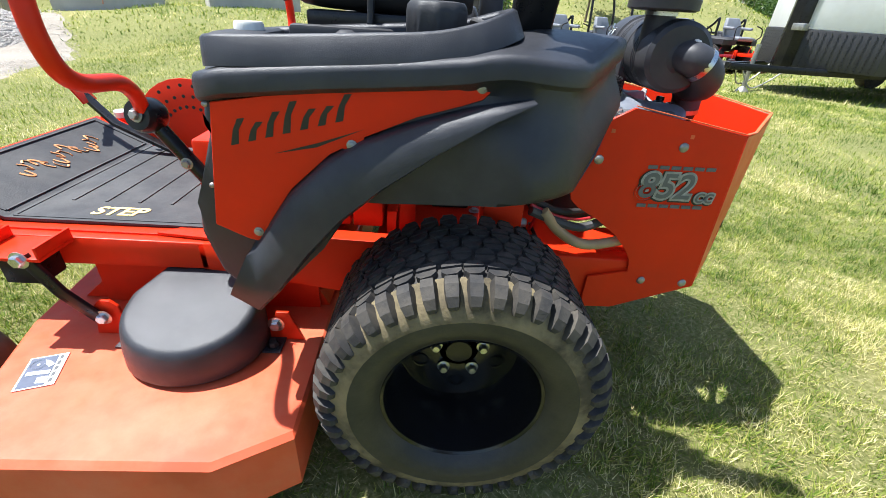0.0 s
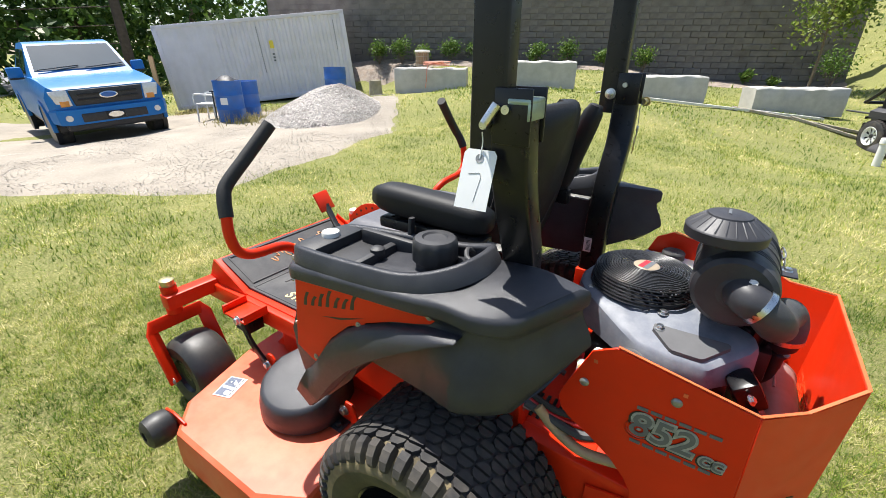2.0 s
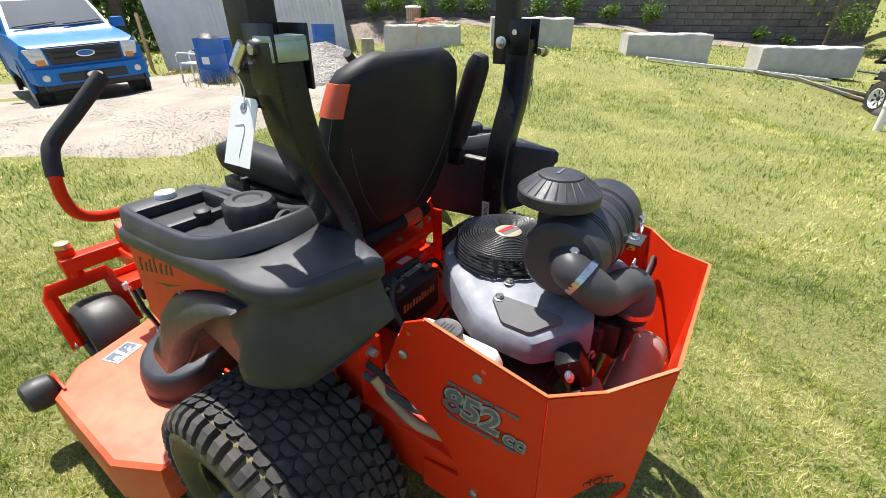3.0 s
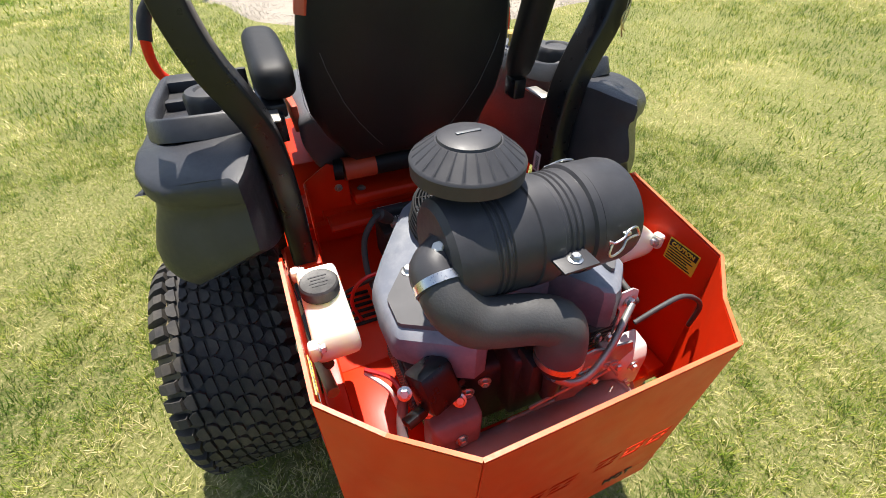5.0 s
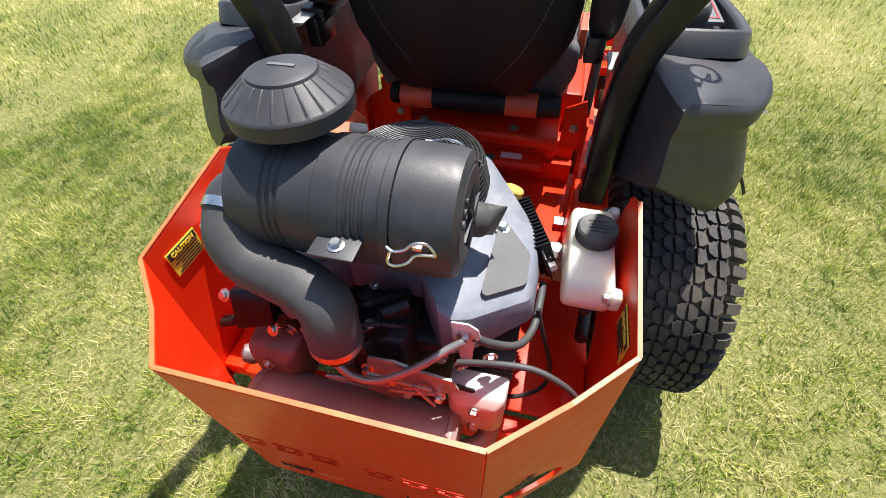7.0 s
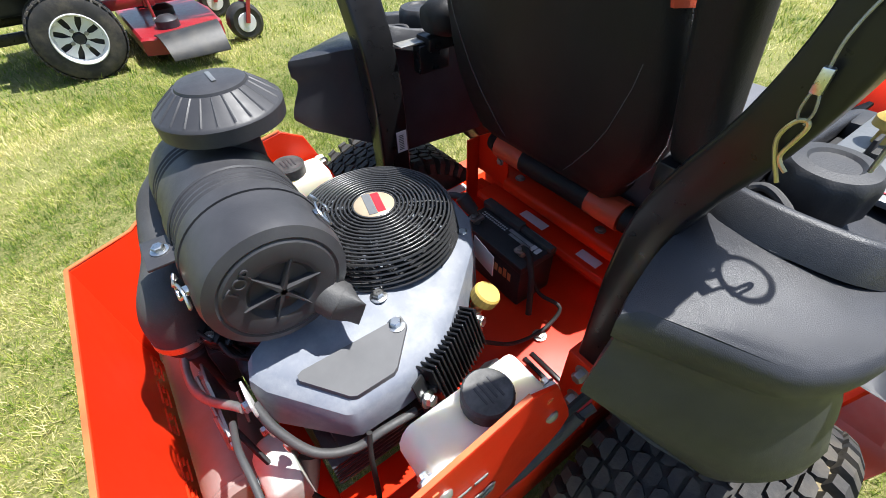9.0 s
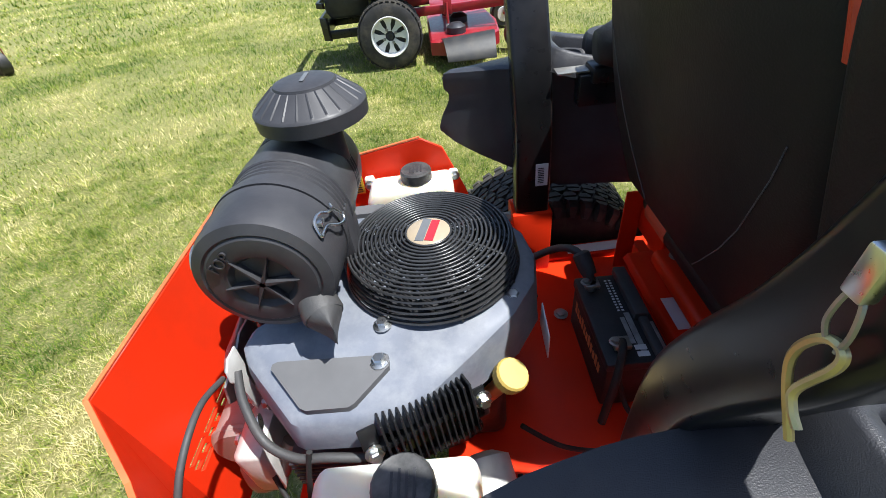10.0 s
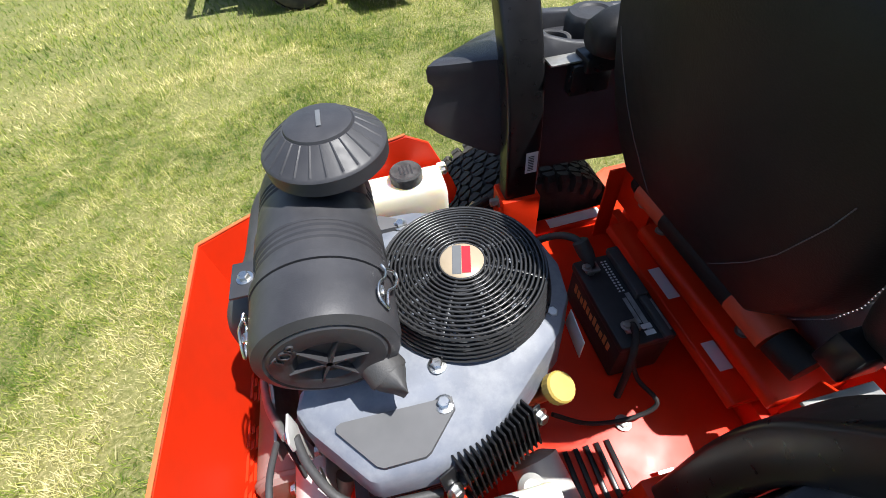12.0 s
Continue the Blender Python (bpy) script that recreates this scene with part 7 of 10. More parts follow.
# exhaust silencer across the back
silencer = new("silencer")
silencer.parent = engine
SM = Matrix.Translation((0.672, -0.01, 0.556)) @ Matrix(((1, 0, 0, 0), (0, 0, 1, 0), (0, -1, 0, 0), (0, 0, 0, 1)))
bm = bmesh.new()
lathe(bm, [(0.0, -0.20), (0.050, -0.198), (0.057, -0.19), (0.057, 0.16), (0.050, 0.168), (0.0, 0.17)], SM, 36)
part("drum", bm, HOT_STEEL, silencer, "heat-stained steel silencer")
bm = bmesh.new()
for h in (-0.182, 0.15):
    lathe(bm, [(0.0575, h), (0.0600, h + 0.003), (0.0575, h + 0.008)], SM, 32, cap=False)
    part("weld_band", bm, HOT_STEEL, silencer)
    bm = bmesh.new()
tube(bm, [(0.676, -0.18, 0.555), (0.676, -0.215, 0.545), (0.675, -0.235, 0.51)], 0.019, 14)
part("tail_pipe", bm, HOT_STEEL, silencer)
for s in SIDES:
    bm = bmesh.new()
    tube(bm, [(0.57, 0.17 * s, 0.60), (0.60, 0.20 * s, 0.56), (0.64, 0.20 * s, 0.53), (0.67, 0.17 * s, 0.53)], 0.017, 12)
    part("header_pipe", bm, HOT_STEEL, silencer)
# ignition coil on its dark bracket
bm = bmesh.new()
box(bm, (-0.030, -0.034, -0.036), (0.026, 0.030, 0.036), 0.010, m=pose(0.582, -0.200, 0.722, 0, -30, 20))
box(bm, (-0.010, -0.060, -0.006), (0.012, 0.060, 0.008), 0.003, m=pose(0.592, -0.205, 0.690, 0, -30, 20))
part("ignition_coil", bm, SATIN_BLACK, engine, "black ignition coil")
bm = bmesh.new()
for p in ((0.588, -0.252, 0.735), (0.604, -0.222, 0.690), (0.607, -0.168, 0.690)):
    hex_bolt(bm, p, (0.7, -0.2, 0.7), 0.008, 0.008)
part("bolt", bm, ZINC, engine)
# starter-side breather ball and wiring at the left
bm = bmesh.new()
lathe(bm, [(0.0, -0.022), (0.016, -0.018), (0.022, 0.0), (0.016, 0.018), (0.0, 0.022)], aim((0.60, -0.262, 0.56), (0.3, -0.6, 0.3)), 18)
tube(bm, [(0.52, -0.235, 0.63), (0.56, -0.255, 0.59), (0.60, -0.262, 0.565)], 0.010, 10)
part("fuel_filter", bm, DARKENED_CAST, engine)
for k, (mat, pts) in enumerate(((RED_WIRE, [(0.47, -0.29, 0.66), (0.50, -0.25, 0.65), (0.54, -0.24, 0.64)]), (CAP_WHITE, [(0.47, -0.29, 0.65), (0.51, -0.26, 0.64), (0.53, -0.25, 0.60)]),
                                (RED_WIRE, [(0.20, -0.06, 0.62), (0.24, -0.22, 0.66), (0.22, -0.26, 0.58), (0.20, -0.24, 0.48)]), (GRIP, [(0.16, -0.02, 0.60), (0.20, -0.16, 0.62), (0.16, -0.27, 0.55), (0.14, -0.26, 0.485)]),
                                (GRIP, [(0.20, 0.15, 0.55), (0.13, 0.17, 0.505), (0.05, 0.18, 0.50), (0.0, 0.175, 0.53), (0.02, 0.13, 0.55), (0.03, 0.10, 0.60)]))):
    bm = bmesh.new()
    tube(bm, pts, 0.0045, 8)
    part("wire", bm, mat, mower)

# -- hydraulic reservoirs inside the guard --
for s in SIDES:
    tank = new("oil_reservoir")
    tank.parent = mower
    bm = bmesh.new()
    loft(bm, [[(0.290, 0.292 * s, 0.640), (0.400, 0.292 * s, 0.658), (0.400, 0.358 * s, 0.658), (0.290, 0.358 * s, 0.640)],
              [(0.276, 0.284 * s, 0.662), (0.452, 0.284 * s, 0.690), (0.452, 0.362 * s, 0.690), (0.276, 0.362 * s, 0.662)],
              [(0.274, 0.284 * s, 0.738), (0.474, 0.284 * s, 0.728), (0.474, 0.362 * s, 0.728), (0.274, 0.362 * s, 0.738)],
              [(0.280, 0.288 * s, 0.768), (0.455, 0.288 * s, 0.764), (0.455, 0.360 * s, 0.764), (0.280, 0.360 * s, 0.768)]])
    bevel(bm, bm.faces[:], 0.014, 3)
    part("bottle", bm, TANK_WHITE, tank, "cream plastic hydraulic oil bottle", 70)
    bm = bmesh.new()
    box(bm, (0.262, min(0.352 * s, 0.370 * s), 0.735), (0.284, max(0.352 * s, 0.370 * s), 0.762), 0.006)
    box(bm, (0.455, min(0.352 * s, 0.370 * s), 0.730), (0.478, max(0.352 * s, 0.370 * s), 0.765), 0.006)
    part("lug", bm, TANK_WHITE, tank)
    bm = bmesh.new()
    hex_bolt(bm, (0.270, 0.352 * s, 0.750), (0, -s, 0), 0.008, 0.010)
    hex_bolt(bm, (0.468, 0.352 * s, 0.748), (0, -s, 0), 0.008, 0.010)
    part("bolt", bm, ZINC, tank)
    bm = bmesh.new()
    rings = []
    for z, r in ((0.764, 0.031), (0.768, 0.034), (0.788, 0.034), (0.792, 0.031), (0.791, 0.028), (0.7915, 0.0005)):
        rings.append([(0.355 + r * (1 + 0.015 * (i % 2)) * math.cos(2 * math.pi * i / 48), 0.326 * s + r * (1 + 0.015 * (i % 2)) * math.sin(2 * math.pi * i / 48), z) for i in range(48)])
    loft(bm, rings)
    cap = part("reservoir_cap", bm, CAP_BLACK, tank, "black screw cap with raised print", 30)
    bm = bmesh.new()
    for k in range(4):
        box(bm, (0.341 + 0.008 * k, 0.326 * s - 0.016 + 0.003 * (k % 2), 0.7913), (0.344 + 0.008 * k, 0.326 * s + 0.016 - 0.003 * (k % 2), 0.7922))
    part("cap_bar", bm, FILTER_BLACK, cap)
    # yellow caution sticker inside the plate
    bm = bmesh.new()
    y = 0.372 * s
    box(bm, (0.486, y - 0.0008, 0.716), (0.560, y + 0.0008, 0.768))
    st = part("caution_sticker", bm, YELLOW_STICKER, mower, "yellow and black caution sticker")
    bm = bmesh.new()
    yy = 0.3705 * s
    box(bm, (0.489, yy - 0.0005, 0.751), (0.557, yy + 0.0005, 0.766))
    for k in range(5):
        box(bm, (0.491, yy - 0.0004, 0.720 + 0.0062 * k), (0.553 - 0.006 * (k % 3), yy + 0.0004, 0.7222 + 0.0062 * k))
    part("sticker_bar", bm, BLACK_PRINT, st)
    words("CAUTION", 0.0125, YELLOW_STICKER, st, plane_pose((0.523, 0.3695 * s, 0.7585), (s, 0, 0), (0, 0, 1)), bold=0.0004)

# -- battery --
battery = new("battery")
battery.parent = mower
battery["label"] = "black lead-acid battery with a strap"
bm = bmesh.new()
box(bm, (-0.064, -0.122, 0.482), (0.044, 0.088, 0.596), 0.006)
part("case", bm, DULL_PLASTIC, battery)
bm = bmesh.new()
box(bm, (-0.067, -0.125, 0.590), (0.047, 0.091, 0.612), 0.006)
part("lid", bm, DULL_PLASTIC, battery)
bm = bmesh.new()
box(bm, (-0.056, -0.128, 0.612), (-0.030, 0.0, 0.630), 0.004)
box(bm, (-0.052, 0.0, 0.612), (-0.036, 0.094, 0.624), 0.003)
part("strap", bm, HOSE, battery, "dark hold-down bar")
bm = bmesh.new()
for y0, y1, x0, x1 in ((-0.020, 0.076, -0.028, -0.018), (-0.010, 0.050, -0.016, -0.008), (0.006, 0.078, -0.062, -0.056)):
    box(bm, (x0, y0, 0.6122), (x1, y1, 0.6128))
part("label_bar", bm, SILVER_STICKER, battery, "silver printed label strips")
bm = bmesh.new()
for k in range(12):
    for j in range(2):
        box(bm, (-0.022 + 0.008 * j, -0.108 + 0.0072 * k, 0.6122), (-0.0175 + 0.008 * j, -0.1045 + 0.0072 * k, 0.6128))
for y in (0.054, 0.068):
    box(bm, (-0.030, y, 0.6129), (-0.010, y + 0.010, 0.6134))
part("label_bar", bm, WHITE_STICKER, battery, "white printed dots and bars")
bm = bmesh.new()
for k in range(11):
    box(bm, (0.0442, -0.095 + 0.0145 * k, 0.545), (0.0449, -0.085 + 0.0145 * k, 0.572 - 0.004 * (k % 3)))
part("label_bar", bm, ORANGE_PRINT, battery, "faded orange printed strokes")
for x, y in ((0.022, -0.088), (0.014, 0.058)):
    bm = bmesh.new()
    lathe(bm, [(0.009, 0.61), (0.008, 0.632), (0, 0.632)], pose(x, y, 0), 14)
    box(bm, (x - 0.014, y - 0.012, 0.622), (x + 0.016, y + 0.012, 0.632), 0.002)
    hex_bolt(bm, (x + 0.012, y, 0.632), (0, 0, 1), 0.007, 0.008)
    part("terminal", bm, DULL_ZINC, battery)
bm = bmesh.new()
tube(bm, [(0.022, -0.092, 0.632), (0.034, -0.120, 0.668), (0.055, -0.150, 0.672), (0.085, -0.185, 0.64), (0.14, -0.20, 0.60), (0.20, -0.20, 0.58)], 0.008, 10)
lathe(bm, [(0.014, 0.0), (0.017, 0.02), (0.017, 0.045), (0.010, 0.05)], aim((0.024, -0.100, 0.640), (0.3, -0.7, 0.75)), 14)
part("terminal_boot", bm, HOSE, battery)
bm = bmesh.new()
tube(bm, [(0.014, 0.058, 0.632), (0.024, 0.085, 0.640), (0.04, 0.115, 0.60), (0.06, 0.14, 0.52)], 0.007, 10)
part("ground_cable", bm, GRIP, battery)
bm = bmesh.new()
box(bm, (0.152, -0.30, 0.50), (0.1535, -0.28, 0.56))
box(bm, (-0.075, -0.016, 0.0), (0.075, 0.016, 0.0012), m=pose(-0.08, -0.349, 0.4935, 0, 1.9, 0))
box(bm, (0.02, 0.275, 0.498), (0.05, 0.31, 0.499))
part("frame_sticker", bm, WHITE_STICKER, mower)

# ---- the yard round it ----
GRAVEL = surface("pale_gravel", (0.265, 0.228, 0.18), 0.9, vary=0.25, scale=1.3, bump=0.9, bump_scale=90, stain=(0.35, 0.31, 0.255), stain_amount=0.8, stain_scale=30)
STONE = surface("crushed_stone", (0.40, 0.37, 0.34), 0.9, vary=0.35, scale=9, bump=0.6, bump_scale=60, stain=(0.60, 0.57, 0.53), stain_amount=0.8, stain_scale=14)
CONCRETE = surface("weathered_concrete", (0.50, 0.48, 0.44), 0.9, vary=0.12, scale=3, bump=0.5, bump_scale=40, stain=(0.30, 0.28, 0.25), stain_amount=0.5, stain_scale=5)
WALL_STONE = surface("grey_brown_wall_block", (0.165, 0.145, 0.13), 0.95, vary=0.3, scale=2.5, bump=0.9, bump_scale=35, stain=(0.23, 0.21, 0.19), stain_amount=0.6, stain_scale=1.2)
WHITE_STEEL = surface("white_container_paint", (0.72, 0.67, 0.72), 0.5, vary=0.05, scale=1.2, stain=(0.50, 0.47, 0.46), stain_amount=0.4, stain_scale=2)
BLUE_DRUM = surface("blue_drum_paint", (0.02, 0.12, 0.42), 0.4, vary=0.12, scale=5, stain=(0.12, 0.12, 0.16), stain_amount=0.3, stain_scale=7)
BLUE_PAINT = surface("metallic_blue_paint", (0.012, 0.15, 0.43), 0.42, vary=0.05, scale=2, coat=0.08, spec=0.25)
GLASS_DARK = surface("tinted_glass", (0.05, 0.075, 0.09), 0.05, metal=0.1, vary=0.05, scale=2, coat=1.0, rough_vary=0.02)
CHROME = surface("chrome", (0.7, 0.7, 0.7), 0.12, metal=1.0, vary=0.05)
LAMP_GLASS = surface("lamp_lens", (0.6, 0.6, 0.58), 0.12, metal=0.2, vary=0.1, scale=30, coat=1.0)
AMBER = surface("amber_lens", (0.7, 0.28, 0.05), 0.2, vary=0.1)
RED_PAINT = surface("dark_red_paint", (0.30, 0.012, 0.020), 0.35, vary=0.12, scale=6, coat=0.3, stain=(0.20, 0.03, 0.03), stain_amount=0.4, stain_scale=9)
WHITE_PAINT = surface("white_paint", (0.74, 0.74, 0.73), 0.4, vary=0.06, scale=3, stain=(0.6, 0.58, 0.54), stain_amount=0.3, stain_scale=5)
GREY_SEAT = surface("grey_seat_vinyl", (0.22, 0.23, 0.25), 0.5, vary=0.1, scale=10)
TIMBER = surface("weathered_timber", (0.36, 0.31, 0.24), 0.85, vary=0.25, scale=5, bump=0.4, bump_scale=60)
BARK = surface("bark", (0.16, 0.12, 0.085), 0.9, vary=0.3, scale=20, bump=0.8, bump_scale=80)
POLE_WOOD = surface("creosoted_pole", (0.075, 0.055, 0.045), 0.9, vary=0.3, scale=6)
FENCE_WOOD = surface("fence_boards", (0.30, 0.19, 0.10), 0.85, vary=0.25, scale=4)
CORD = surface("orange_cord", (0.55, 0.22, 0.14), 0.6, vary=0.15)
ASPHALT = surface("grey_road", (0.22, 0.22, 0.22), 0.9, vary=0.12, scale=1)
MULCH = surface("bark_mulch", (0.22, 0.17, 0.13), 0.95, vary=0.35, scale=4, bump=0.9, bump_scale=25, stain=(0.40, 0.36, 0.32), stain_amount=0.7, stain_scale=6)
LEAF = leaf_material("shrub_leaves", [(0.0, (0.035, 0.085, 0.014)), (0.5, (0.085, 0.16, 0.025)), (1.0, (0.17, 0.25, 0.05))], 0.5, 0.35)
LEAF_LIGHT = leaf_material("young_tree_leaves", [(0.0, (0.08, 0.14, 0.02)), (0.5, (0.16, 0.22, 0.04)), (1.0, (0.28, 0.32, 0.08))], 0.5, 0.4)
LEAF_WOODS = leaf_material("woodland_leaves", [(0.0, (0.022, 0.055, 0.012)), (0.5, (0.055, 0.115, 0.020)), (1.0, (0.12, 0.19, 0.04))], 0.55, 0.3)


def on_ground(x, y, dz=0.0):
    return (x, y, lift(x, y) + dz)


# drive of pale gravel
bm = bmesh.new()
rng = random.Random(21)
edge = []
for (x0, y0), (x1, y1) in zip(DRIVE, DRIVE[1:] + DRIVE[:1]):
    for k in range(8):
        u = k / 8
        x, y = x0 + (x1 - x0) * u, y0 + (y1 - y0) * u
        edge.append((x + 0.16 * smooth_noise(x, y, 1.3), y + 0.16 * smooth_noise(y, x, 1.3)))
cx, cy = -9.0, 2.2
rings = []
for g in (1.0, 0.97, 0.93, 0.86, 0.78, 0.70, 0.61, 0.52, 0.43, 0.34, 0.25, 0.16, 0.08):
    ring = []
    for x, y in edge:
        px, py = cx + (x - cx) * g, cy + (y - cy) * g
        ring.append(on_ground(px, py, {1.0: -0.012, 0.97: 0.010, 0.93: 0.026}.get(g, 0.035)))
    rings.append(ring)
loft(bm, rings, cap=False)
bm.faces.new(list(bm.verts)[-len(edge):])
tagged(part("driveway", bm, GRAVEL, None, "pale dusty gravel drive beside the lawn", 180), category="driveway", kind="structure")


def pebbles(name, label, rng, places, size, material):
    """Many small angular stones as one mesh."""
    n = len(places)
    base = np.array([(1, 0, 0), (-1, 0, 0), (0, 1, 0), (0, -1, 0), (0, 0, 1), (0, 0, -0.4)], float)
    tri = np.array([(0, 2, 4), (2, 1, 4), (1, 3, 4), (3, 0, 4), (2, 0, 5), (1, 2, 5), (3, 1, 5), (0, 3, 5)])
    s = size * rng.uniform(0.5, 1.5, (n, 1, 1))
    v = base[None] * s * np.array([1.2, 0.9, 0.7]) * rng.uniform(0.6, 1.3, (n, 6, 1))
    a = rng.uniform(0, 2 * np.pi, n)
    tilt = rng.uniform(-0.6, 0.6, n)
    y_, z_ = v[:, :, 1] * np.cos(tilt)[:, None] - v[:, :, 2] * np.sin(tilt)[:, None], v[:, :, 1] * np.sin(tilt)[:, None] + v[:, :, 2] * np.cos(tilt)[:, None]
    x_ = v[:, :, 0]
    w = np.stack([x_ * np.cos(a)[:, None] - y_ * np.sin(a)[:, None], x_ * np.sin(a)[:, None] + y_ * np.cos(a)[:, None], z_], -1) + np.asarray(places)[:, None]
    f = (tri[None] + 6 * np.arange(n)[:, None, None]).reshape(-1, 3)
    me = bpy.data.meshes.new(name)
    me.from_pydata(w.reshape(-1, 3).tolist(), [], f.tolist())
    me.materials.append(material)
    return tagged(new(name, me), label, "gravel", kind="stuff")


stones = leaf_material("loose_stones", [(0.0, (0.30, 0.26, 0.215)), (0.5, (0.40, 0.355, 0.30)), (1.0, (0.54, 0.485, 0.42))], 0.9, 0.0)
RG = np.random.default_rng(9)
px, py = RG.uniform(-10, -4.0, 26000), RG.uniform(-1.2, 7.5, 26000)
ok = inside(px, py, DRIVE)
px, py = px[ok], py[ok]
pebbles("loose_gravel", "loose pale stones on the drive", RG, np.c_[px, py, lift_many(px, py) + 0.034], 0.0085, stones)

# heap of crushed stone
HEAP = (-7.3, 5.95)


def heap_height(dx, dy):
    r = math.hypot(dx / 1.62, dy / 1.62)
    return 0.72 * min(1.0, 1.12 * max(0.0, 1 - r)) ** 0.85 * (1 + 0.10 * smooth_noise(dx, dy, 2.2)) if r < 1 else 0.0


bm = bmesh.new()
rings = []
for k in range(14):
    r = 1.02 * (1 - k / 14)
    ring = []
    for i in range(48):
        a = 2 * math.pi * i / 48
        rr = r * (1 + 0.08 * math.sin(3 * a + 1) + 0.05 * math.sin(7 * a))
        dx, dy = 1.62 * rr * math.cos(a), 1.62 * rr * math.sin(a)
        ring.append((dx, dy, heap_height(dx, dy) - 0.02 + 0.02 * random.Random(i * 31 + k).random()))
    rings.append(ring)
loft(bm, rings)
heap = thing("gravel_heap", "heap of grey-tan crushed stone at the drive's edge", "gravel heap", on_ground(*HEAP, -0.13))
part("core", bm, STONE, heap, "", 180)
a, r = RG.uniform(0, 2 * np.pi, 20000), np.sqrt(RG.uniform(0, 1.1, 20000))
dx, dy = 1.62 * r * np.cos(a), 1.62 * r * np.sin(a)
hz = np.array([heap_height(p, q) for p, q in zip(dx, dy)])
pale_stones = leaf_material("crushed_stone_pieces", [(0.0, (0.32, 0.29, 0.26)), (0.5, (0.48, 0.44, 0.395)), (1.0, (0.66, 0.61, 0.56))], 0.9, 0.0)
ob = pebbles("stone_cover", "", RG, np.c_[dx, dy, hz + 0.003], 0.019, pale_stones)
ob.parent = heap
del ob["category"]


def block(at, turn, long_, high, deep, seed, label):
    """A rough precast concrete block with chipped edges."""
    t = thing("concrete_block", label, "concrete block", on_ground(*at, -0.03), turn, group="concrete blocks along the lawn")
    bm = bmesh.new()
    rng = random.Random(seed)
    nx = 14
    rings = []
    for k in range(nx + 1):
        x = -long_ / 2 + long_ * k / nx
        j = lambda: rng.uniform(-0.012, 0.012)  # noqa: E731
        top = high + rng.uniform(-0.018, 0.012)
        rings.append([(x + j(), -deep / 2 + j(), 0), (x + j(), -deep / 2 + j(), high * 0.5), (x + j(), -deep / 2 + 0.01 + j(), top - 0.03), (x + j(), -deep / 2 + 0.04 + j(), top), (x + j(), 0.05 + j(), top + 0.01),
                      (x + j(), deep / 2 - 0.03 + j(), top), (x + j(), deep / 2 + j(), top - 0.04), (x + j(), deep / 2, 0)])
    loft(bm, rings)
    part("body", bm, CONCRETE, t, "", 30)
    return t


def block_between(a, b, high, seed, label):
    a, b = Vector(a), Vector(b)
    mid = (a + b) / 2
    d = b - a
    away = Vector((-d.y, d.x)).normalized() * 0.30
    return block((mid.x + away.x, mid.y + away.y), math.degrees(math.atan2(d.y, d.x)), d.length, high, 0.6, seed, label)


first_block = block_between((-6.95, 7.65), (-5.37, 8.47), 0.60, 1, "pale rough concrete block with an orange cord on it")
block_between((-4.56, 8.59), (-3.03, 9.56), 0.60, 2, "pale rough concrete block with a chipped top edge")
block_between((-1.96, 10.21), (-0.40, 11.15), 0.60, 3, "pale rough concrete block behind the boards")
block_between((0.58, 11.79), (2.38, 12.81), 0.62, 4, "stained concrete block beside the white boards")

# coiled cord and wire cage on the first block
cord = thing("extension_cord", "orange cord coiled on a concrete block", "cord", on_ground(-6.15, 8.3, 0.585))
bm = bmesh.new()
pts = []
for k in range(60):
    a = 2 * math.pi * k / 14
    pts.append((0.30 * math.cos(a) + 0.1 * math.sin(k * 0.7), 0.14 * math.sin(a) + 0.03 * math.cos(k), 0.01 + 0.0015 * k))
pts += [(0.0, -0.22, 0.05), (-0.02, -0.335, 0.0), (-0.03, -0.36, -0.25), (-0.05, -0.38, -0.50)]
tube(bm, pts, 0.011, 6, 3)
part("coil", bm, CORD, cord)
cage = thing("wire_basket", "rusty upright wire mesh cylinder with a white lid", "wire basket", on_ground(-6.75, 8.55, 0.0))
bm = bmesh.new()
for k in range(18):
    a = 2 * math.pi * k / 18
    tube(bm, [(0.17 * math.cos(a), 0.17 * math.sin(a), 0.0), (0.17 * math.cos(a + 0.3), 0.17 * math.sin(a + 0.3), 1.0)], 0.006, 5, 0)
for z in [0.1 * i for i in range(1, 11)]:
    sweep(bm, [(0.17 * math.cos(2 * math.pi * i / 18), 0.17 * math.sin(2 * math.pi * i / 18), z) for i in range(18)], circle(0.006, 5), closed=True)
part("mesh_wire", bm, TIMBER, cage)
bm = bmesh.new()
lathe(bm, [(0.0, 1.0), (0.19, 1.0), (0.20, 1.02), (0.18, 1.05), (0, 1.06)], None, 20)
part("lid", bm, CAP_WHITE, cage)
bm = bmesh.new()
lathe(bm, [(0.0, 0.72), (0.165, 0.72), (0.165, 0.99), (0.0, 0.99)], None, 18)
part("fill", bm, FENCE_WOOD, cage)
stump = thing("log_stump", "pale sawn log standing by the container", "log", on_ground(-9.2, 9.4))
bm = bmesh.new()
lathe(bm, [(0.0, 0.0), (0.21, 0.0), (0.19, 0.2), (0.185, 0.42), (0.0, 0.425)], None, 18)
part("log", bm, TIMBER, stump)

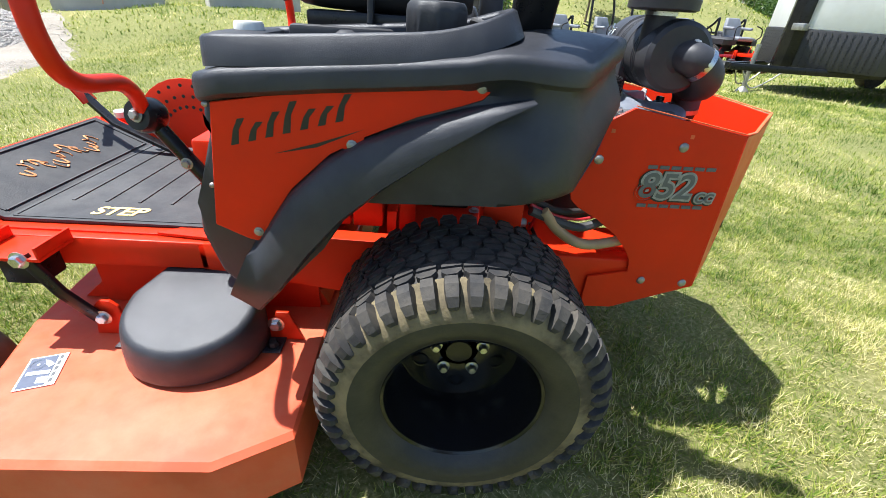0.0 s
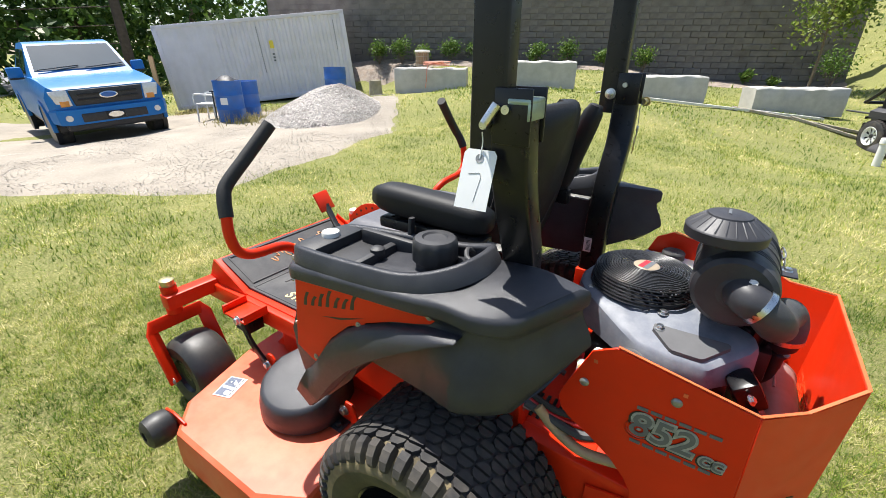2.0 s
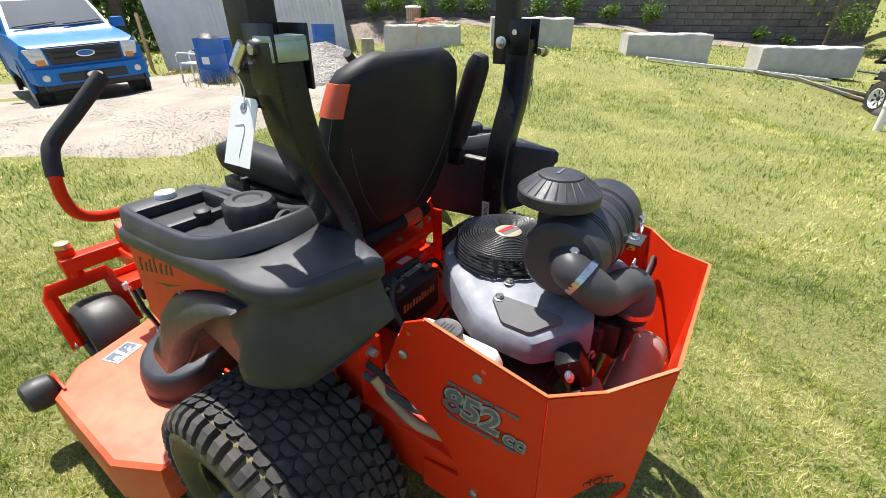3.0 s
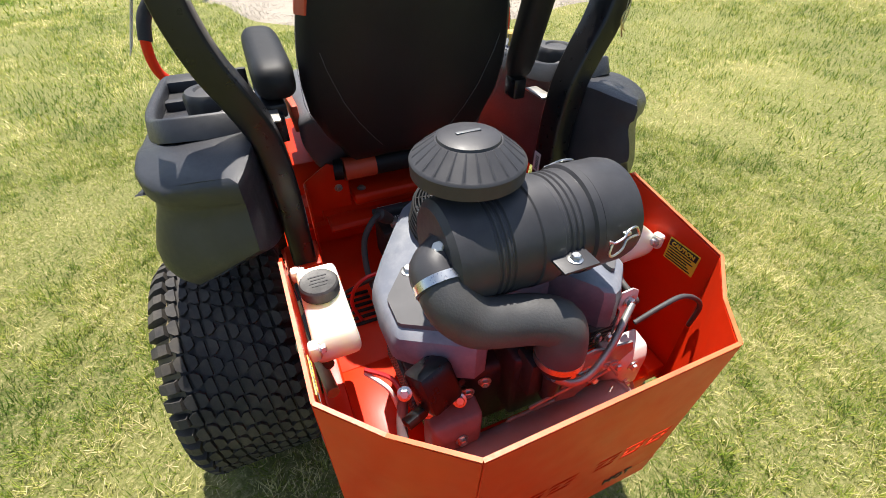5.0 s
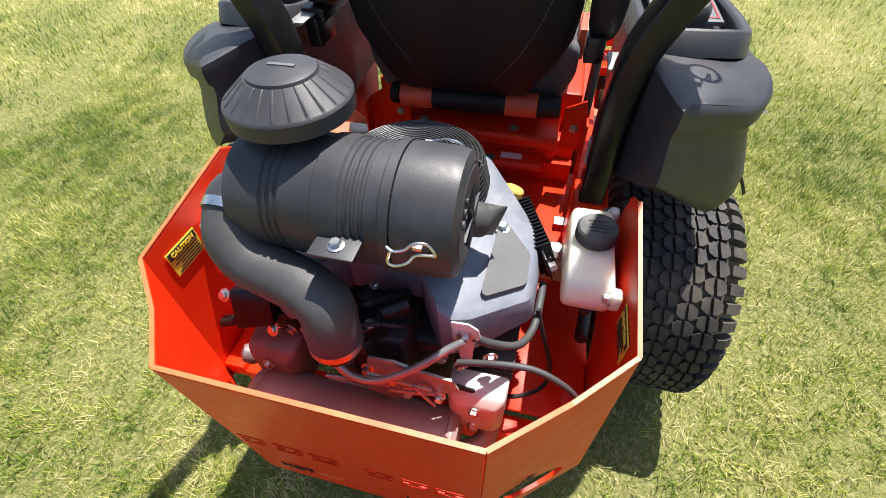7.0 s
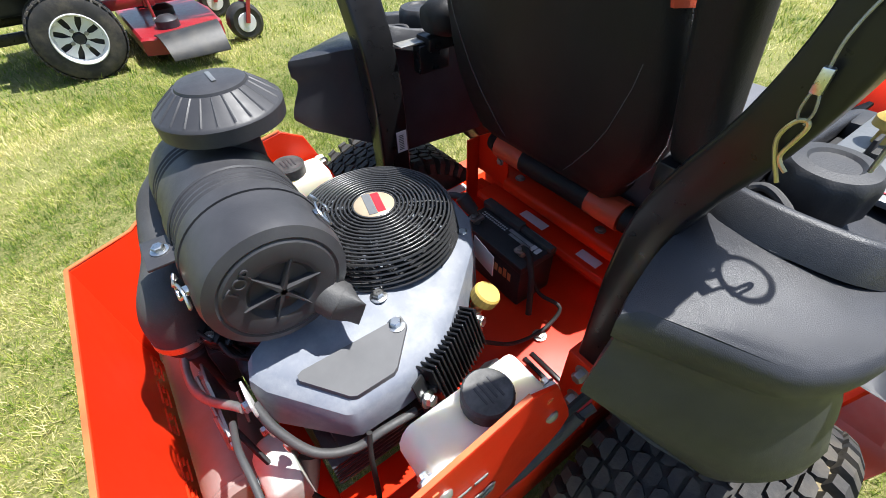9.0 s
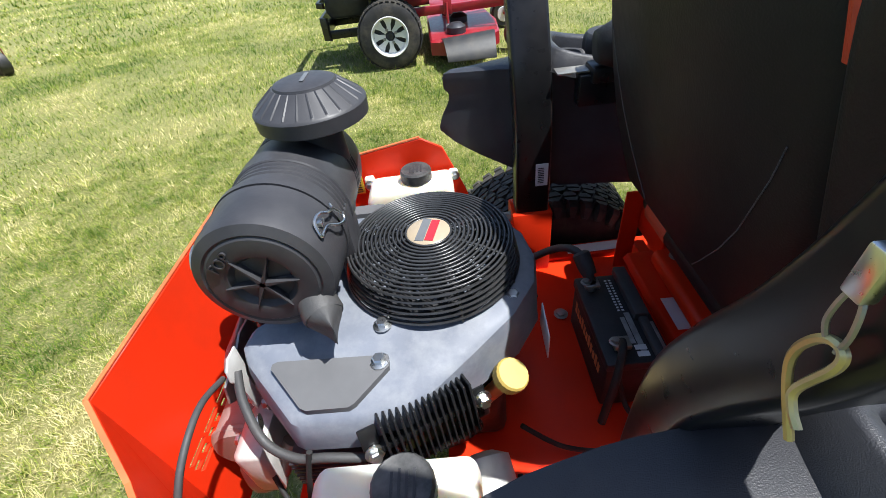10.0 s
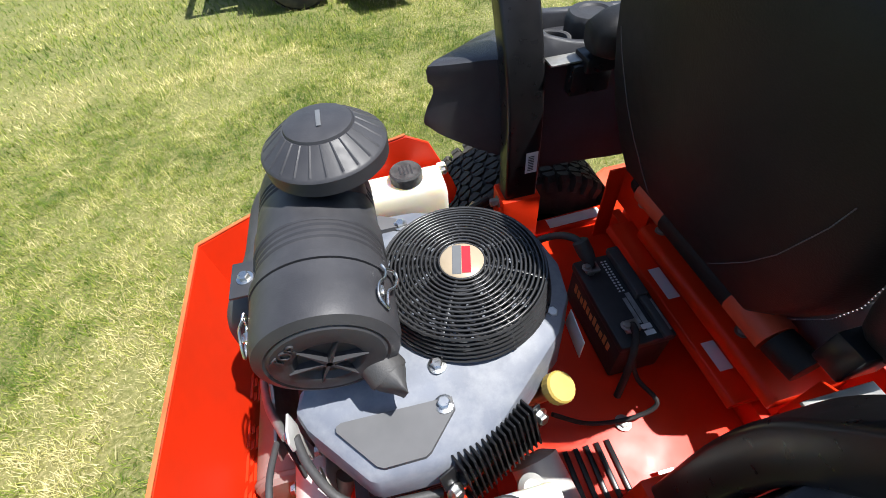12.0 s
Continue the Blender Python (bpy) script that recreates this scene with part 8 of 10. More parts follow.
# boards lying in front of the blocks
for k, (a, b, w) in enumerate((((-1.4, 9.75), (1.9, 11.6), 0.14), ((0.2, 10.75), (2.6, 11.15), 0.10), ((1.3, 10.95), (2.7, 10.75), 0.09))):
    a, b = Vector(a), Vector(b)
    t = thing("timber_board", "bleached timber board lying on the grass", "board", on_ground(*((a + b) / 2)), math.degrees(math.atan2(b.y - a.y, b.x - a.x)), group="loose boards")
    bm = bmesh.new()
    L = (b - a).length
    za, zb = lift(*a) - lift(*((a + b) / 2)), lift(*b) - lift(*((a + b) / 2))
    loft(bm, [[(-L / 2, -w / 2, za + 0.02), (-L / 2, w / 2, za + 0.02), (-L / 2, w / 2, za + 0.07), (-L / 2, -w / 2, za + 0.07)], [(L / 2, -w / 2, zb + 0.02), (L / 2, w / 2, zb + 0.02), (L / 2, w / 2, zb + 0.07), (L / 2, -w / 2, zb + 0.07)]])
    part("plank", bm, CAP_WHITE if k == 0 else TIMBER, t)
pipe = thing("standpipe", "white plastic pipe standing in the grass", "pipe", on_ground(2.38, 8.3, -0.02))
bm = bmesh.new()
lathe(bm, [(0.055, 0.0), (0.055, 0.36), (0.066, 0.37), (0.066, 0.44), (0.060, 0.455), (0, 0.46)], None, 20)
part("riser", bm, WHITE_PAINT, pipe)

# shipping container
container = thing("shipping_container", "white corrugated steel shipping container", "container", (-13.55, 8.67, -0.10), 46.3)
container.matrix_world = pose(-13.55, 8.67, -0.10, 0, -5.8, 46.3)
bm = bmesh.new()
L, W, H = 6.06, 2.44, 2.59
line = []
n = 22
for k in range(n):
    x0 = -L / 2 + 0.12 + (L - 0.24) * k / n
    p = (L - 0.24) / n
    d = 0.035 if k > 5 else 0.012
    line += [(x0, 0.0), (x0 + p * 0.34, 0.0), (x0 + p * 0.5, d), (x0 + p * 0.84, d)]
line.append((L / 2 - 0.12, 0.0))
loft(bm, [[(x, y, 0.12) for x, y in line], [(x, y, H - 0.10) for x, y in line]], closed=False)
wall_part = part("side_wall", bm, WHITE_STEEL, container, "white corrugated side wall", 20)
bm = bmesh.new()
box(bm, (-L / 2, -0.03, 0.0), (L / 2, 0.06, 0.14), 0.01)
box(bm, (-L / 2, -0.03, H - 0.11), (L / 2, 0.06, H), 0.01)
for x in (-L / 2, L / 2 - 0.14):
    box(bm, (x, -0.03, 0.0), (x + 0.14, 0.10, H), 0.012)
box(bm, (-L / 2, 0.06, H - 0.03), (L / 2, W, H - 0.005))
box(bm, (-L / 2, W - 0.04, 0), (L / 2, W, H))
box(bm, (-L / 2 + 0.02, 0.06, 0), (-L / 2 + 0.05, W, H))
box(bm, (L / 2 - 0.05, 0.06, 0), (L / 2 - 0.02, W, H))
part("frame", bm, WHITE_STEEL, container)
bm = bmesh.new()
box(bm, (0.42, -0.034, 1.62), (0.55, -0.024, 1.86))
part("placard", bm, YELLOW_STICKER, container, "small yellow placard")
bm = bmesh.new()
for z in (1.22, 1.32, 1.42):
    box(bm, (0.45, -0.012, z), (0.52, -0.006, z + 0.05))
for k in range(26):
    box(bm, (0.10, -0.012, 0.9 + 0.055 * k), (0.125, -0.006, 0.93 + 0.055 * k))
    if k > 8:
        box(bm, (2.62, -0.012, 0.9 + 0.055 * k), (2.645, -0.006, 0.93 + 0.055 * k))
part("stencil_bar", bm, GREY_PRINT, container)


def drum(at, turn=0, sticker=True):
    t = thing("oil_drum", "scuffed blue steel drum on dry grass", "drum", on_ground(*at), turn, group="blue drums")
    bm = bmesh.new()
    lathe(bm, [(0.0, 0.0), (0.285, 0.0), (0.292, 0.015), (0.286, 0.03), (0.286, 0.28), (0.296, 0.295), (0.286, 0.31), (0.286, 0.57), (0.296, 0.585), (0.286, 0.60), (0.286, 0.85), (0.292, 0.865), (0.29, 0.88), (0.275, 0.88), (0.272, 0.865), (0, 0.865)], None, 32)
    part("barrel", bm, BLUE_DRUM, t)
    if sticker:
        bm = bmesh.new()
        loft(bm, [[(0.289 * math.cos(a), 0.289 * math.sin(a), z) for a in [radians(q) for q in range(-30, 1, 5)]] for z in (0.40, 0.54)], closed=False)
        part("label", bm, WHITE_STICKER, t, "blank white label")
    return t


drum((-9.0, 4.45), -40)
drum((-9.75, 5.35), -60)
drum((-8.95, 7.55), 0, False)
junk = thing("debris", "dark folded tarp lying on a drum", "tarp", on_ground(-9.0, 4.45, 0.87))
bm = bmesh.new()
rng = random.Random(4)
loft(bm, [[((0.26 - 0.05 * k) * math.cos(a) * (1 + rng.uniform(-0.2, 0.2)), (0.22 - 0.05 * k) * math.sin(a) * (1 + rng.uniform(-0.2, 0.2)), 0.03 * k + rng.uniform(0, 0.02)) for a in [2 * math.pi * i / 14 for i in range(14)]] for k in range(4)])
part("cloth", bm, DULL_PLASTIC, junk)

# white garden chair and a dark table by the drums
chair = thing("garden_chair", "white plastic garden chair beside the drums", "chair", on_ground(-10.4, 4.75), -60)
bm = bmesh.new()
box(bm, (-0.22, -0.22, 0.40), (0.22, 0.22, 0.43), 0.01)
part("seat", bm, WHITE_PAINT, chair)
bm = bmesh.new()
loft(bm, [[(-0.21, 0.20, 0.42), (0.21, 0.20, 0.42), (0.21, 0.225, 0.42), (-0.21, 0.225, 0.42)], [(-0.23, 0.27, 0.72), (0.23, 0.27, 0.72), (0.23, 0.295, 0.72), (-0.23, 0.295, 0.72)], [(-0.16, 0.30, 0.82), (0.16, 0.30, 0.82), (0.16, 0.32, 0.82), (-0.16, 0.32, 0.82)]])
part("backrest", bm, WHITE_PAINT, chair)
for x, y in ((-0.22, -0.22), (0.22, -0.22), (-0.22, 0.22), (0.22, 0.22)):
    bm = bmesh.new()
    tube(bm, [(x, y, 0.0), (x * 0.92, y * 0.92, 0.42)], 0.02, 8, 0)
    part("leg", bm, WHITE_PAINT, chair)
for x in (-0.25, 0.25):
    bm = bmesh.new()
    tube(bm, [(x, -0.24, 0.40), (x, -0.22, 0.62), (x, 0.0, 0.64), (x, 0.27, 0.62)], 0.018, 8)
    part("armrest", bm, WHITE_PAINT, chair)
table = thing("folding_table", "small dark folding table", "table", on_ground(-10.0, 5.0), -55)
bm = bmesh.new()
box(bm, (-0.35, -0.25, 0.66), (0.35, 0.25, 0.69), 0.006)
part("tabletop", bm, DULL_PLASTIC, table)
for x, y in ((-0.3, -0.2), (0.3, -0.2), (-0.3, 0.2), (0.3, 0.2)):
    bm = bmesh.new()
    tube(bm, [(x, y, 0), (x, y, 0.66)], 0.015, 8, 0)
    part("leg", bm, DULL_PLASTIC, table)

# tufts of dry weeds along the container
V, F = [], []
rng = random.Random(31)
for k in range(1600):
    u = rng.random()
    x, y = -13.2 + 5.6 * u + rng.gauss(0, 0.12), 5.65 + 1.9 * u + rng.gauss(0, 0.16) - 0.35
    if rng.random() < 0.35:
        x, y = -8.7 + rng.gauss(0, 0.35), 4.6 + rng.gauss(0, 0.35)
    z = lift(x, y)
    a, h = rng.uniform(0, 6.28), rng.uniform(0.08, 0.28)
    b = len(V)
    V += [(x, y, z), (x + 0.02 * math.cos(a), y + 0.02 * math.sin(a), z), (x + rng.gauss(0, 0.07), y + rng.gauss(0, 0.07), z + h)]
    F.append((b, b + 1, b + 2))
me = bpy.data.meshes.new("dry_weeds")
me.from_pydata(V, [], F)
me.materials.append(STRAW)
tagged(new("dry_weeds", me), "tan dry weeds round the drums and container", "weeds", kind="stuff")


def pickup():
    """A crew-cab pickup truck, nose towards +x of its own frame."""
    m0 = pose(-10.78, 2.73, -0.30, 3.6, 0, -9.0)
    t = tagged(new("pickup_truck"), "bright blue pickup truck parked on the gravel drive", "truck")
    t.matrix_world = m0

    # hood, cab and bed skinned from cross sections (half width, height) along the length
    def section(x, zs):
        left = [(x, -w, z) for w, z in zs]
        return left + [(x, w, z) for w, z in reversed(zs)]

    bm = bmesh.new()
    low = [section(0.82, [(0.78, 0.62), (0.86, 0.72), (0.88, 0.95), (0.80, 1.10)]), section(0.72, [(0.90, 0.56), (0.96, 0.70), (0.965, 0.98), (0.88, 1.16)]),
           section(0.0, [(0.92, 0.56), (0.985, 0.72), (0.985, 1.05), (0.90, 1.24)]), section(-0.55, [(0.92, 0.45), (0.985, 0.60), (0.985, 1.10), (0.92, 1.28)]),
           section(-0.75, [(0.92, 0.40), (0.985, 0.50), (0.985, 1.12), (0.95, 1.29)]), section(-3.0, [(0.92, 0.40), (0.985, 0.50), (0.985, 1.14), (0.95, 1.30)]), section(-4.6, [(0.92, 0.50), (0.985, 0.62), (0.985, 1.14), (0.95, 1.30)])]
    loft(bm, low)
    part("body", bm, BLUE_PAINT, t, "bright metallic blue body", 30)
    bm = bmesh.new()
    cab = [section(-0.55, [(0.90, 1.26), (0.88, 1.28)]), section(-0.72, [(0.93, 1.26), (0.86, 1.40)]), section(-1.35, [(0.94, 1.27), (0.745, 1.88)]), section(-1.60, [(0.94, 1.27), (0.73, 1.93)]), section(-2.6, [(0.94, 1.27), (0.72, 1.92)]), section(-2.95, [(0.94, 1.27), (0.74, 1.80)])]
    loft(bm, cab)
    part("cab", bm, BLUE_PAINT, t, "", 30)
    bm = bmesh.new()
    ws = [(-0.70, 0.80, 1.375), (-1.30, 0.70, 1.835)]
    loft(bm, [[(ws[0][0] + 0.014, -ws[0][1], ws[0][2] + 0.012), (ws[0][0] + 0.03, 0, ws[0][2] + 0.012), (ws[0][0] + 0.014, ws[0][1], ws[0][2] + 0.012)], [(ws[1][0] + 0.014, -ws[1][1], ws[1][2] + 0.014), (ws[1][0] + 0.03, 0, ws[1][2] + 0.02), (ws[1][0] + 0.014, ws[1][1], ws[1][2] + 0.014)]], closed=False)
    part("windscreen", bm, GLASS_DARK, t, "tinted windscreen with sky reflections")
    for s in SIDES:
        bm = bmesh.new()
        for x0, x1 in ((-1.05, -1.75), (-1.82, -2.55)):
            loft(bm, [[(x0 - (0.0 if x0 < -1.5 else -0.12), 0.925 * s, 1.34), (x1, 0.925 * s, 1.34)], [(x0 - (0.0 if x0 < -1.5 else 0.26), 0.778 * s, 1.80), (x1, 0.778 * s, 1.80)]], closed=False)
        part("side_window", bm, GLASS_DARK, t)
        bm = bmesh.new()
        box(bm, (-0.98, min(0.96 * s, 1.20 * s), 1.28), (-0.84, max(0.96 * s, 1.20 * s), 1.48), 0.03)
        mirror = part("wing_mirror", bm, BLUE_PAINT, t)
        bm = bmesh.new()
        box(bm, (-0.97, min(0.97 * s, 1.19 * s), 1.25), (-0.845, max(0.97 * s, 1.19 * s), 1.285), 0.01)
        part("mirror_base", bm, DULL_PLASTIC, mirror)
        # headlight
        bm = bmesh.new()
        prism(bm, [(0.60 * s, 0.80), (0.84 * s, 0.86), (0.90 * s, 1.08), (0.62 * s, 1.10)], "x", 0.70, 0.835, 0.015)
        lamp = part("headlight", bm, LAMP_GLASS, t, "clear headlight")
        bm = bmesh.new()
        box(bm, (0.80, min(0.64 * s, 0.78 * s), 0.80), (0.842, max(0.64 * s, 0.78 * s), 0.90), 0.01)
        part("indicator", bm, AMBER, lamp)
        bm = bmesh.new()
        lathe(bm, [(0.06, 0.0), (0.055, 0.012), (0, 0.016)], aim((0.925, 0.74 * s, 0.60), (1, 0, 0)), 18)
        part("fog_lamp", bm, LAMP_GLASS, t)
        # arches and wheels
        for x in (0.0, -3.65):
            bm = bmesh.new()
            pts = [(x + 0.50 * math.cos(radians(a)), 0.40 + 0.50 * math.sin(radians(a))) for a in range(-8, 189, 14)] + [(x + 0.43 * math.cos(radians(a)), 0.40 + 0.43 * math.sin(radians(a))) for a in range(188, -9, -14)]
            prism(bm, pts, "y", 0.93 * s, 1.005 * s, 0.01)
            part("wheel_arch", bm, BLUE_PAINT, t)
            bm = bmesh.new()
            prism(bm, [(x + 0.45 * math.cos(radians(a)), 0.40 + 0.45 * math.sin(radians(a))) for a in range(0, 360, 20)], "y", 0.90 * s, 0.988 * s)
            part("wheel_well", bm, BLACK_PRINT, t)
            wm = pose(x, 0, 0.40) @ Matrix(((1, 0, 0, 0), (0, 0, s, 0), (0, -s, 0, 0), (0, 0, 0, 1)))
            wheel = new("wheel")
            wheel.parent = t
            bm = bmesh.new()
            lathe(bm, [(0.23, 0.70), (0.36, 0.70), (0.395, 0.73), (0.40, 0.80), (0.395, 0.95), (0.36, 0.985), (0.24, 0.98)], wm, 36)
            part("tyre", bm, RUBBER, wheel)
            bm = bmesh.new()
            lathe(bm, [(0.24, 0.97), (0.22, 0.985), (0.20, 0.95), (0.08, 0.94), (0.0, 0.96)], wm, 28, cap=False)
            part("rim", bm, SATIN_BLACK, wheel)
    # grille, bumper, badge shapes
    bm = bmesh.new()
    prism(bm, [(-0.56, 0.80), (0.56, 0.80), (0.60, 1.08), (-0.60, 1.08)], "x", 0.80, 0.855, 0.02)
    grille = part("grille", bm, DULL_PLASTIC, t, "black grille in a blue surround")
    bm = bmesh.new()
    for z in (0.90, 0.99):
        box(bm, (0.855, -0.50, z - 0.02), (0.868, 0.50, z + 0.02), 0.005)
    part("grille_bar", bm, SATIN_BLACK, grille)
    bm = bmesh.new()
    loft(bm, [[(0.87 + d, 0.15 * g * math.cos(a), 0.955 + 0.062 * g * math.sin(a)) for a in [2 * math.pi * i / 24 for i in range(24)]] for d, g in ((-0.01, 1.0), (0.012, 1.0), (0.016, 0.9))])
    part("oval_badge", bm, CHROME, grille, "oval badge, blank")
    bm = bmesh.new()
    loft(bm, [[(0.888, 0.125 * math.cos(a), 0.955 + 0.046 * math.sin(a)) for a in [2 * math.pi * i / 24 for i in range(24)]], [(0.890, 0.12 * math.cos(a), 0.955 + 0.044 * math.sin(a)) for a in [2 * math.pi * i / 24 for i in range(24)]]])
    part("badge_field", bm, BLUE_DRUM, grille)
    bm = bmesh.new()
    loft(bm, [section(0.70, [(0.97, 0.52), (0.985, 0.60), (0.985, 0.74), (0.95, 0.77)]), section(0.86, [(0.88, 0.48), (0.90, 0.56), (0.90, 0.72), (0.87, 0.76)]), section(0.93, [(0.72, 0.47), (0.74, 0.55), (0.74, 0.71), (0.72, 0.74)])])
    part("bumper", bm, BLUE_PAINT, t, "blue front bumper")
    bm = bmesh.new()
    box(bm, (0.86, -0.55, 0.50), (0.945, 0.55, 0.66), 0.02)
    box(bm, (0.60, -0.80, 0.36), (0.90, 0.80, 0.50), 0.03)
    part("bumper_insert", bm, DULL_PLASTIC, t)
    bm = bmesh.new()
    box(bm, (0.945, -0.16, 0.52), (0.955, 0.16, 0.66), 0.01)
    plate = part("front_plate", bm, SATIN_BLACK, t)
    bm = bmesh.new()
    loft(bm, [[(0.957, 0.13 * math.cos(a), 0.59 + 0.055 * math.sin(a)) for a in [2 * math.pi * i / 24 for i in range(24)]], [(0.961, 0.125 * math.cos(a), 0.59 + 0.052 * math.sin(a)) for a in [2 * math.pi * i / 24 for i in range(24)]]])
    part("oval_badge", bm, CHROME, plate)
    bm = bmesh.new()
    sweep(bm, [(-0.66, -0.75, 1.405), (-0.72, -0.05, 1.45)], rect(0.02, 0.02, 0.004))
    sweep(bm, [(-0.66, 0.05, 1.405), (-0.72, 0.75, 1.45)], rect(0.02, 0.02, 0.004))
    part("wiper", bm, DULL_PLASTIC, t)
    bm = bmesh.new()
    box(bm, (-3.2, -0.90, 0.30), (0.5, 0.90, 0.46), 0.03)
    part("chassis", bm, BLACK_PRINT, t)
    return t


pickup()


def stock_mower(name, label, paint, rim_paint, at, turn, group, roll="up"):
    """A parked zero-turn mower of another make, nose towards +x of its own frame."""
    t = thing(name, label, "riding mower", at, turn, group)
    for s in SIDES:
        wheel = new("drive_wheel")
        wheel.parent = t
        wm = pose(0, 0, 0.29) @ Matrix(((1, 0, 0, 0), (0, 0, s, 0), (0, -s, 0, 0), (0, 0, 0, 1)))
        bm = bmesh.new()
        lathe(bm, [(0.15, 0.36), (0.24, 0.35), (0.275, 0.365), (0.29, 0.40), (0.29, 0.56), (0.275, 0.60), (0.24, 0.615), (0.17, 0.61), (0.16, 0.60)], wm, 40, cap=False)
        part("tyre", bm, RUBBER, wheel, "worn turf tyre")
        bm = bmesh.new()
        for k in range(36):
            for w, odd in ((0.39, 0), (0.43, 1), (0.47, 0), (0.51, 1), (0.55, 0), (0.585, 1)):
                a = (k + 0.5 * odd) * 2 * math.pi / 36
                loft(bm, [[wm @ Vector((r * math.cos(a + d), r * math.sin(a + d), w + e)) for d, e in ((-0.062 * g, -0.018 * g), (0.062 * g, -0.018 * g), (0.062 * g, 0.018 * g), (-0.062 * g, 0.018 * g))] for r, g in ((0.286, 1), (0.297, 0.8))])
        part("tread", bm, RUBBER, wheel, "", 25)
        bm = bmesh.new()
        prof = [(0.168, 0.605), (0.172, 0.617), (0.165, 0.620), (0.158, 0.60), (0.152, 0.575), (0.146, 0.57)]
        lathe(bm, prof, wm, 40, cap=False)
        for k in range(8):
            a = 2 * math.pi * k / 8
            c, d = 0.30, 0.20
            ring = [(0.045, a - 0.36), (0.045, a + 0.36), (0.10, a + 0.20), (0.150, a + 0.27), (0.150, a - 0.27), (0.10, a - 0.20)]
            loft(bm, [[wm @ Vector((r * math.cos(q), r * math.sin(q), h)) for r, q in ring] for h in (0.560, 0.572)])
        part("rim", bm, rim_paint, wheel, "spoked steel rim")
        bm = bmesh.new()
        lathe(bm, [(0.15, 0.545), (0.0, 0.545)], wm, 24, cap=False)
        lathe(bm, [(0.035, 0.55), (0.035, 0.582), (0.028, 0.588), (0, 0.588)], wm, 18)
        part("hub", bm, ENGINE_DARK, wheel)
        for k in range(4):
            bm = bmesh.new()
            a = 2 * math.pi * k / 4 + 0.4
            hex_bolt(bm, wm @ Vector((0.06 * math.cos(a), 0.06 * math.sin(a), 0.573)), wm.to_3x3() @ Vector((0, 0, 1)), 0.010, 0.012)
            part("lug_nut", bm, DULL_ZINC, wheel)
        caster = new("caster")
        caster.parent = t
        cm_ = pose(1.22, 0.46 * s, 0.15) @ Matrix(((1, 0, 0, 0), (0, 0, 1, 0), (0, -1, 0, 0), (0, 0, 0, 1)))
        bm = bmesh.new()
        lathe(bm, [(0.07, -0.06), (0.12, -0.07), (0.145, -0.055), (0.152, 0), (0.145, 0.055), (0.12, 0.07), (0.07, 0.06)], cm_, 32)
        part("tyre", bm, SMOOTH_RUBBER, caster)
        bm = bmesh.new()
        lathe(bm, [(0.0, -0.072), (0.075, -0.072), (0.08, -0.06), (0.08, 0.06), (0.075, 0.072), (0, 0.072)], cm_, 24)
        part("wheel", bm, rim_paint, caster)
        bm = bmesh.new()
        for d in (-1, 1):
            sweep(bm, [(1.28, 0.46 * s, 0.34), (1.28, 0.46 * s + d * 0.085, 0.34), (1.22, 0.46 * s + d * 0.09, 0.15)], rect(0.045, 0.010, 0.002), up=(1, 0, 0.3))
        lathe(bm, [(0.028, 0.33), (0.028, 0.50), (0, 0.50)], pose(1.28, 0.46 * s, 0), 16)
        part("fork", bm, paint, caster)
        bm = bmesh.new()
        sweep(bm, [(-0.15, 0.27 * s, 0.40), (0.70, 0.27 * s, 0.40), (1.10, 0.36 * s, 0.42), (1.28, 0.45 * s, 0.43)], rect(0.055, 0.075, 0.006))
        part("frame_rail", bm, paint, t)
        bm = bmesh.new()
        loft(bm, [[(-0.28, 0.26 * s, z), (-0.28, 0.54 * s, z), (0.30, 0.57 * s, z), (0.42, 0.42 * s, z), (0.42, 0.26 * s, z)] for z in (0.60, 0.66, 0.72)] + [[(-0.22, 0.28 * s, 0.78), (-0.22, 0.48 * s, 0.78), (0.24, 0.50 * s, 0.78), (0.34, 0.40 * s, 0.78), (0.34, 0.28 * s, 0.78)]])
        part("fender", bm, DULL_PLASTIC, t, "dark grey fender and tank", 40)
        bm = bmesh.new()
        tube(bm, [(0.35, 0.34 * s, 0.62), (0.42, 0.38 * s, 0.75), (0.46, 0.44 * s, 0.84), (0.44, 0.42 * s, 1.0), (0.42, 0.25 * s, 1.06)], 0.014, 10)
        part("steering_lever", bm, GRIP, t)
        bm = bmesh.new()
        box(bm, (0.52, min(0.30 * s, 0.335 * s), 0.36), (0.60, max(0.30 * s, 0.335 * s), 0.50), 0.004)
        tube(bm, [(0.55, 0.34 * s, 0.46), (0.55, 0.36 * s, 0.24)], 0.012, 8, 0)
        part("deck_hanger", bm, paint, t)
        bm = bmesh.new()
        hex_bolt(bm, (0.55, 0.375 * s, 0.27), (0, s, 0), 0.014, 0.014)
        part("bolt", bm, ZINC, t)
    bm = bmesh.new()
    out = [(0.36, -0.62), (0.52, -0.70), (0.86, -0.70), (1.02, -0.48), (1.06, 0.0), (1.02, 0.48), (0.86, 0.66), (0.52, 0.66), (0.36, 0.60)]
    loft(bm, [[(x, y, z) for x, y in out] for z in (0.09, 0.20)] + [[(0.70 + (x - 0.70) * 0.95, y * 0.97, 0.215) for x, y in out]])
    part("cutting_deck", bm, paint, t, "painted steel cutting deck", 30)
    bm = bmesh.new()
    for x, y in ((0.68, 0.0), (0.62, -0.42), (0.62, 0.42)):
        lathe(bm, [(0.09, 0.215), (0.09, 0.27), (0.05, 0.30), (0, 0.30)], pose(x, y, 0), 20)
    part("spindle", bm, ENGINE_DARK, t)
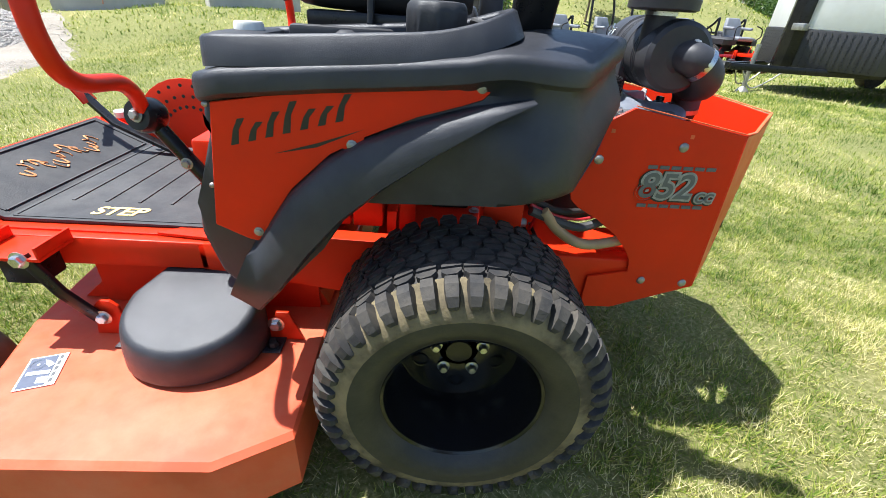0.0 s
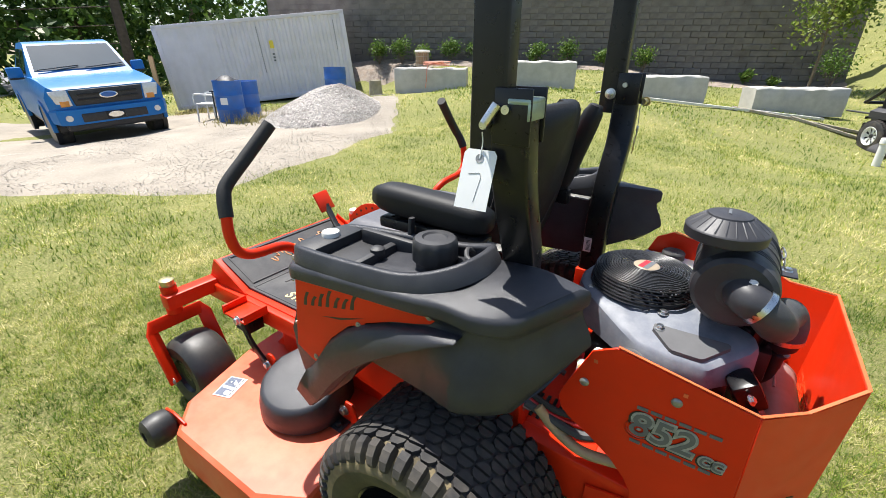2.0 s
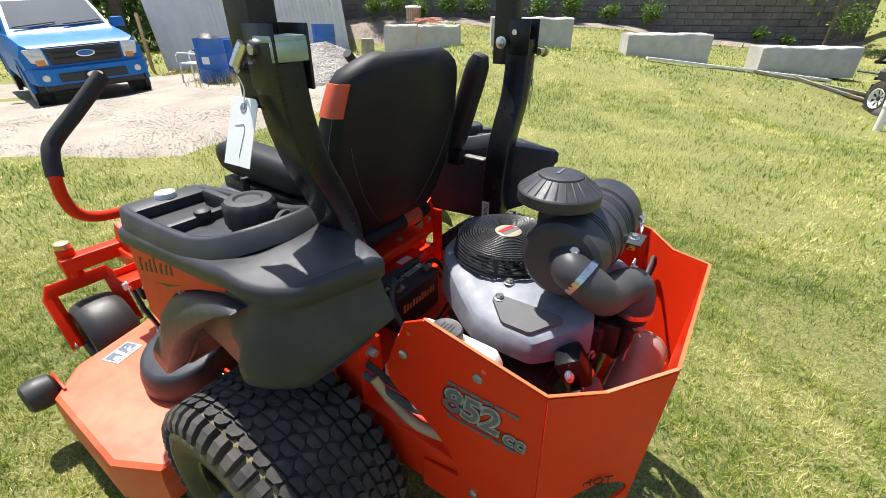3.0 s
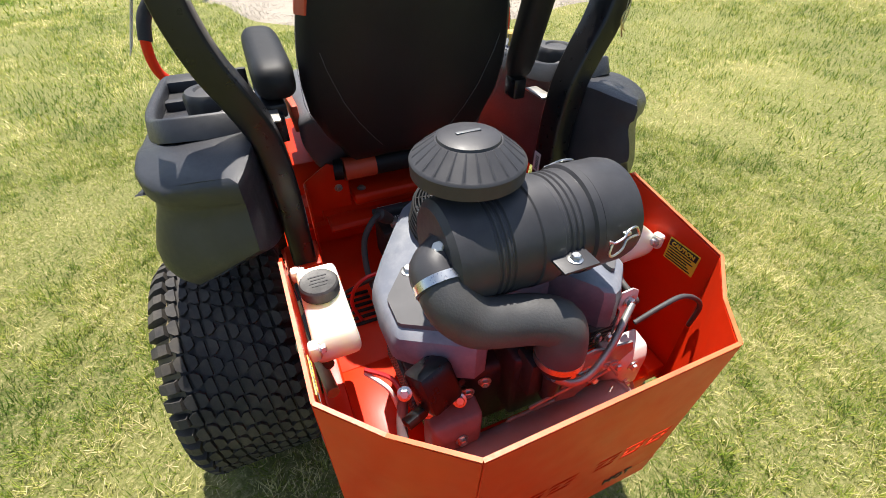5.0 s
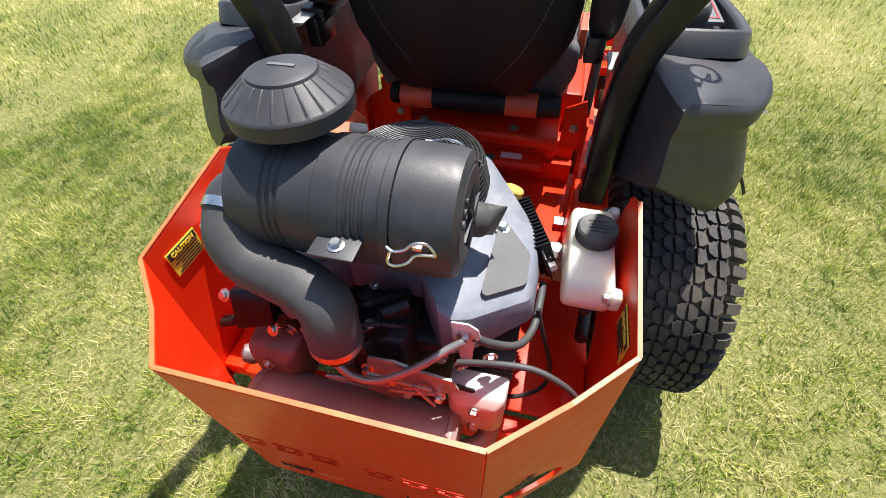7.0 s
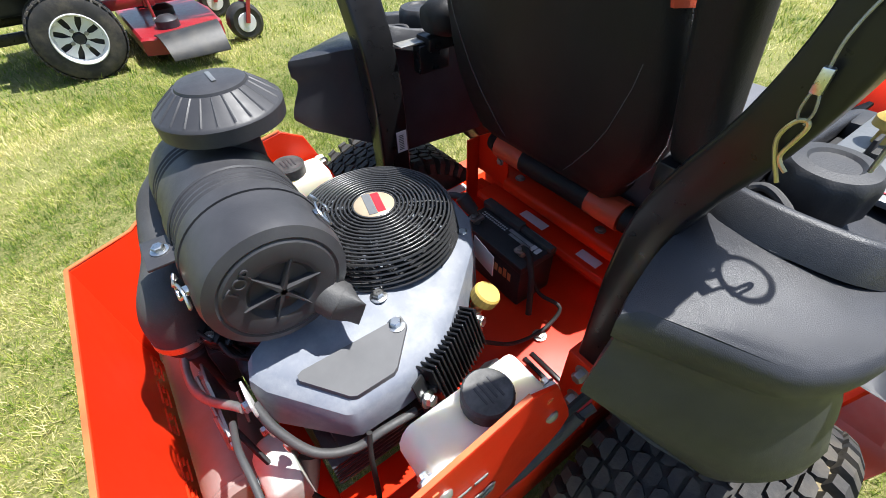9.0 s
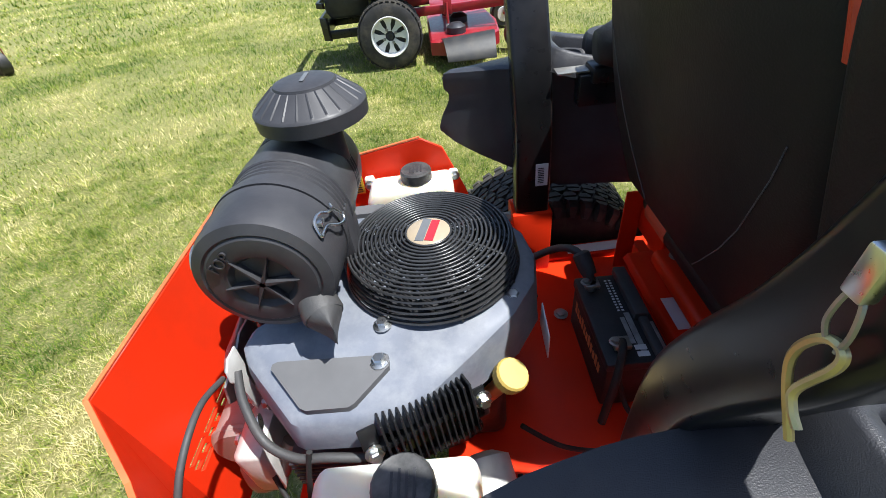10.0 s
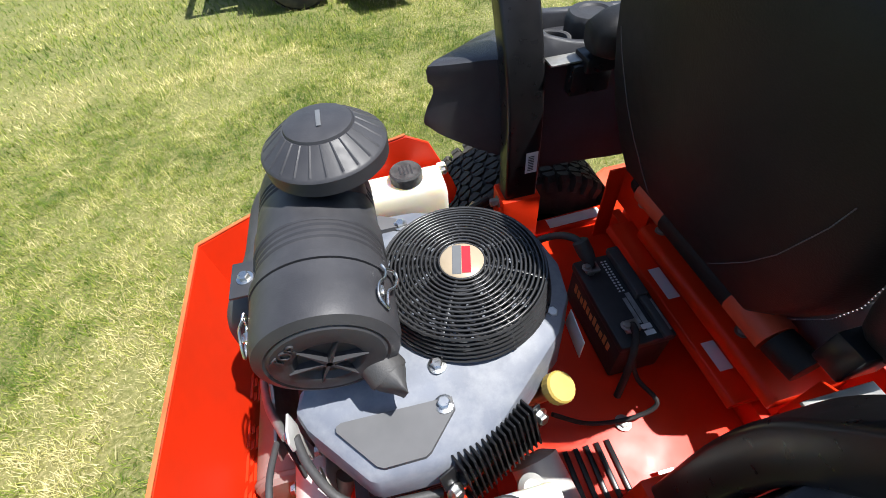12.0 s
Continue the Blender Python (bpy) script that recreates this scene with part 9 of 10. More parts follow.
    bm = bmesh.new()
    rings = []
    for k in range(8):
        u = k / 7
        rings.append([(0.46 + 0.03 * u, -0.66 - 0.30 * u, 0.235 + 0.03 * math.sin(u * 2.6) - 0.13 * u * u), (0.94 - 0.02 * u, -0.64 - 0.30 * u, 0.235 + 0.08 * math.sin(u * 2.6) - 0.17 * u * u),
                      (0.94 - 0.02 * u, -0.64 - 0.30 * u, 0.222 + 0.08 * math.sin(u * 2.6) - 0.17 * u * u), (0.46 + 0.03 * u, -0.66 - 0.30 * u, 0.222 + 0.03 * math.sin(u * 2.6) - 0.13 * u * u)])
    loft(bm, rings)
    part("discharge_chute", bm, SMOOTH_RUBBER, t, "dusty black rubber chute")
    bm = bmesh.new()
    prism(bm, [(-0.55, 0.42), (-0.60, 0.50), (-0.55, 0.78), (-0.18, 0.82), (-0.10, 0.70), (-0.10, 0.42)], "y", -0.24, 0.24, 0.03)
    lathe(bm, [(0.15, 0.80), (0.15, 0.87), (0.13, 0.89), (0, 0.89)], pose(-0.34, 0, 0), 24)
    part("engine", bm, ENGINE_DARK, t, "", 50)
    bm = bmesh.new()
    sweep(bm, [(-0.58, -0.34, 0.36), (-0.64, -0.30, 0.36), (-0.64, 0.30, 0.36), (-0.58, 0.34, 0.36)], rect(0.03, 0.20, 0.006))
    sweep(bm, [(-0.58, -0.34, 0.56), (-0.64, -0.30, 0.56), (-0.64, 0.30, 0.56), (-0.58, 0.34, 0.56)], rect(0.03, 0.05, 0.006))
    for y in (-0.3, 0.3):
        box(bm, (-0.62, y - 0.03, 0.27), (-0.20, y + 0.03, 0.34), 0.006)
    part("rear_bumper", bm, SATIN_BLACK, t, "black rear guard")
    bm = bmesh.new()
    box(bm, (0.40, -0.27, 0.40), (1.10, 0.27, 0.425), 0.004)
    part("foot_pan", bm, paint, t)
    seat_ = new("seat")
    seat_.parent = t
    bm = bmesh.new()
    box(bm, (-0.02, -0.26, 0.70), (0.46, 0.26, 0.80), 0.04, seg=3)
    part("cushion", bm, GREY_SEAT, seat_, "", 60)
    bm = bmesh.new()
    loft(bm, [[(-0.10, -0.25, 0.76), (0.03, -0.25, 0.76), (0.03, 0.25, 0.76), (-0.10, 0.25, 0.76)], [(-0.16, -0.27, 1.0), (-0.04, -0.27, 1.0), (-0.04, 0.27, 1.0), (-0.16, 0.27, 1.0)], [(-0.22, -0.20, 1.22), (-0.12, -0.20, 1.22), (-0.12, 0.20, 1.22), (-0.22, 0.20, 1.22)]])
    bevel(bm, bm.faces[:], 0.03, 3)
    part("backrest", bm, GREY_SEAT, seat_, "", 60)
    for s in SIDES:
        bm = bmesh.new()
        box(bm, (-0.08, 0.30 * s - 0.04, 0.95), (0.26, 0.30 * s + 0.04, 1.02), 0.025, seg=3)
        part("armrest", bm, GREY_SEAT, seat_, "", 60)
    bm = bmesh.new()
    if roll == "up":
        tube(bm, [(-0.12, -0.44, 0.5), (-0.14, -0.44, 1.2), (-0.20, -0.40, 1.62), (-0.22, -0.30, 1.70), (-0.22, 0.30, 1.70), (-0.20, 0.40, 1.62), (-0.14, 0.44, 1.2), (-0.12, 0.44, 0.5)], 0.03, 12)
    else:
        for s in SIDES:
            tube(bm, [(-0.12, 0.44 * s, 0.5), (-0.16, 0.44 * s, 1.12), (-0.20, 0.43 * s, 1.18), (-0.34, 0.42 * s, 1.05), (-0.62, 0.40 * s, 0.86)], 0.03, 12)
        tube(bm, [(-0.62, -0.40, 0.86), (-0.66, -0.34, 0.84), (-0.66, 0.34, 0.84), (-0.62, 0.40, 0.86)], 0.03, 12)
    part("roll_bar", bm, SATIN_BLACK, t, "black roll bar")
    bm = bmesh.new()
    for s in SIDES:
        tube(bm, [(0.9, 0.30 * s, 0.44), (0.95, 0.30 * s, 0.62)], 0.010, 8, 0)
    box(bm, (0.86, 0.10, 0.43), (0.92, 0.24, 0.52), 0.01)
    part("pedal", bm, paint, t)
    return t


GROUP = "dealer's row of mowers"
stock_mower("red_mower", "dark red zero-turn mower with white spoked wheels on the lawn", RED_PAINT, WHITE_PAINT, (0.75, -4.34, lift(0.75, -4.34)), 182.0, GROUP, "folded")
for k, (x, y, a, p, r, lab) in enumerate(((3.05, 10.5, -62, RED_PAINT, "folded", "red mower with a grey seat and folded roll bar"), (4.3, 11.1, -58, RED_PAINT, "up", "red mower with its roll bar up"),
                                          (5.55, 11.6, -60, RED_PAINT, "up", "red mower in the dealer's row"), (6.75, 11.7, -62, RED_PAINT, "folded", "red mower at the row's far end"), (7.9, 11.4, -75, ORANGE, "folded", "orange mower beside the trailer"))):
    stock_mower("parked_mower", lab + " on grass", p, WHITE_PAINT if p is RED_PAINT else SATIN_BLACK, (x, y, lift(x, y)), a, GROUP, r)
for x, y, a in ((-11.4, -2.6, -42), (7.2, -5.6, 150)):
    stock_mower("parked_mower", "red mower parked further off on the lawn", RED_PAINT, WHITE_PAINT, (x, y, lift(x, y)), a, GROUP, "up")

# yellow truck seen from behind
def yellow_truck():
    """A small yellow truck, nose towards +x of its own frame, its tail over the origin."""
    t = thing("yellow_truck", "yellow truck with a white and blue tail panel on long grass", "truck", on_ground(-6.75, -5.45), 187)

    def section(x, zs):
        return [(x, -w, z) for w, z in zs] + [(x, w, z) for w, z in reversed(zs)]

    bm = bmesh.new()
    loft(bm, [section(0.0, [(0.86, 0.56), (0.92, 0.66), (0.92, 1.15), (0.88, 1.20)]), section(0.12, [(0.90, 0.54), (0.96, 0.64), (0.96, 1.18), (0.92, 1.24)]), section(2.0, [(0.90, 0.46), (0.96, 0.54), (0.96, 1.18), (0.92, 1.24)]),
              section(4.2, [(0.90, 0.48), (0.95, 0.60), (0.94, 1.00), (0.86, 1.08)]), section(4.7, [(0.80, 0.52), (0.86, 0.62), (0.84, 0.86), (0.74, 0.94)])])
    part("body", bm, YELLOW_PAINT, t, "", 30)
    bm = bmesh.new()
    loft(bm, [section(1.5, [(0.93, 1.20), (0.74, 1.74)]), section(1.8, [(0.93, 1.20), (0.74, 1.80)]), section(2.7, [(0.93, 1.20), (0.74, 1.78)]), section(3.4, [(0.90, 1.15), (0.84, 1.20)])])
    part("cab", bm, GLASS_DARK, t, "dark glazed cab", 30)
    bm = bmesh.new()
    box(bm, (-0.014, -0.80, 0.64), (0.004, 0.84, 1.06), 0.004)
    tail = part("tail_panel", bm, WHITE_PAINT, t, "white tail panel with blue stripes")
    for z in (0.78, 0.84):
        bm = bmesh.new()
        box(bm, (-0.018, -0.78, z), (-0.013, -0.15, z + 0.035), 0.001)
        part("stripe", bm, BLUE_DRUM, tail)
    bm = bmesh.new()
    box(bm, (-0.022, 0.02, 0.68), (-0.013, 0.36, 0.84), 0.002)
    part("plate", bm, DULL_ZINC, tail)
    for y in (-0.36, 0.62):
        bm = bmesh.new()
        box(bm, (-0.03, y - 0.022, 0.50), (-0.012, y + 0.022, 1.08), 0.004)
        part("strap", bm, SATIN_BLACK, tail)
    bm = bmesh.new()
    sweep(bm, [(0.10, -0.96, 0.52), (-0.05, -0.90, 0.52), (-0.08, 0.0, 0.52), (-0.05, 0.90, 0.52), (0.10, 0.96, 0.52)], rect(0.05, 0.12, 0.02))
    part("bumper", bm, YELLOW_PAINT, t, "yellow rear bumper")
    bm = bmesh.new()
    box(bm, (0.2, -0.80, 0.36), (4.4, 0.80, 0.50), 0.03)
    part("chassis", bm, BLACK_PRINT, t)
    for s in SIDES:
        for x in (0.45, 3.95):
            wm = pose(x, 0, 0.36) @ Matrix(((1, 0, 0, 0), (0, 0, s, 0), (0, -s, 0, 0), (0, 0, 0, 1)))
            wheel = new("wheel")
            wheel.parent = t
            bm = bmesh.new()
            lathe(bm, [(0.21, 0.68), (0.33, 0.68), (0.365, 0.71), (0.37, 0.78), (0.365, 0.92), (0.33, 0.97), (0.22, 0.965)], wm, 32)
            part("tyre", bm, RUBBER, wheel)
            bm = bmesh.new()
            lathe(bm, [(0.22, 0.955), (0.20, 0.972), (0.18, 0.93), (0.07, 0.92), (0.0, 0.95)], wm, 24, cap=False)
            part("rim", bm, DULL_ZINC, wheel)


yellow_truck()

# enclosed trailer
trailer = thing("enclosed_trailer", "white enclosed trailer with a black diamond-plate nose", "trailer", on_ground(6.26, 6.48), 12.0)
bm = bmesh.new()
prism(bm, [(-0.60, -0.06), (0.0, -1.05), (4.8, -1.05), (4.8, 1.05), (0.0, 1.05), (-0.60, 0.06)], "z", 1.0, 2.4, 0.02)
part("box", bm, WHITE_PAINT, trailer, "white upper body")
bm = bmesh.new()
prism(bm, [(-0.62, -0.065), (-0.01, -1.065), (4.8, -1.065), (4.8, 1.065), (-0.01, 1.065), (-0.62, 0.065)], "z", 0.45, 1.0, 0.01)
lower = part("stone_guard", bm, DULL_PLASTIC, trailer, "black diamond-plate lower panel")
bm = bmesh.new()
for i in range(26):
    for j in range(10):
        sgn = -1 if i % 2 else 1
        u = 0.03 + 0.94 * (i // 2) / 12.5
        m = pose(-0.62 + 0.61 * u, sgn * (0.067 + 1.0 * u), 0.49 + 0.052 * j, 0, 0, sgn * 58.6) @ pose(0, 0, 0, 0, 45 if (i + j) % 4 < 2 else -45) @ pose(0, 0.003 * sgn, 0, 0, 0, 90)
        box(bm, (-0.004, -0.018, -0.004), (0.0, 0.018, 0.004), m=m)
part("tread_plate", bm, SATIN_BLACK, lower)
bm = bmesh.new()
for s in SIDES:
    sweep(bm, [(0.6, 0.8 * s, 0.42), (-0.5, 0.50 * s, 0.42), (-1.6, 0.04 * s, 0.42)], rect(0.06, 0.10, 0.006))
part("tongue", bm, SATIN_BLACK, trailer)
bm = bmesh.new()
tube(bm, [(-1.15, 0.0, 0.12), (-1.15, 0.0, 0.75)], 0.035, 12, 0)
lathe(bm, [(0.0, 0.0), (0.10, 0.0), (0.10, 0.02), (0.03, 0.10)], pose(-1.15, 0, 0.02), 16)
part("jack", bm, DULL_ZINC, trailer, "tongue jack")
bm = bmesh.new()
tube(bm, [(-1.4, 0.05, 0.45), (-1.2, 0.12, 0.15), (-0.9, 0.15, 0.20), (-0.6, 0.18, 0.45)], 0.012, 8)
tube(bm, [(-1.4, -0.05, 0.45), (-1.2, -0.15, 0.12), (-0.9, -0.18, 0.22), (-0.6, -0.2, 0.45)], 0.012, 8)
part("safety_chain", bm, DULL_ZINC, trailer)
bm = bmesh.new()
prism(bm, [(-0.66, -0.08), (-0.57, -0.19), (-0.57, 0.19), (-0.66, 0.08)], "z", 0.45, 2.42, 0.004)
part("nose_trim", bm, SATIN_BLACK, trailer)
bm = bmesh.new()
box(bm, (-0.72, -0.25, 0.98), (-0.60, -0.05, 1.08), 0.01)
part("junction_box", bm, DULL_ZINC, trailer)
for s in SIDES:
    bm = bmesh.new()
    lathe(bm, [(0.0, 0.88), (0.33, 0.88), (0.34, 1.0), (0.33, 1.08), (0.2, 1.08), (0, 1.06)], pose(3.0, 0, 0.34) @ Matrix(((1, 0, 0, 0), (0, 0, s, 0), (0, -s, 0, 0), (0, 0, 0, 1))), 28)
    part("wheel", bm, RUBBER, trailer)

# retaining wall of split-face blocks
WA, WB = Vector((-16.5, 11.2)), Vector((3.2, 20.2))
wall_dir = (WB - WA).normalized()
wall_turn = math.degrees(math.atan2(wall_dir.y, wall_dir.x))
wall_len = (WB - WA).length
retaining = tagged(new("retaining_wall"), "grey-brown split-face block retaining wall behind a planting bed", "wall", kind="structure")
retaining.matrix_world = pose(WA.x, WA.y, 0, 0, 0, wall_turn)
base_at = lambda u: lift(*(WA + wall_dir * u))  # noqa: E731
bm = bmesh.new()
box(bm, (0, 0.10, -0.8), (wall_len, 0.5, 3.55))
part("backing", bm, WALL_STONE, retaining)
shapes = []
for k in range(5):
    bm = bmesh.new()
    rng = random.Random(60 + k)
    box(bm, (0.006, 0.0 - 0.015 * rng.random(), 0.006), (0.600 - 0.006, 0.12, 0.200 - 0.006), 0.012, seg=1)
    for v in bm.verts:
        if v.co.y < 0.03:
            v.co.y += rng.uniform(-0.015, 0.01)
    bmesh.ops.recalc_face_normals(bm, faces=bm.faces)
    me = bpy.data.meshes.new("wall_block")
    bm.to_mesh(me)
    bm.free()
    me.materials.append(WALL_STONE)
    shapes.append(me)
rng = random.Random(77)
rest_v, rest_f = [], []
single = 0
for course in range(20):
    z = -0.4 + 0.2 * course
    off = -0.3 * (course % 2)
    n = int(wall_len / 0.6)
    for i in range(n):
        u = off + 0.6 * i
        if u < 0:
            continue
        lowest = min(base_at(max(0, u)), base_at(min(wall_len, u + 0.6)))
        if z + 0.2 < lowest - 0.05:
            continue
        me = shapes[rng.randrange(5)]
        if 4.5 < u < 17.5 and z < lowest + 2.3 and single < 290:
            ob = new("wall_block", me)
            ob.parent = retaining
            ob.matrix_basis = pose(u, 0.012 * course * 0.5, z)
            single += 1
        else:
            b = len(rest_v)
            rest_v += [(v.co.x + u, v.co.y + 0.006 * course, v.co.z + z) for v in me.vertices]
            rest_f += [[b + i_ for i_ in p.vertices] for p in me.polygons]
me = bpy.data.meshes.new("wall_block_rest")
me.from_pydata(rest_v, [], rest_f)
me.materials.append(WALL_STONE)
ob = new("wall_course", me)
ob.parent = retaining
ob["kind"] = "stuff"

# planting bed, shrubs and young trees
bm = bmesh.new()
away = Vector((wall_dir.y, -wall_dir.x))
rings = []
for k in range(26):
    u = wall_len * k / 25
    p = WA + wall_dir * u
    ring = []
    for d, h in ((-0.05, 0.10), (0.4, 0.13), (0.9, 0.06 + 0.04 * random.Random(k).random()), (1.25 + 0.2 * random.Random(k + 50).random(), 0.01)):
        q = p + away * d
        ring.append((q.x, q.y, lift(q.x, q.y) + h))
    rings.append(ring)
loft(bm, rings, closed=False)
tagged(part("planting_bed", bm, MULCH, None, "mulched planting bed below the wall", 60), category="planting bed", kind="structure")


def leaves(rng, count, place, size):
    """Single leaves as bent quads; place(rng) gives a point."""
    v, f = [], []
    for _ in range(count):
        p = place(rng)
        s = size * rng.uniform(0.6, 1.4)
        q = Euler((rng.uniform(-1.2, 1.2), rng.uniform(-1.2, 1.2), rng.uniform(0, 6.28))).to_matrix()
        b = len(v)
        for c in ((-0.5, 0, 0), (0, -0.32, 0.08), (0.5, 0, 0.0), (0, 0.32, 0.08)):
            v.append(Vector(p) + q @ Vector(c) * s)
        f += [(b, b + 1, b + 2), (b, b + 2, b + 3)]
    me = bpy.data.meshes.new("leaves")
    me.from_pydata(v, [], f)
    return me


def shrub(at, high, seed, label="rounded green shrub in the planting bed"):
    t = thing("shrub", label, "shrub", on_ground(*at), 0, "shrubs along the wall")
    rng = random.Random(seed)
    bm = bmesh.new()
    tips = []
    for k in range(9):
        a = rng.uniform(0, 6.28)
        tip = Vector((0.33 * high * math.cos(a) * rng.random(), 0.33 * high * math.sin(a) * rng.random(), high * rng.uniform(0.5, 0.85)))
        tips.append(tip)
        tube(bm, [(0, 0, 0), tip * 0.5 + Vector((0.02, 0.02, 0)), tip], 0.008, 5, 3)
    part("stem", bm, BARK, t)

    def where(r):
        c = tips[r.randrange(len(tips))]
        return c + Vector((r.gauss(0, 0.13), r.gauss(0, 0.13), r.gauss(0, 0.12))) * high

    me = leaves(rng, 750, where, 0.085)
    me.materials.append(LEAF)
    ob = new("foliage", me)
    ob.parent = t
    return t


for k, u in enumerate((4.8, 5.7, 6.6, 7.6, 8.6, 9.7, 10.8, 12.0, 13.2, 14.6)):
    p = WA + wall_dir * u + away * 0.62
    shrub((p.x, p.y), 0.85 + 0.12 * math.sin(k * 2.1), 40 + k)
for k, (x, y, h) in enumerate(((0.2, 18.2, 0.55), (1.0, 18.5, 0.4), (2.6, 18.9, 1.3))):
    shrub((x, y), h, 70 + k, "low dark shrub at the end of the wall")


def young_tree(at, high, spread, seed, count=2200, leaf=LEAF_LIGHT, size=0.13, name="young_tree", label="young staked tree with light green leaves"):
    t = thing(name, label, "tree", on_ground(*at))
    rng = random.Random(seed)
    bm = bmesh.new()
    sweep(bm, smooth_line([(0, 0, 0), (0.03, 0, high * 0.3), (0.0, 0.04, high * 0.6), (0.02, 0.0, high * 0.92)], 4), lambda u: circle(0.012 * high * (1 - 0.8 * u) + 0.006, 8))
    clumps = []
    for k in range(16):
        z = high * rng.uniform(0.35, 0.9)
        a = rng.uniform(0, 6.28)
        r = spread * rng.uniform(0.45, 1.0) * (1.15 - 0.6 * z / high)
        tip = Vector((r * math.cos(a), r * math.sin(a), z + r * rng.uniform(0.2, 0.6)))
        sweep(bm, smooth_line([(0, 0, z), tip * 0.5 + Vector((0, 0, z * 0.5)), tip], 3), lambda u: circle(0.004 * high * (1 - 0.8 * u) + 0.003, 5))
        clumps += [tip, tip * 0.6 + Vector((0, 0, z * 0.4))]
    part("trunk", bm, BARK, t)

    def where(r):
        c = clumps[r.randrange(len(clumps))]
        return c + Vector((r.gauss(0, 0.26), r.gauss(0, 0.26), r.gauss(0, 0.22))) * spread

    me = leaves(rng, count, where, size)
    me.materials.append(leaf)
    ob = new("crown", me)
    ob.parent = t
    return t


young_tree((1.95, 17.4), 3.4, 1.15, 3)
young_tree((5.6, 17.0), 3.2, 1.0, 5, 1600)
young_tree((7.6, 17.8), 3.3, 1.0, 6, 1600)
young_tree((16, 30), 3.5, 1.1, 7, 900)
young_tree((22, 34), 3.5, 1.1, 8, 900)

# road with far parked cars
bm = bmesh.new()
rings = []
for k in range(12):
    x, y = 4 + 8 * k, 46 + 2.2 * k
    rings.append([(x, y, lift(x, y) + 0.05), (x + 1.0, y + 5.0, lift(x + 1, y + 5) + 0.08)])
loft(bm, rings, closed=False)
tagged(part("road", bm, ASPHALT, None, "grey road beyond the lawn", 180), category="road", kind="structure")
bm = bmesh.new()
rings = []
for k in range(8):
    x, y = -18 - 4 * k, -3.0 + 1.6 * k
    rings.append([(x, y, lift(x, y) + 0.05), (x - 1, y + 5, lift(x - 1, y + 5) + 0.07)])
loft(bm, rings, closed=False)
tagged(part("road", bm, ASPHALT, None, "grey road past the truck", 180), category="road", kind="structure")
for k, (x, y, c) in enumerate(((33, 50, WHITE_PAINT), (37, 51, WHITE_PAINT), (41, 52, RED_PAINT), (45, 53, DULL_ZINC))):
    car = thing("parked_car", "white car parked on the far road" if c is WHITE_PAINT else "car parked on the far road", "car", (x, y, lift(x, y) + 0.06), 15, "cars on the far road")
    bm = bmesh.new()
    prism(bm, [(-2.1, 0.35), (2.1, 0.35), (2.15, 0.75), (1.2, 0.92), (0.5, 1.40), (-1.1, 1.42), (-1.9, 0.95), (-2.15, 0.8)], "y", -0.85, 0.85, 0.06)
    part("body", bm, c, car)
    bm = bmesh.new()
    for s in SIDES:
        prism(bm, [(0.95, 0.95), (0.42, 1.34), (-1.05, 1.36), (-1.6, 0.97)], "y", 0.855 * s, 0.865 * s)
    part("window", bm, GLASS_DARK, car)
    for x_ in (-1.3, 1.3):
        for s in SIDES:
            bm = bmesh.new()
            lathe(bm, [(0, 0.7), (0.32, 0.7), (0.33, 0.8), (0.32, 0.9), (0.2, 0.88), (0, 0.88)], pose(x_, 0, 0.33) @ Matrix(((1, 0, 0, 0), (0, 0, s, 0), (0, -s, 0, 0), (0, 0, 0, 1))), 20)
            part("wheel", bm, RUBBER, car)

# utility pole, wires, plank fence, verge post
pole = thing("utility_pole", "dark wooden utility pole", "pole", on_ground(-22.5, 8.2))
bm = bmesh.new()
lathe(bm, [(0.21, -0.5), (0.17, 9.0), (0, 9.0)], None, 14)
part("shaft", bm, POLE_WOOD, pole)
for k in range(4):
    bm = bmesh.new()
    tube(bm, [(0, 0, 2.2 + 0.7 * k), (-6, -5, 1.9 + 0.7 * k), (-16, -12, 1.9 + 0.75 * k)], 0.02, 5, 4)
    part("cable", bm, POLE_WOOD, pole)
fence = thing("plank_fence", "brown plank fence behind the container", "fence", on_ground(-16.4, 6.35), -20)
for k in range(9):
    bm = bmesh.new()
    box(bm, (-0.9 + 0.2 * k, -0.015, 0), (-0.72 + 0.2 * k, 0.015, 1.75 + 0.03 * (k % 2)), 0.004)
    part("plank", bm, FENCE_WOOD, fence)
post = thing("wooden_post", "pale wooden post at the drive's edge", "post", on_ground(-8.35, -0.62))
bm = bmesh.new()
box(bm, (-0.06, -0.06, -0.05), (0.06, 0.06, 1.1), 0.008)
part("stake", bm, FENCE_WOOD, post)
hose_run = thing("garden_hose", "black hose lying behind the blocks", "hose", on_ground(2.7, 12.4))
bm = bmesh.new()
tube(bm, [(-0.3, 0.2, 0.25), (0.3, -0.5, 0.22), (0.9, -1.6, 0.12), (1.0, -2.2, 0.06)], 0.02, 8)
part("run", bm, HOSE, hose_run)


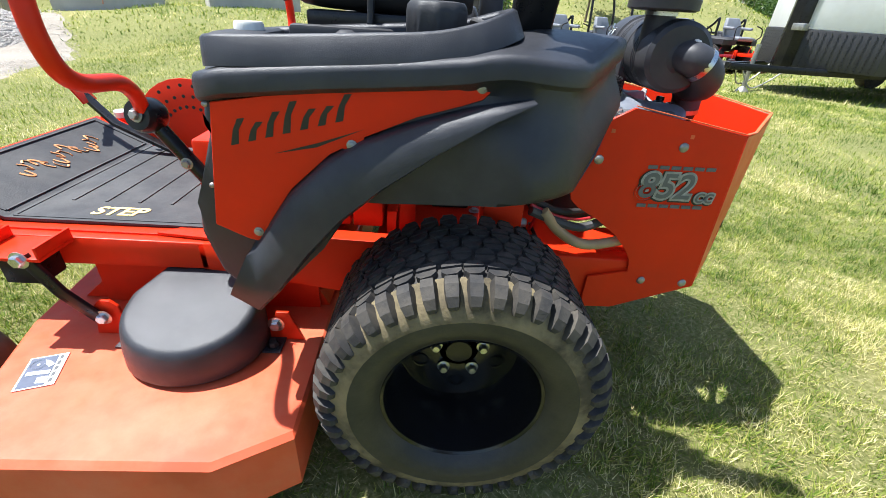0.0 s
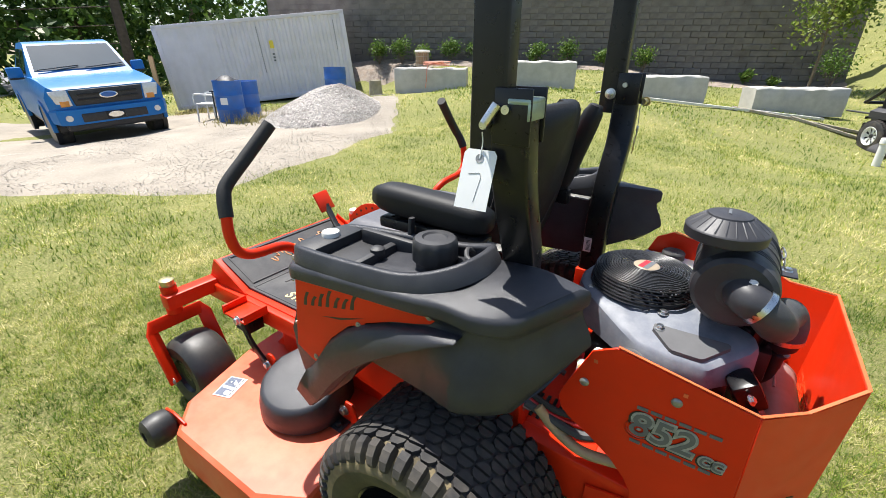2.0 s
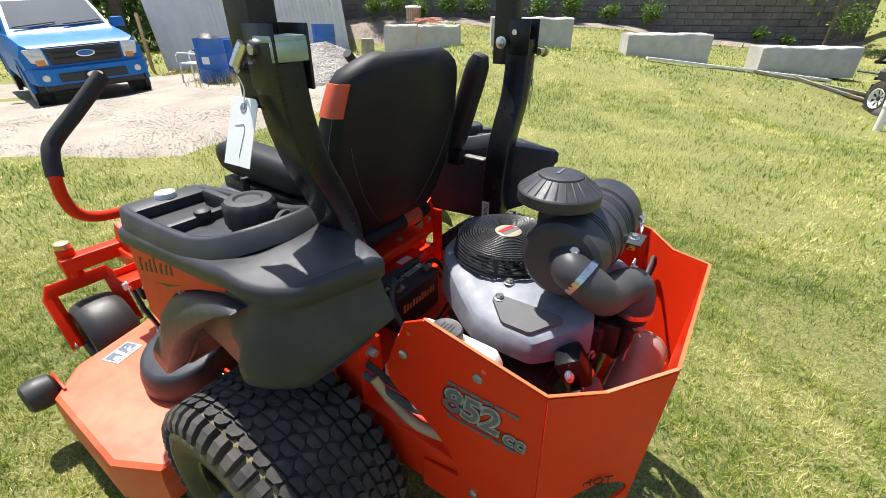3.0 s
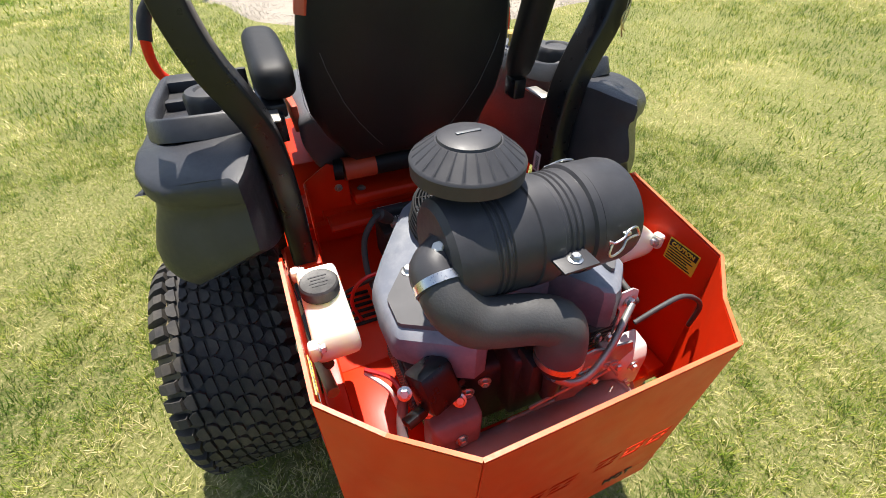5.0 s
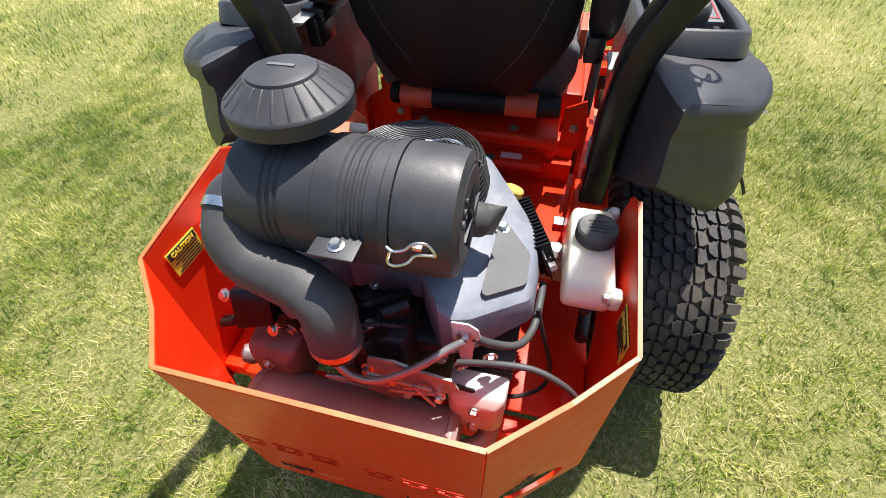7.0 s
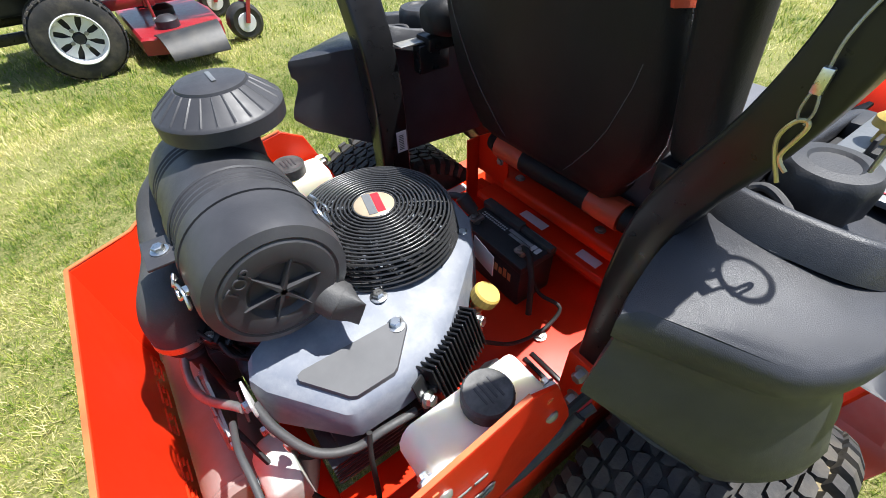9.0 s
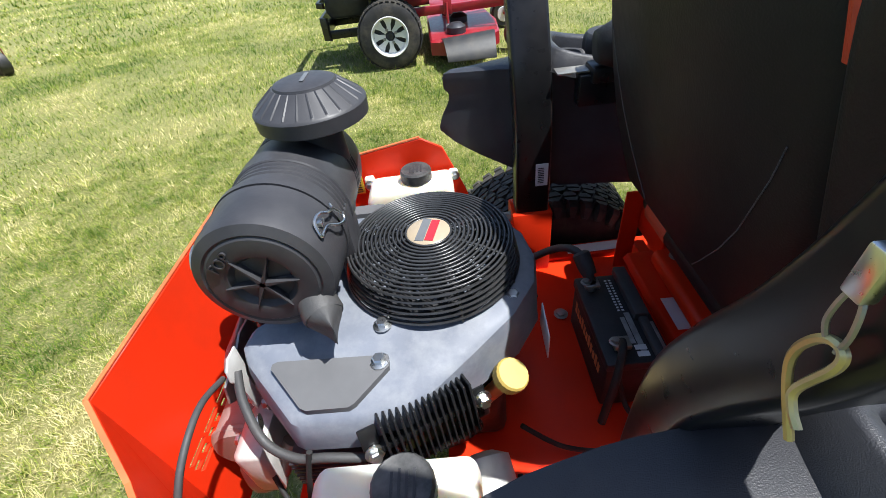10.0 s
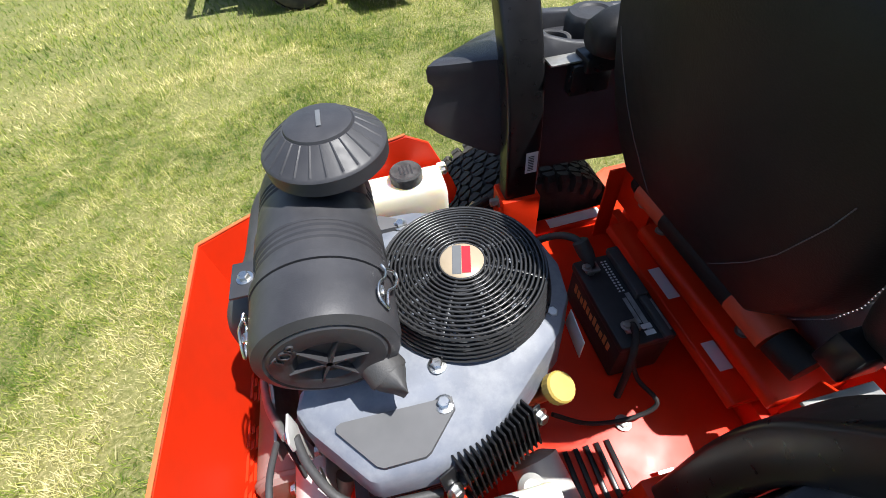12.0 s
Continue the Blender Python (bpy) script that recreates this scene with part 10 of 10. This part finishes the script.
# woods round the yard: trunks and many leaf clumps
def woods(name, seed, spots, label):
    rng = random.Random(seed)
    v, f = [], []
    bm = bmesh.new()
    for x, y, h, r in spots:
        z0 = lift(x, y)
        sweep(bm, [(x, y, z0 - 0.3), (x + rng.gauss(0, 0.2), y, z0 + h * 0.7)], lambda u, h=h: circle(0.025 * h * (1 - 0.6 * u), 7))
        lumps = [(Vector((x + rng.gauss(0, 0.55) * r, y + rng.gauss(0, 0.55) * r, z0 + h * rng.uniform(0.12, 0.95))), r * rng.uniform(0.25, 0.5)) for _ in range(26)]
        for _ in range(1700):
            c, s = lumps[rng.randrange(26)]
            p = c + Vector((rng.gauss(0, 0.5), rng.gauss(0, 0.5), rng.gauss(0, 0.42))) * s
            q = Euler((rng.uniform(-1.2, 1.2), rng.uniform(-1.2, 1.2), rng.uniform(0, 6.28))).to_matrix()
            k = 0.40 * rng.uniform(0.6, 1.5)
            b = len(v)
            for cc in ((-0.5, 0, 0), (0, -0.35, 0.1), (0.5, 0, 0), (0, 0.35, 0.1)):
                v.append(p + q @ Vector(cc) * k)
            f += [(b, b + 1, b + 2), (b, b + 2, b + 3)]
    me = bpy.data.meshes.new(name)
    me.from_pydata(v, [], f)
    me.materials.append(LEAF_WOODS)
    crown = tagged(new(name, me), label, "woods", kind="stuff")
    trunks = part("trunks", bm, BARK, None)
    trunks.parent = crown
    return crown


rng = random.Random(12)
left_spots = [(-30 - 14 * rng.random() + 0.35 * k, -8 + 1.9 * k + rng.gauss(0, 1), rng.uniform(7, 11), rng.uniform(2.2, 3.4)) for k in range(18)]
woods("woodland", 14, left_spots, "mixed green woodland beyond the drive")
back_spots = [(-20 + 2.2 * k + rng.gauss(0, 0.8), 27 + 0.5 * k + rng.gauss(0, 2), rng.uniform(6, 9), rng.uniform(2.0, 3.0)) for k in range(10)]
woods("woodland", 15, back_spots, "green trees above the retaining wall")
right_spots = [(9 + 5.0 * k + rng.gauss(0, 1), 44 + 2.5 * k + 14 + rng.gauss(0, 3), rng.uniform(8, 12), rng.uniform(3, 4.5)) for k in range(16)]
woods("woodland", 16, right_spots, "dark green woodland beyond the far road")
bm = bmesh.new()
prism(bm, [(-3, 0), (3, 0), (3, 3), (0, 4.6), (-3, 3)], "y", 0, 5, 0.02)
house = thing("house", "pale house among the trees on the hill", "house", on_ground(9, 40), 20)
part("wall", bm, WHITE_PAINT, house)
bm = bmesh.new()
for sg in (-1, 1):
    loft(bm, [[(0, -0.3, 4.68), (3.4 * sg, -0.3, 2.8), (3.4 * sg, -0.3, 2.92), (0, -0.3, 4.8)], [(0, 5.3, 4.68), (3.4 * sg, 5.3, 2.8), (3.4 * sg, 5.3, 2.92), (0, 5.3, 4.8)]])
part("roof", bm, ENGINE_DARK, house)
